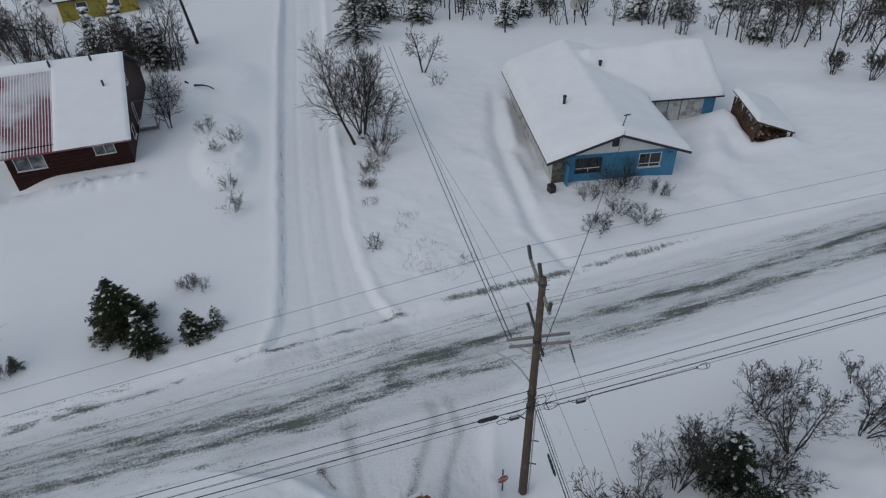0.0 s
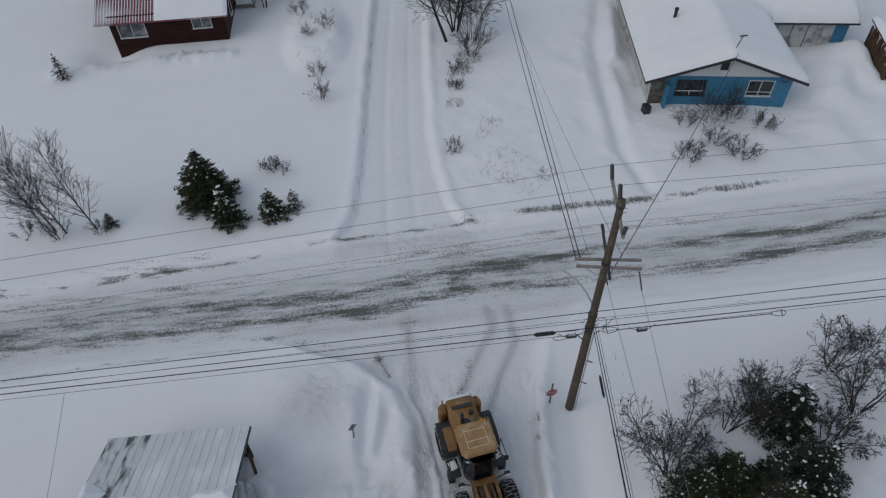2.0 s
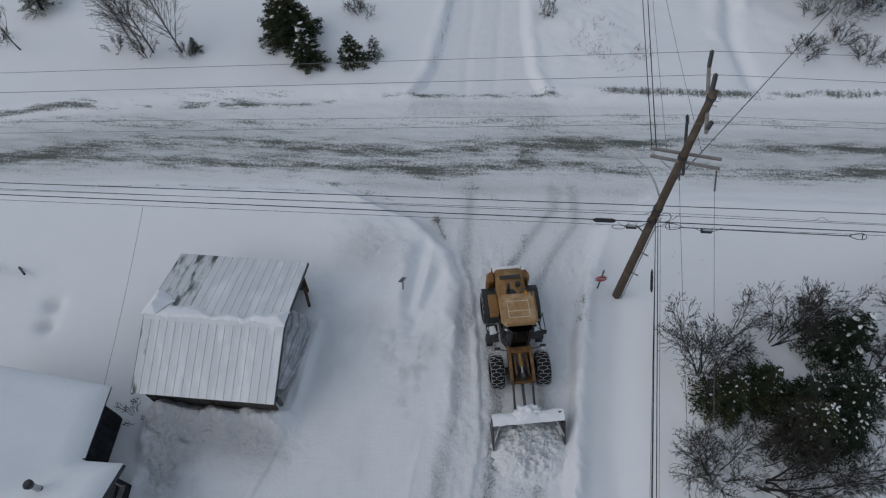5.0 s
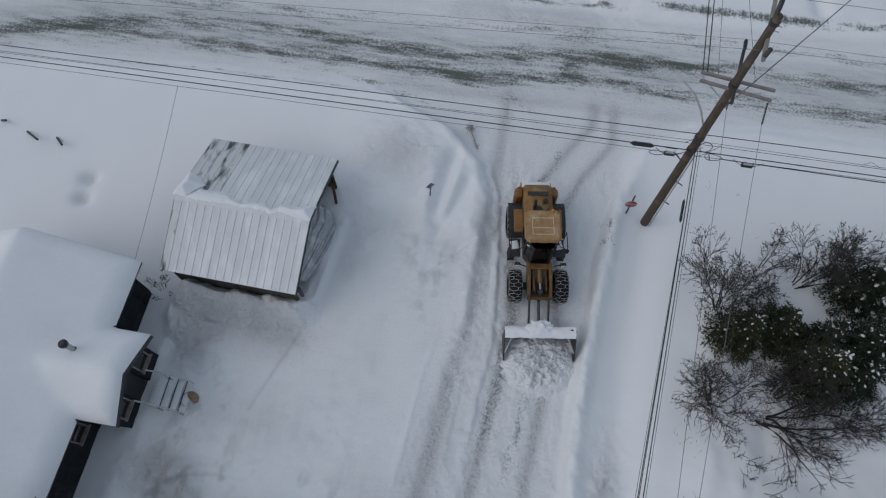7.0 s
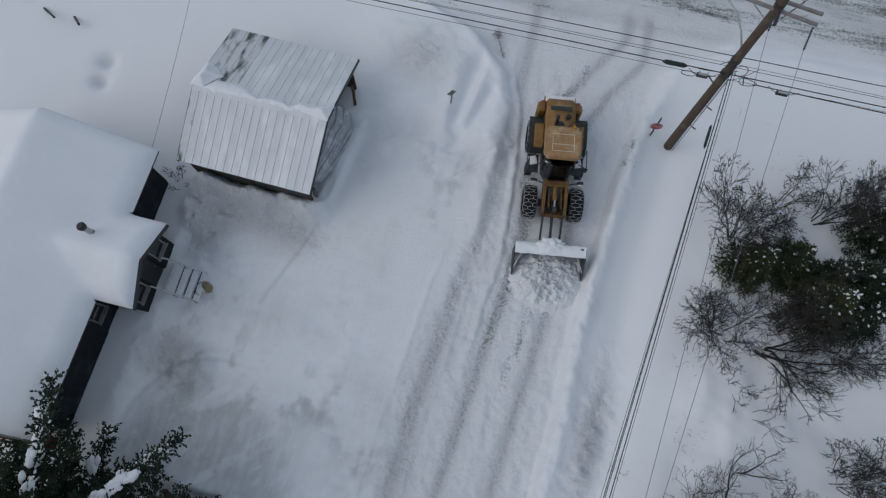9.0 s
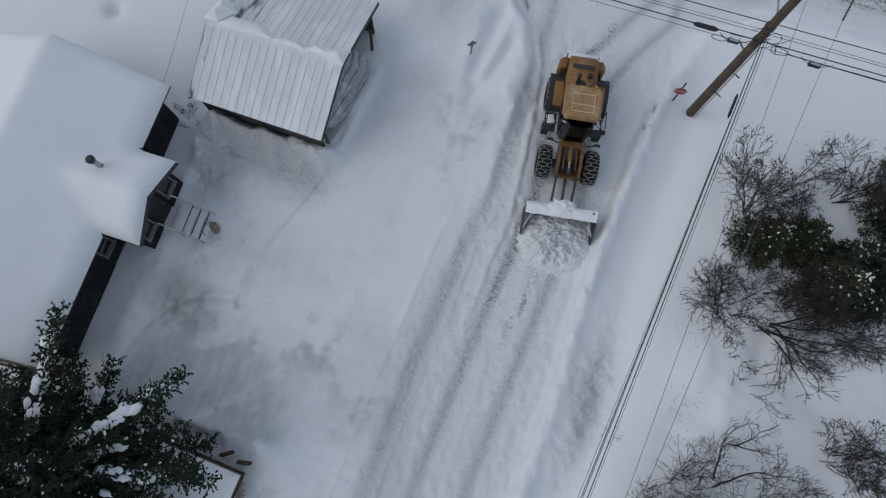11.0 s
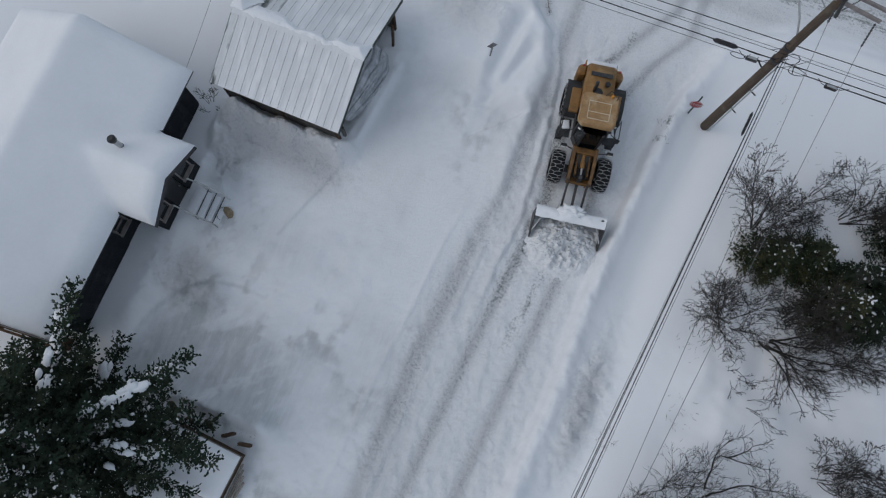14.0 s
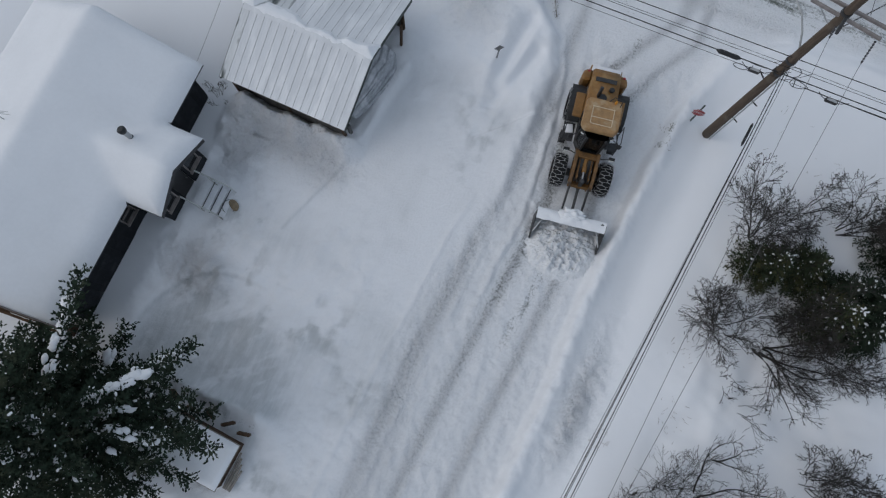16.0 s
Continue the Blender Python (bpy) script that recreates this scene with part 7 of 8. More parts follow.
def spruce_arrays(rnd, height, radius, levels, per, fine, droop, bushy=1.0, arms=(), gaps=()):
    """Needle sprays of a spruce: base points, ways, lengths and widths; also the boughs and places where snow can lie."""
    twig, boughs, seats = [], [], []
    plan = []
    for k in range(levels):
        s = (k + rnd.random() * 0.7) / levels
        reach = radius * (1 - s) ** 0.85 * rnd.uniform(0.8, 1.12) + 0.05
        n = max(4, int(per * (1 - 0.45 * s)))
        a0 = rnd.uniform(0, 2 * math.pi)
        plan += [(s, a0 + 2 * math.pi * (i + rnd.uniform(-0.25, 0.25)) / n, reach * rnd.uniform(0.62, 1.18)) for i in range(n)]
    for lo, hi, limit in gaps:
        plan = [(s, a, min(ln, limit * (1 - s) ** 0.6) if lo < math.degrees(a) % 360 < hi else ln) for s, a, ln in plan]
    plan += [(z / height, radians(turn), ln) for turn, ln, z in arms]
    for s, a, ln in plan:
        z = height * (0.04 + 0.94 * s)
        out = Vector((math.cos(a), math.sin(a), 0))
        pts = []
        for q in range(6):
            f = q / 5
            pts.append(Vector((0, 0, z)) + out * (ln * f) + Vector((0, 0, 0.22 * ln * f * (1 - s) - droop * ln * f * f + 0.30 * s * ln * f)))
        boughs.append(pts)
        seats.append((pts[3].copy(), ln, out))
        m = max(4, int(fine * ln))
        for q in range(m):
            f = 0.12 + 0.88 * (q + rnd.random()) / m
            p, d = along(pts, min(f, 0.999))
            side = d.cross(Vector((0, 0, 1))).normalized()
            for sg in (-1, 1):
                w = (d * rnd.uniform(0.5, 0.9) + side * sg * rnd.uniform(0.6, 1.0) + Vector((0, 0, rnd.uniform(-0.30, 0.22)))).normalized()
                if bushy > 1:
                    w = (w + Vector((rnd.gauss(0, 0.28), rnd.gauss(0, 0.28), rnd.gauss(0.15, 0.35)))).normalized()
                reach2 = min(0.62 if bushy <= 1 else 0.50, 0.08 + 0.12 * (bushy - 1) + 0.40 * ln * (1 - 0.8 * f)) * rnd.uniform(0.5, 1.1)
                twig.append((p, w, min(reach2, 0.20)))
                k2 = int(reach2 / (0.075 if bushy <= 1 else 0.055))
                for h in range(1, k2 + 1):
                    at_p = p + w * (reach2 * h / (k2 + 0.5))
                    twig.append((at_p, (w + Vector((rnd.gauss(0, 0.35 + 0.5 * (bushy - 0.6)), rnd.gauss(0, 0.35 + 0.5 * (bushy - 0.6)), rnd.gauss(0.05 + 0.5 * (bushy - 1), 0.35 + 0.5 * (bushy - 1))))).normalized(), rnd.uniform(0.07, 0.14) * bushy))
        twig.append((pts[-1], (pts[-1] - pts[-2]).normalized(), 0.16))
    for k in range(10):
        twig.append((Vector((0, 0, height * (0.95 + 0.006 * k))), Vector((rnd.gauss(0, 0.4), rnd.gauss(0, 0.4), 1)).normalized(), 0.16))
    return twig, boughs, seats


def needle_mesh(twigs, rnd, width, material, single=False):
    """Each spray: two crossed, pointed blades, or one alone where sprays lie close."""
    verts, faces = [], []
    for p, w, ln in twigs:
        side = w.cross(Vector((rnd.gauss(0, 0.4), rnd.gauss(0, 0.4), 1))).normalized()
        up = side.cross(w)
        for e in (side,) if single else (side, up * 0.7):
            b, q = len(verts), width * rnd.uniform(0.75, 1.3)
            verts += [p, p + w * (ln * 0.42) + e * q, p + w * ln, p + w * (ln * 0.58) - e * q]
            faces.append((b, b + 1, b + 2, b + 3))
    return raw("needles", verts, faces, material)


def snow_blob_mesh(seats, rnd, size, material=None):
    """Clods of snow lying on boughs."""
    verts, faces = [], []
    shapes = []
    for level in (1, 2):
        bm = bmesh.new()
        bmesh.ops.create_icosphere(bm, subdivisions=level, radius=1.0)
        shapes.append(([v.co.copy() for v in bm.verts], [[v.index for v in f.verts] for f in bm.faces]))
        bm.free()
    for p, out, s in seats:
        b = len(verts)
        q = size * s
        a = math.atan2(out.y, out.x)
        seed = rnd.uniform(0, 50)
        unit, tri = shapes[q > 0.11]
        for u in unit:
            k = 1 + 0.60 * noise.noise(u * 1.7 + Vector((seed, 0, 0)))
            x, y, z = u.x * q * 1.25 * k, u.y * q * 0.7 * k, u.z * q * 0.42 * k
            verts.append(p + Vector((x * math.cos(a) - y * math.sin(a), x * math.sin(a) + y * math.cos(a), z + q * 0.15)))
        faces += [tuple(b + i for i in f) for f in tri]
    return raw("snow", verts, faces, material or M_SNOW, True)


def spruce(x, y, height, radius, label, seed, levels=13, per=9, fine=9, droop=0.22, snow=14, snow_size=0.14, width=0.020, material=None, bushy=1.0, trail=0, arms=(), gaps=()):
    rnd = random.Random(seed)
    z = gz(x, y) - 0.05
    top = thing("spruce_tree", label, "tree", Matrix.Translation((x, y, z)), "spruces")
    twigs, boughs, seats = spruce_arrays(rnd, height, radius, levels, per, fine, droop, bushy, arms, gaps)
    st = Sticks()
    st.add([Vector((0, 0, -0.1)), Vector((0, 0, height * 0.5)), Vector((0, 0, height * 0.98))], 0.035 * height ** 0.8, 0.012, 8)
    for b in boughs:
        st.add([b[0], b[2], b[5]], 0.018, 0.006, 4)
    part("trunk", st.mesh("trunk", M_BARK), None, top, "dark trunk and boughs")
    part("crown", needle_mesh(twigs, rnd, width, material or M_NEEDLE, bushy > 1), None, top, "dense dark green needles")
    if snow:
        blobs = []
        for p, ln, out in rnd.sample(seats, min(snow, len(seats))):
            blobs.append((p + Vector((0, 0, 0.06 + 0.10 * snow_size / 0.14)), out, (rnd.uniform(0.3, 1.0) ** 1.5 + 0.15) * (1.0 if ln < 2 else 0.7)))
        # long lumpy cushions lying along some of the boughs
        for b in rnd.sample(boughs, min(trail, len(boughs))) + boughs[len(boughs) - len(arms):]:
            f, f1, swell = rnd.uniform(0.25, 0.45), rnd.uniform(0.6, 0.9), rnd.uniform(0.55, 1.15)
            ln = (b[-1] - b[0]).length
            while f < f1:
                p, d = along(b, f)
                out = Vector((d.x, d.y, 0)).normalized()
                for _ in range(2):
                    q = swell * rnd.uniform(0.35, 1.15)
                    blobs.append((p + Vector((rnd.gauss(0, 0.11), rnd.gauss(0, 0.11), 0.13 + 0.04 * q)), out, q))
                f += 0.75 * snow_size * swell / ln * (1 if rnd.random() < 0.75 else 3.0)
        for _ in range(2 * snow + 90 * trail):
            p, d, ln = rnd.choice(twigs)
            out = Vector((d.x, d.y, 0.001)).normalized()
            blobs.append((p + d * (0.5 * ln) + Vector((0, 0, 0.03 + 0.04 * rnd.random())), out, rnd.uniform(0.10, 0.18) if rnd.random() < 0.8 else rnd.uniform(0.2, 0.34)))
        clods = part("snow", snow_blob_mesh(blobs, rnd, snow_size), None, top, "clods of snow on the boughs")
        tagged(clods, kind="stuff")
    return top


SP = "young dark green spruce with a little snow"
spruce(-11.55, 32.3, 4.2, 2.1, "dark green spruce standing alone in the snow field", 11, 17, 13, 12, snow=60, snow_size=0.12, width=0.034)
spruce(-10.15, 30.1, 3.0, 1.2, SP + " beside a larger one", 12, 12, 10, 12, width=0.034, snow=60, snow_size=0.13)
spruce(-7.5, 30.4, 2.2, 1.1, SP + " near the lane", 13, 9, 9, 11, width=0.034, snow=50, snow_size=0.12)
spruce(-6.15, 30.9, 1.55, 0.62, SP + " near the lane", 14, 7, 7, 9, snow=36, snow_size=0.09)
spruce(-28.9, 34.7, 4.2, 1.5, "dark green spruce at the field edge", 15, 13, 8, 8, snow=18)
spruce(-25.4, 49.5, 2.2, 0.8, "small snowy spruce beside the red house", 16, 8, 7, 8, snow=16, snow_size=0.13)
spruce(-17.4, 30.9, 1.0, 0.42, "tiny spruce poking out of the snow", 17, 6, 6, 9, snow=3, snow_size=0.08)

# the clump east of the side road
GREEN = "dark green spruce in a thicket with snow flecks"
for k, (sx, sy, sh, sr, sn) in enumerate(((11.15, 9.6, 3.0, 1.40, 34), (12.75, 10.2, 2.8, 1.35, 30), (14.1, 8.5, 3.5, 1.65, 56), (15.9, 9.5, 4.0, 1.85, 60), (14.5, 9.9, 3.0, 1.25, 30), (15.4, 8.3, 3.0, 1.3, 34))):
    spruce(sx, sy, sh, sr, GREEN, 21 + k, 12, 10, 11, 0.3, snow=int(1.6 * sn), snow_size=0.085, width=0.026, material=M_NEEDLE if k < 3 else M_NEEDLE_DARK)
spruce(16.7, 12.5, 3.6, 1.75, "dark green spruce in a thicket with a large snow clod", 29, 13, 11, 11, 0.3, snow=40, snow_size=0.15, width=0.026, material=M_NEEDLE_DARK)

# the great spruce beside the grey house
spruce(-11.9, -6.6, 10.8, 4.7, "tall old spruce laden with clods of snow", 31, 28, 11, 10, 0.26, snow=70, snow_size=0.24, width=0.040, bushy=1.35, material=M_NEEDLE_DARK, trail=16, arms=((109, 5.5, 3.4), (104, 4.9, 4.2), (52, 5.5, 3.4), (49, 4.9, 4.0), (12, 5.6, 2.8), (17, 5.2, 3.4), (33, 4.9, 3.2), (150, 5.2, 3.6)), gaps=((56, 88, 2.8), (88, 98, 4.0), (36, 47, 4.2)))

# bare trees and shrubs
BT = "bare leafless tree with fine dark twigs"
bare_tree(-20.0, 30.6, 6.3, BT, 41, lean=(-0.13, 0.02), limbs=34, subs=6, tips=2, r0=0.050, first=0.10, lift=0.03, thin=0.0075, crook=0.025, fork=(0.4, 0.75))
bare_tree(-20.7, 30.9, 5.6, BT, 42, lean=(-0.20, 0.03), limbs=30, subs=6, tips=2, r0=0.042, first=0.10, lift=0.03, thin=0.0075, crook=0.025, fork=(0.4, 0.75))
bare_tree(-18.2, 30.7, 6.2, BT, 43, lean=(-0.17, 0.03), limbs=34, subs=6, tips=2, r0=0.050, first=0.12, lift=0.03, thin=0.0075, crook=0.025, fork=(0.4, 0.75))
bare_tree(-21.6, 31.4, 4.4, BT, 40, lean=(-0.16, 0.03), limbs=26, subs=5, tips=2, r0=0.034, first=0.10, lift=0.03, thin=0.0075, crook=0.03, fork=(0.4, 0.75))
bare_tree(-20.4, 30.4, 1.9, "low bare bush under leafless trees", 44, "shrub", stems=12, spread=0.7, limbs=5, subs=3, tips=2, r0=0.02, category="shrub", group="shrubs")
bare_tree(-28.6, 30.6, 3.4, BT, 45, lean=(-0.3, 0), limbs=12, subs=5, tips=3, r0=0.05)
bare_tree(6.2, 50.8, 8.8, "bare multi-stemmed tree beside the lane", 46, lean=(-0.22, 0.0), limbs=26, subs=8, tips=5, r0=0.14, first=0.25, lift=0.05, thin=0.009)
bare_tree(7.2, 52.6, 8.6, "bare multi-stemmed tree beside the lane", 47, stems=7, spread=0.22, limbs=16, subs=6, tips=5, r0=0.08, first=0.15, lift=0.06, thin=0.010)
bare_tree(8.4, 50.6, 5.6, "tangle of bare brush under a leafless tree", 48, "shrub", stems=12, spread=0.42, limbs=7, subs=4, tips=3, r0=0.03, category="shrub", group="shrubs", thin=0.009)
bare_tree(8.0, 48.2, 3.0, "tangle of bare brush under a leafless tree", 49, "shrub", stems=14, spread=0.7, limbs=5, subs=4, tips=3, r0=0.022, category="shrub", group="shrubs", thin=0.009)
bare_tree(16.4, 64.4, 5.2, "gnarled snow-dusted apple tree near the woods", 50, lean=(0.1, 0), stems=3, spread=0.5, limbs=9, subs=6, tips=4, r0=0.09, lift=-0.03, thin=0.010)
bare_tree(16.8, 60.5, 1.6, "low bare bush in the snow", 51, "shrub", stems=12, spread=1.0, limbs=3, subs=3, tips=2, r0=0.02, category="shrub", group="shrubs", thin=0.009)
bare_tree(-9.9, 60.2, 5.6, "bare tree beside the red house stoop", 52, stems=4, spread=0.24, limbs=20, subs=7, tips=3, r0=0.05, first=0.12, thin=0.0075, crook=0.04)
BUDDY = "leafless shrub with dark dried leaves"
bare_tree(10.7, 10.8, 3.8, BUDDY, 61, "shrub", (-0.12, 0.05), stems=9, spread=0.36, limbs=11, subs=6, tips=4, r0=0.032, first=0.25, buds=0.35, category="shrub", group="shrubs", lift=0.03)
bare_tree(12.6, 13.1, 2.4, BUDDY, 62, "shrub", (0.05, 0.1), stems=5, spread=0.5, limbs=7, subs=4, tips=3, r0=0.025, buds=0.4, category="shrub", group="shrubs")
bare_tree(14.2, 12.7, 3.8, BUDDY, 63, "shrub", (0.1, 0.15), stems=6, spread=0.40, limbs=11, subs=6, tips=4, r0=0.03, buds=0.35, category="shrub", group="shrubs")
bare_tree(15.8, 13.2, 3.2, BUDDY, 64, "shrub", (0.1, 0.1), stems=6, spread=0.45, limbs=9, subs=6, tips=4, r0=0.028, buds=0.35, category="shrub", group="shrubs")
bare_tree(10.4, 6.5, 3.2, "dense leafless shrub beside the side road", 65, "shrub", (-0.12, 0.05), stems=14, spread=0.62, limbs=10, subs=5, tips=3, r0=0.024, first=0.2, category="shrub", group="shrubs", lift=0.02)
bare_tree(12.2, 6.4, 4.6, "low spreading leafless tree with forked limbs", 66, lean=(0.9, -0.35), stems=6, spread=0.9, limbs=9, subs=6, tips=4, r0=0.05, first=0.2, lift=0.02, crook=0.2)
bare_tree(12.6, 7.2, 3.8, "leafless brush among the spruces", 67, "shrub", (0.1, 0.2), stems=7, spread=0.5, limbs=8, subs=5, tips=3, r0=0.026, category="shrub", group="shrubs")
bare_tree(11.3, 4.6, 1.5, "low leafless brush in the snow", 68, "shrub", (0.1, -0.3), stems=6, spread=0.9, limbs=4, subs=3, tips=2, r0=0.011, category="shrub", group="shrubs")
bare_tree(12.2, 3.6, 2.0, "low leafless brush in the snow", 69, "shrub", (0.7, 0.0), stems=3, spread=0.5, limbs=5, subs=3, tips=2, r0=0.014, category="shrub", group="shrubs")
bare_tree(11.63, -0.46, 4.4, "forked leafless tree at the thicket edge", 70, lean=(-0.12, 0.72), stems=2, spread=0.42, limbs=9, subs=5, tips=3, r0=0.045, first=0.35, thin=0.005, crook=0.16)
bare_tree(11.75, 1.2, 3.0, "low leafless tree sprawling over the snow", 75, lean=(1.5, 0.75), stems=2, spread=0.5, limbs=8, subs=4, tips=3, r0=0.034, first=0.3, thin=0.005, crook=0.18, lift=0.02)
bare_tree(10.3, -0.9, 3.2, "dense leafless shrub beside the side road", 71, "shrub", stems=24, spread=0.62, limbs=7, subs=4, tips=3, r0=0.014, category="shrub", group="shrubs", lift=0.03, thin=0.0045)
bare_tree(15.6, 1.9, 2.6, BUDDY, 72, "shrub", (0.05, 0.1), stems=9, spread=0.55, limbs=9, subs=5, tips=4, r0=0.018, buds=0.25, category="shrub", group="shrubs")
bare_tree(13.4, -1.0, 3.2, "dense leafless shrub at the thicket edge", 73, "shrub", stems=18, spread=0.65, limbs=7, subs=4, tips=3, r0=0.014, thin=0.0045, category="shrub", group="shrubs")
bare_tree(17.0, 2.1, 2.6, BUDDY, 74, "shrub", stems=12, spread=0.6, limbs=9, subs=5, tips=4, r0=0.018, buds=0.25, category="shrub", group="shrubs")
for k, (bx, by, bh, bs) in enumerate(((11.6, 7.5, 2.4, 12), (13.4, 6.0, 2.2, 10), (15.0, 6.6, 2.6, 11), (12.0, 12.0, 1.8, 8), (16.8, 7.0, 2.4, 10), (12.4, -2.0, 2.4, 14), (14.8, -0.6, 2.2, 12), (9.4, -2.2, 2.2, 12))):
    bare_tree(bx, by, bh, "thin leafless brush in the snow of the thicket", 121 + k, "shrub", stems=bs, spread=0.6, limbs=8, subs=5, tips=3, r0=0.013, category="shrub", group="shrubs", thin=0.0052)
bare_tree(-13.75, 7.75, 1.1, "small twiggy bush at the corner of the grey house", 131, "shrub", (0.35, 0.0), stems=7, spread=0.8, limbs=4, subs=3, tips=2, r0=0.012, category="shrub", group="small bushes")
# farther along the south side of the main road
bare_tree(20.4, 12.6, 4.6, "large spreading leafless tree with dried leaves", 75, lean=(0.1, 0.15), stems=6, spread=0.65, limbs=11, subs=6, tips=4, r0=0.04, first=0.25, buds=0.3, lift=0.03)
bare_tree(20.6, 15.0, 3.6, BUDDY, 76, "shrub", stems=7, spread=0.5, limbs=11, subs=6, tips=4, r0=0.028, buds=0.35, category="shrub", group="shrubs")
bare_tree(24.4, 12.4, 5.0, BUDDY, 77, "shrub", stems=8, spread=0.6, limbs=11, subs=6, tips=4, r0=0.035, buds=0.3, category="shrub", group="shrubs")
bare_tree(26.6, 15.2, 1.8, BUDDY, 78, "shrub", stems=6, spread=0.6, limbs=6, subs=4, tips=2, r0=0.02, buds=0.4, category="shrub", group="shrubs")
bare_tree(18.4, 11.6, 2.6, BUDDY, 79, "shrub", stems=8, spread=0.5, limbs=11, subs=6, tips=4, r0=0.03, buds=0.3, category="shrub", group="shrubs")
# in front of the blue house
for k, (bx, by, bh, bs) in enumerate(((24.6, 36.9, 3.3, 9), (23.6, 36.0, 2.6, 12), (21.6, 35.9, 1.4, 10), (27.2, 35.0, 1.3, 18), (22.9, 33.6, 1.5, 16), (24.0, 31.9, 1.5, 18), (20.2, 31.9, 1.5, 12), (25.3, 36.3, 1.6, 10), (21.0, 32.8, 1.0, 10))):
    bare_tree(bx, by, bh, "leafless garden bush before the blue house", 81 + k, "shrub", stems=bs + 4, spread=0.85, limbs=6, subs=4, tips=2, r0=0.010, category="shrub", group="garden shrubs", thin=0.0048)
for k, (bx, by, bh) in enumerate(((-6.3, 56.2, 1.6), (-4.9, 47.0, 1.2), (-4.7, 43.6, 1.7), (-7.3, 34.8, 1.3), (-7.9, 35.3, 1.0), (4.7, 35.5, 1.0), (6.0, 43.6, 1.1), (6.3, 46.0, 1.2), (-22.6, 30.9, 0.9), (-17.9, 30.4, 1.0), (-30.2, 31.2, 1.0), (-4.0, 53.6, 1.5), (-5.6, 52.8, 0.9))):
    bare_tree(bx, by, bh, "small dry bush poking through the snow", 101 + k, "shrub", stems=13, spread=0.75, limbs=6, subs=4, tips=2, r0=0.011, category="shrub", group="small bushes", thin=0.0045)


def weeds(name, label, spots, seed, low=0.08, high=0.35, r=0.006):
    """Scattered dry stalks; far too many to count."""
    rnd = random.Random(seed)
    st = Sticks()
    for cx, cy, rad, n in spots:
        for _ in range(n):
            a, q = rnd.uniform(0, 6.283), rad * math.sqrt(rnd.random())
            x, y = cx + q * math.cos(a), cy + q * math.sin(a)
            st.add(wander(rnd, Vector((x, y, gz(x, y) - 0.02)), Vector((rnd.gauss(0, 0.5), rnd.gauss(0, 0.5), 1)), rnd.uniform(low, high), 3, 0.25, 0), r, r * 0.5, 3)
    ob = new(name, st.mesh(name, M_GRASS))
    return tagged(ob, label, "weeds", kind="stuff")


weeds("dry_weeds", "dry brown weed stalks poking through snow", [(7.8, 38.4, 0.9, 26), (6.9, 37.2, 0.8, 18), (7.7, 31.6, 0.7, 30), (10.4, 31.9, 0.7, 44), (8.8, 31.0, 1.0, 16), (7.0, 32.8, 1.0, 20), (8.4, 34.0, 1.2, 16), (5.6, 41.2, 0.7, 60), (6.0, 43.6, 0.8, 110), (6.8, 46.0, 1.0, 160), (7.6, 47.8, 1.2, 200), (4.7, 35.5, 0.6, 40), (-5.4, 49.4, 1.4, 26), (-6.0, 55.0, 1.5, 40)], 5, 0.12, 0.5, 0.012)
weeds("dry_weeds", "fine dry grass stalks in the roadside snow", [(9.6, 2.3, 0.8, 22), (7.3, 0.3, 0.45, 22), (9.2, 4.9, 0.7, 14), (10.2, 0.9, 0.9, 16), (13.0, 15.4, 1.2, 8), (10.6, 16.0, 1.5, 8), (5.6, 14.2, 0.25, 12), (5.75, 13.4, 0.2, 6)], 6, 0.1, 0.4, 0.007)


def far_woods():
    """The tangle of woods beyond the houses, as one mass of stems."""
    rnd = random.Random(9)
    trunk, twigs, ends = Sticks(), Sticks(), []
    spots = []
    for _ in range(190):
        x = rnd.uniform(12, 90)
        lo = np.interp(x, [12, 20, 30, 40, 50, 60, 75, 90], [84, 80, 76, 71, 61, 52, 55, 62])
        spots.append((x, lo + abs(rnd.gauss(0, 9)) + 1.0, rnd.uniform(3.0, 8.0)))
    for _ in range(110):
        x = rnd.uniform(-42, -9)
        spots.append((x, np.interp(x, [-32, -20, -9], [86, 77, 75]) + abs(rnd.gauss(0, 5)), rnd.uniform(3, 7)))
    for _ in range(40):
        spots.append((rnd.uniform(-60, 110), rnd.uniform(118, 180), rnd.uniform(5, 9)))
    for x, y, h in spots:
        if y > 105 and lane_w(y) - 3 < x < lane_e(y) + 3:
            continue
        shrub = rnd.random() < 0.5
        grow(rnd, trunk, twigs, ends, Vector((x, y, gz(x, y) - 0.1)), (rnd.gauss(0, 0.08), 0), h * (0.6 if shrub else 1), 5 if shrub else 1, 0.5, 4 if shrub else 10, 4, 1, 0.035 if shrub else 0.09, 0.2, 0.05, 0.017)
    verts = trunk.verts + twigs.verts
    off = len(trunk.verts)
    faces = trunk.faces + [tuple(i + off for i in f) for f in twigs.faces]
    tagged(new("woods", raw("woods", verts, faces, M_TWIG)), "tangled leafless woods beyond the houses", "woods", kind="stuff")


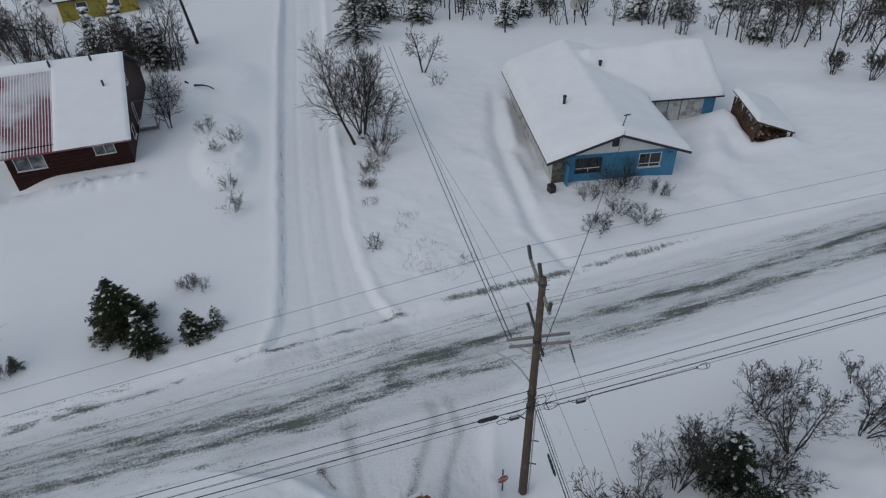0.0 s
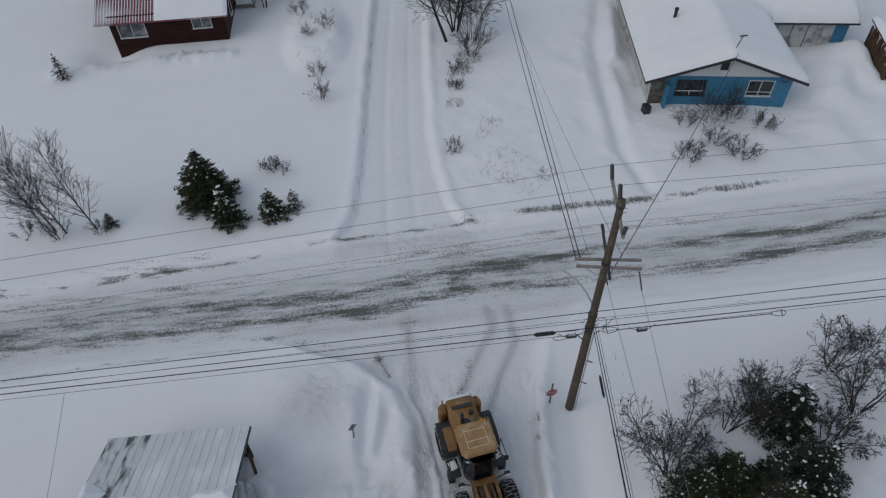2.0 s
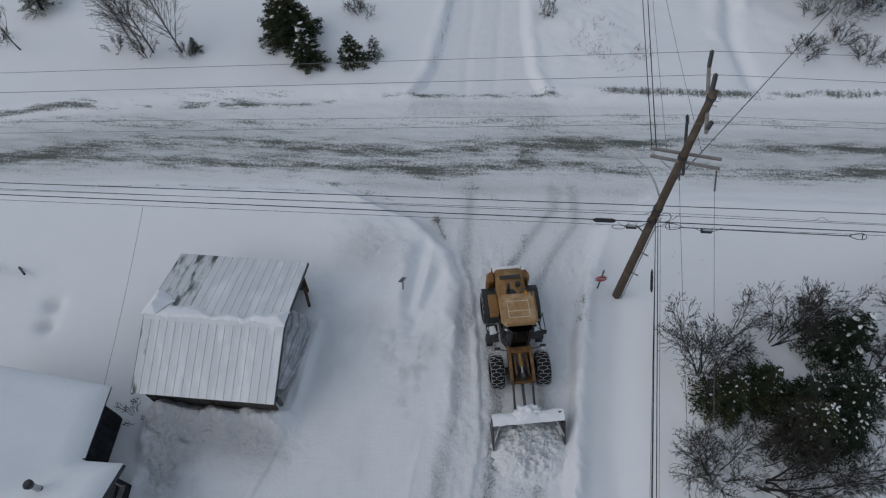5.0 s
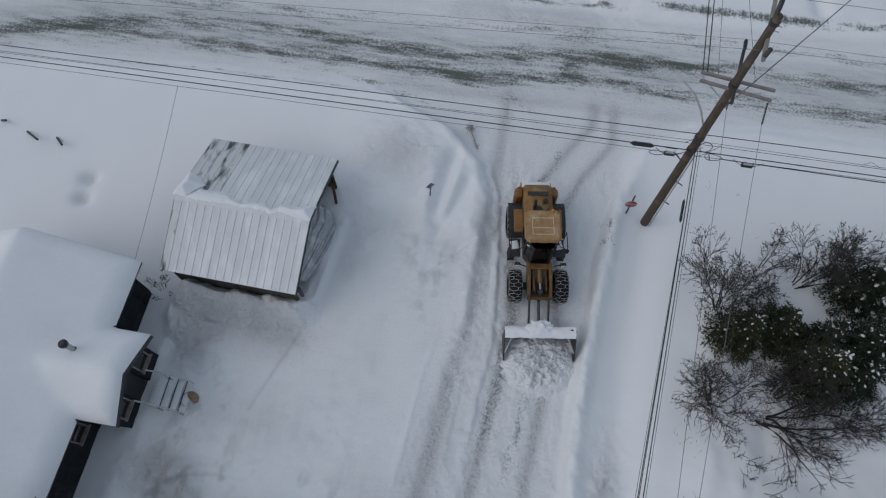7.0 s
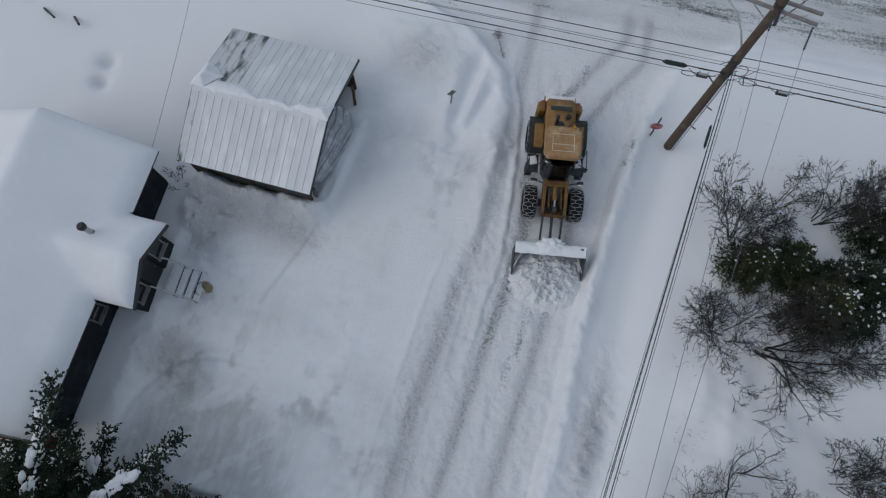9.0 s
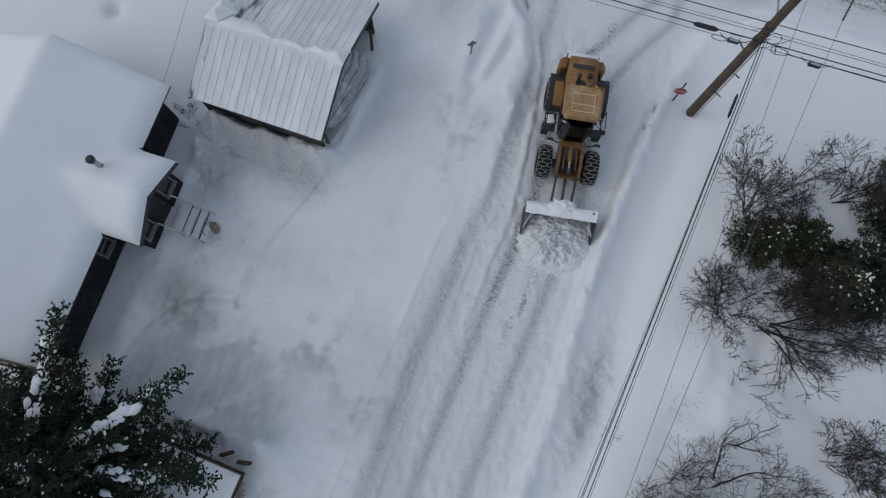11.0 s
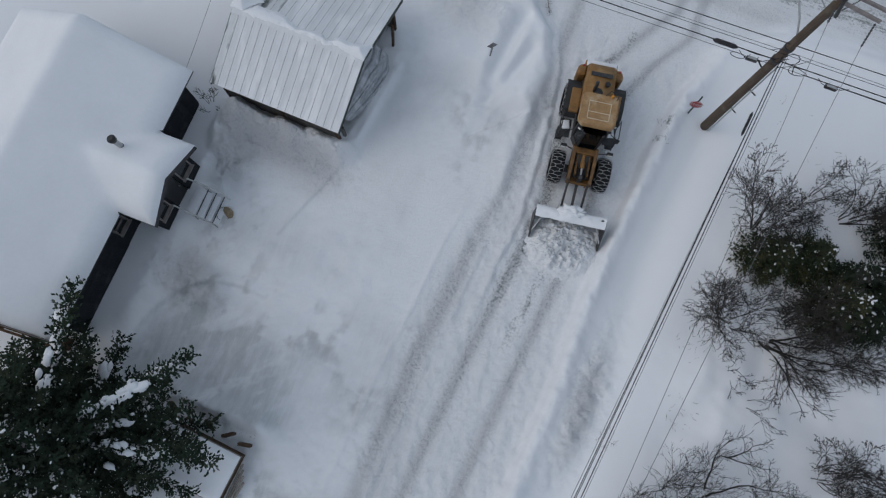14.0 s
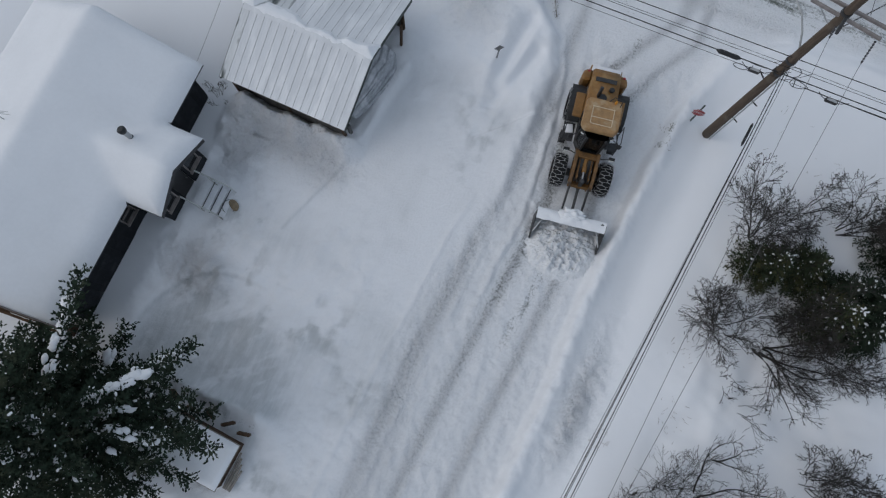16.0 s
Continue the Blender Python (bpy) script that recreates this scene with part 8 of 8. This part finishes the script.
far_woods()
SNOWY_SPRUCE = "large spruce heavily loaded with snow"
for k, (fx, fy, fh, fr) in enumerate(((11.6, 77.5, 9.5, 3.8), (-11.5, 77.5, 5.5, 2.3), (-33, 97, 9, 3.2), (-38, 93, 8, 3.0), (-29, 112, 11, 3.6), (-16, 108, 10, 3.4), (-12, 112, 10, 3.2), (-42, 100, 10, 3.4), (16.0, 84, 7.0, 2.6), (30.5, 76, 4.5, 1.7), (38.5, 82, 7, 2.4), (65, 68, 7.0, 2.5), (70.5, 67.5, 7.0, 2.5), (60, 71, 6, 2.2), (52, 70, 3.5, 1.4), (-15.5, 82.5, 6.5, 2.4), (-12.6, 80.5, 5.0, 2.0), (-19, 84, 6, 2.2), (24, 90, 8, 2.8), (84, 66, 8, 2.6), (47, 72, 5, 2.0), (34, 79, 4, 1.7), (56, 60, 3.2, 1.5), (20.5, 82, 6, 2.2), (76, 62, 5, 2.0))):
    spruce(fx, fy, fh, fr, SNOWY_SPRUCE, 131 + k, 12, 9, 4, 0.35, snow=80, snow_size=0.36, width=0.06, material=M_NEEDLE_DARK)
for k, (fx, fy, fh) in enumerate(((26.0, 80, 7), (29.5, 73.5, 6.5), (24.6, 81, 8), (59.5, 52.5, 8), (62.5, 50, 6.5), (-10.8, 78, 7.5), (-9.4, 75, 6), (-14.0, 76, 6.5), (56.5, 49.0, 3), (59.0, 46.4, 3.5), (62.0, 45, 4))):
    bare_tree(fx, fy, fh, "dark leafless tree at the edge of the woods", 151 + k, stems=1 if k < 7 else 7, spread=0.4, limbs=13, subs=5, tips=3, r0=0.10 if k < 7 else 0.04, thin=0.013)


# ---------------------------------------------------------------- signs, posts and small things
def stop_sign(x, y, z):
    top = thing("stop_sign", "red stop sign on a leaning green steel post", "road sign", Matrix.Translation((x, y, z)) @ Euler((radians(1), radians(-1), radians(4))).to_matrix().to_4x4())
    bm = bmesh.new()
    prism(bm, [(-0.035, -0.02), (0.035, -0.02), (0.02, 0.03), (-0.02, 0.03)], -0.2, 1.80, "z")
    part("post", bm, M_POSTGREEN, top, "green steel post")
    bm = bmesh.new()
    prism(bm, [(0.29 * math.cos(math.pi / 8 + k * math.pi / 4), 1.10 + 0.29 * math.sin(math.pi / 8 + k * math.pi / 4)) for k in range(8)], -0.05, -0.035, "y")
    plate = part("plate", bm, M_SIGNRED, top, "red octagonal plate")
    bm = bmesh.new()
    ring = [(math.cos(math.pi / 8 + k * math.pi / 4), math.sin(math.pi / 8 + k * math.pi / 4)) for k in range(8)]
    for a, b in zip(ring, ring[1:] + ring[:1]):
        v = [bm.verts.new((q * p[0], -0.054, 1.10 + q * p[1])) for p, q in ((a, 0.29), (b, 0.29), (b, 0.268), (a, 0.268))]
        bm.faces.new(v)
    part("border", bm, M_WHITE, plate)
    txt = bpy.data.curves.new("letters", "FONT")
    txt.body, txt.size, txt.align_x, txt.align_y, txt.extrude = "STOP", 0.21, "CENTER", "CENTER", 0.001
    txt.materials.append(M_WHITE)
    t_ob = new("letters", txt)
    t_ob.parent = plate
    t_ob.matrix_basis = pose(0, -0.056, 1.10, 90, 0, 0)
    return top


stop_sign(6.38, 15.02, gz(6.38, 15.02) - 0.1)


def plain_sign(x, y, z):
    top = thing("road_sign", "grey back of a small square sign on a post", "road sign", Matrix.Translation((x, y, z)) @ Euler((0, radians(4), radians(35))).to_matrix().to_4x4())
    bm = bmesh.new()
    prism(bm, [(-0.035, -0.02), (0.035, -0.02), (0.02, 0.03), (-0.02, 0.03)], -0.2, 1.0, "z")
    part("post", bm, M_SIGNBACK, top)
    bm = bmesh.new()
    d = 0.24
    prism(bm, [(0, 0.92 - d), (d, 0.92), (0, 0.92 + d), (-d, 0.92)], 0.03, 0.045, "y", 0.003)
    part("plate", bm, M_SIGNBACK, top, "dull grey diamond plate")
    return top


plain_sign(-2.88, 14.36, gz(-2.88, 14.36) - 0.12)


def stub_post(x, y, tilt, turn, length, label):
    z = gz(x, y)
    bm = bmesh.new()
    rod(bm, (0, 0, -0.2), (0, 0, length), 0.06, 0.055, 10)
    ob = part("fence_post", bm, M_BLACK, None, m=pose(x, y, z, tilt, 0, turn))
    return tagged(ob, label, "post", "leaning posts")


stub_post(-23.6, 14.95, 66, 60, 1.45, "dark stub of a leaning post in snow")
stub_post(-22.0, 14.85, 64, 52, 1.05, "dark stub of a leaning post in snow")
stub_post(-25.2, 15.4, 55, 70, 0.8, "dark stub of a leaning post in snow")


def marker_twig():
    """A bent sapling marker at the corner, with a fuzzy tuft."""
    z = gz(-1.5, 18.6)
    bm = bmesh.new()
    tube(bm, [(-1.0, 17.65, gz(-1.0, 17.65) - 0.03), (-1.18, 18.0, gz(-1.18, 18.0) + 0.06), (-1.42, 18.45, z + 0.16), (-1.52, 18.65, z + 0.5)], 0.016, 6)
    stem = part("marker_stake", bm, M_GREYWOOD, None)
    rnd = random.Random(3)
    st = Sticks()
    for _ in range(130):
        p = Vector((-1.52 + rnd.gauss(0, 0.10), 18.65 + rnd.gauss(0, 0.10), z + rnd.uniform(0.2, 0.6)))
        st.add(wander(rnd, p, Vector((rnd.gauss(0, 1), rnd.gauss(0, 1), 0.5)), 0.22, 2, 0.3, 0), 0.006, 0.003, 3)
    for _ in range(40):
        f = rnd.random()
        p = Vector((-1.0 - 0.4 * f + rnd.gauss(0, 0.05), 17.65 + 0.8 * f, z + 0.02 + 0.12 * f))
        st.add(wander(rnd, p, Vector((rnd.gauss(0, 1), rnd.gauss(0, 1), 0.2)), 0.16, 2, 0.3, 0), 0.005, 0.003, 3)
    part("brush", st.mesh("brush", M_GREYWOOD), None, stem)
    tagged(stem, "bent brushy grey stake at the road corner", "stake")


marker_twig()


def platform_box():
    """A low roofed box beside the great spruce."""
    top = thing("wood_bin", "low wooden bin with snow-covered lid and brown boards", "storage bin", Matrix.Translation((-8.05, -6.30, -0.15)) @ Euler((0, 0, radians(-4.5))).to_matrix().to_4x4())
    for y in (-0.90, 0.90):
        bm = bmesh.new()
        box(bm, (0, y, 0.40), (3.5, 0.06, 0.85), (0, 0, 0), 0.01)
        part("side_board", bm, M_BROWNWOOD, top)
    for x in (-1.72, 1.72):
        bm = bmesh.new()
        box(bm, (x, 0, 0.40), (0.06, 1.74, 0.85), (0, 0, 0), 0.01)
        part("end_board", bm, M_BROWNWOOD, top)
    bm = bmesh.new()
    box(bm, (0, 0, 0.87), (3.64, 2.0, 0.06), (0, 0, 0), 0.01)
    lid = part("lid", bm, M_GREYWOOD, top, "weathered board lid")
    part("lid_snow", snow_sheet("lid_snow", lambda x, y: 0.90, -1.80, 1.80, -0.97, 0.97, 0.16, 30, 20, 0.2, 21.0, M_SNOW, 0.4), None, lid, "layer of snow")
    rnd = random.Random(8)
    for k in range(5):
        bm = bmesh.new()
        x = -1.7 + 0.85 * k + rnd.uniform(-0.1, 0.1)
        box(bm, (x, 1.30 + rnd.uniform(-0.1, 0.12), 0.30 + rnd.uniform(0, 0.2)), (0.55, 0.12, 0.26), (rnd.uniform(-20, 20), rnd.uniform(-20, 20), rnd.uniform(-40, 40)), 0.03)
        part("offcut", bm, M_BROWNWOOD, top)
    for k in range(4):
        bm = bmesh.new()
        rod(bm, (1.9 + 0.09 * k, -0.9, 0.2), (1.95 + 0.12 * k, 0.7 - 0.2 * k, 0.62), 0.05, None, 8)
        part("pole_end", bm, M_GREYWOOD, top)
    return top


platform_box()


def porch_steps():
    top = thing("porch_steps", "short wooden porch steps with dark rails and pale handrails", "steps", Matrix.Translation((-12.45, 3.42, -0.2)))
    for k in range(4):
        bm = bmesh.new()
        box(bm, (0.14 + 0.30 * k, 0, 0.72 - 0.19 * k), (0.30, 1.15, 0.05), (0, 0, 0), 0.008)
        part("tread", bm, M_SNOW_LUMP, top, "snow-covered tread")
    for k in range(3):
        bm = bmesh.new()
        rod(bm, (0.36 + 0.32 * k, -0.66, 0.72 - 0.17 * k), (0.36 + 0.32 * k, 0.66, 0.72 - 0.17 * k), 0.022, None, 6)
        part("bar", bm, M_BLACK, top)
    for sy in (-1, 1):
        bm = bmesh.new()
        tube(bm, [(-0.25, sy * 0.62, 1.7), (0.25, sy * 0.64, 1.55), (1.15, sy * 0.66, 0.95)], 0.035, 8)
        rod(bm, (0.25, sy * 0.64, 0.0), (0.25, sy * 0.64, 1.55), 0.03, None, 8)
        rod(bm, (1.15, sy * 0.66, -0.1), (1.15, sy * 0.66, 0.95), 0.03, None, 8)
        part("handrail", bm, M_OFFWHITE if sy else M_GREYWOOD, top, "pale handrail")
    bm = bmesh.new()
    box(bm, (0.1, 0, 0.35), (0.7, 1.2, 0.5), (0, 12, 0), 0.05)
    part("snow", bm, M_SNOW_LUMP, top, "snow packed under the steps", True)
    return top


porch_steps()


# a tan dog lying tied by a cord, built as a plain rounded lump
def tied_dog():
    bm = bmesh.new()
    bmesh.ops.create_icosphere(bm, subdivisions=3, radius=1.0)
    for v in bm.verts:
        k = 1 + 0.18 * noise.noise(v.co * 1.5)
        v.co = Vector((v.co.x * 0.30 * k, v.co.y * 0.17 * k, v.co.z * 0.14 * k))
    body = part("tan_dog", bm, mat("tan_fur", (0.26, 0.20, 0.13), 0.9, 0.2, 8), None, "", True, pose(-11.05, 3.5, gz(-11.05, 3.5) + 0.08, 0, 0, -35))
    bm = bmesh.new()
    tube(bm, [(0.3 * math.cos(a) - 0.1, 0.32 * math.sin(a) - 0.2, -0.04) for a in np.linspace(0, 5.2, 12)], 0.012, 5)
    part("cord", bm, M_BLACK, body)
    tagged(body, "tan dog on a dark cord lying on snow, a plain lump", "sack")


tied_dog()


def side_rail():
    """Plank walk at the back of the grey house, half under the spruce."""
    top = thing("plank_walk", "narrow weathered plank walk beside the grey house", "boardwalk", pose(-16.3, -4.1, 0.1, 0, 0, 3))
    for k in range(4):
        bm = bmesh.new()
        box(bm, (0, -0.2 + 0.14 * k, 0.75), (3.4, 0.11, 0.05), (0, 0, 0), 0.008)
        part("plank", bm, M_BROWNWOOD, top)
    for x in (-1.5, 1.5):
        bm = bmesh.new()
        box(bm, (x, 0, 0.30), (0.12, 0.5, 0.85))
        part("support", bm, M_BROWNWOOD, top)


side_rail()


# far pole with its arm, the dish, and half-buried timbers
def far_pole():
    top = thing("utility_pole", "dark wooden utility pole beyond the red house", "utility pole", Matrix.Translation((-7.5, 84.0, gz(-7.5, 84) - 0.2)))
    bm = bmesh.new()
    rod(bm, (0, 0, 0), (-1.1, 0, 9.4), 0.20, 0.13, 12)
    part("pole_shaft", bm, M_BARK, top)
    bm = bmesh.new()
    box(bm, (-0.65, 0, 5.8), (3.0, 0.14, 0.16), (0, 4, 12), 0.01)
    part("crossarm", bm, M_BARK, top)


far_pole()


def dish():
    top = thing("satellite_dish", "round pale satellite dish on a pole", "satellite dish", Matrix.Translation((39.0, 73.5, gz(39.0, 73.5))))
    bm = bmesh.new()
    rod(bm, (0, 0, 0), (0, 0, 2.6), 0.07, None, 10)
    part("mast", bm, M_DARKSTEEL, top)
    verts, faces, n, r = [(0, 0, 0)], [], 28, 5
    for k in range(1, r + 1):
        for i in range(n):
            a, q = 2 * math.pi * i / n, 1.15 * k / r
            verts.append((q * math.cos(a), -0.22 * (k / r) ** 2, q * math.sin(a)))
    for i in range(n):
        faces.append((0, 1 + i, 1 + (i + 1) % n))
        for k in range(r - 1):
            faces.append((1 + k * n + i, 1 + (k + 1) * n + i, 1 + (k + 1) * n + (i + 1) % n, 1 + k * n + (i + 1) % n))
    me = raw("reflector", verts, faces, mat("dish_cream", (0.62, 0.60, 0.52), 0.5, 0.05, 3))
    bm = bmesh.new()
    bm.from_mesh(me)
    bmesh.ops.solidify(bm, geom=bm.faces[:], thickness=0.03)
    bm.to_mesh(me)
    bm.free()
    part("reflector", me, None, top, "shallow cream reflector", m=pose(0, -0.1, 2.9, 12, 0, 10))


dish()


def timber(x, y, turn, length, seed):
    rnd = random.Random(seed)
    st = Sticks()
    st.add(wander(rnd, Vector((0, 0, 0.12)), Vector((1, 0, 0.05)), length, 5, 0.18, 0), 0.10, 0.06, 7)
    ob = part("fallen_log", st.mesh("fallen_log", M_BARK), None, None, m=pose(x, y, gz(x, y), 0, 0, turn))
    tagged(ob, "dark log half buried in a snow heap", "log", "half-buried logs")


timber(-7.4, 66.4, -35, 2.6, 1)
timber(-8.3, 67.6, -50, 0.8, 2)
timber(57.0, 32.5, 50, 1.8, 4)
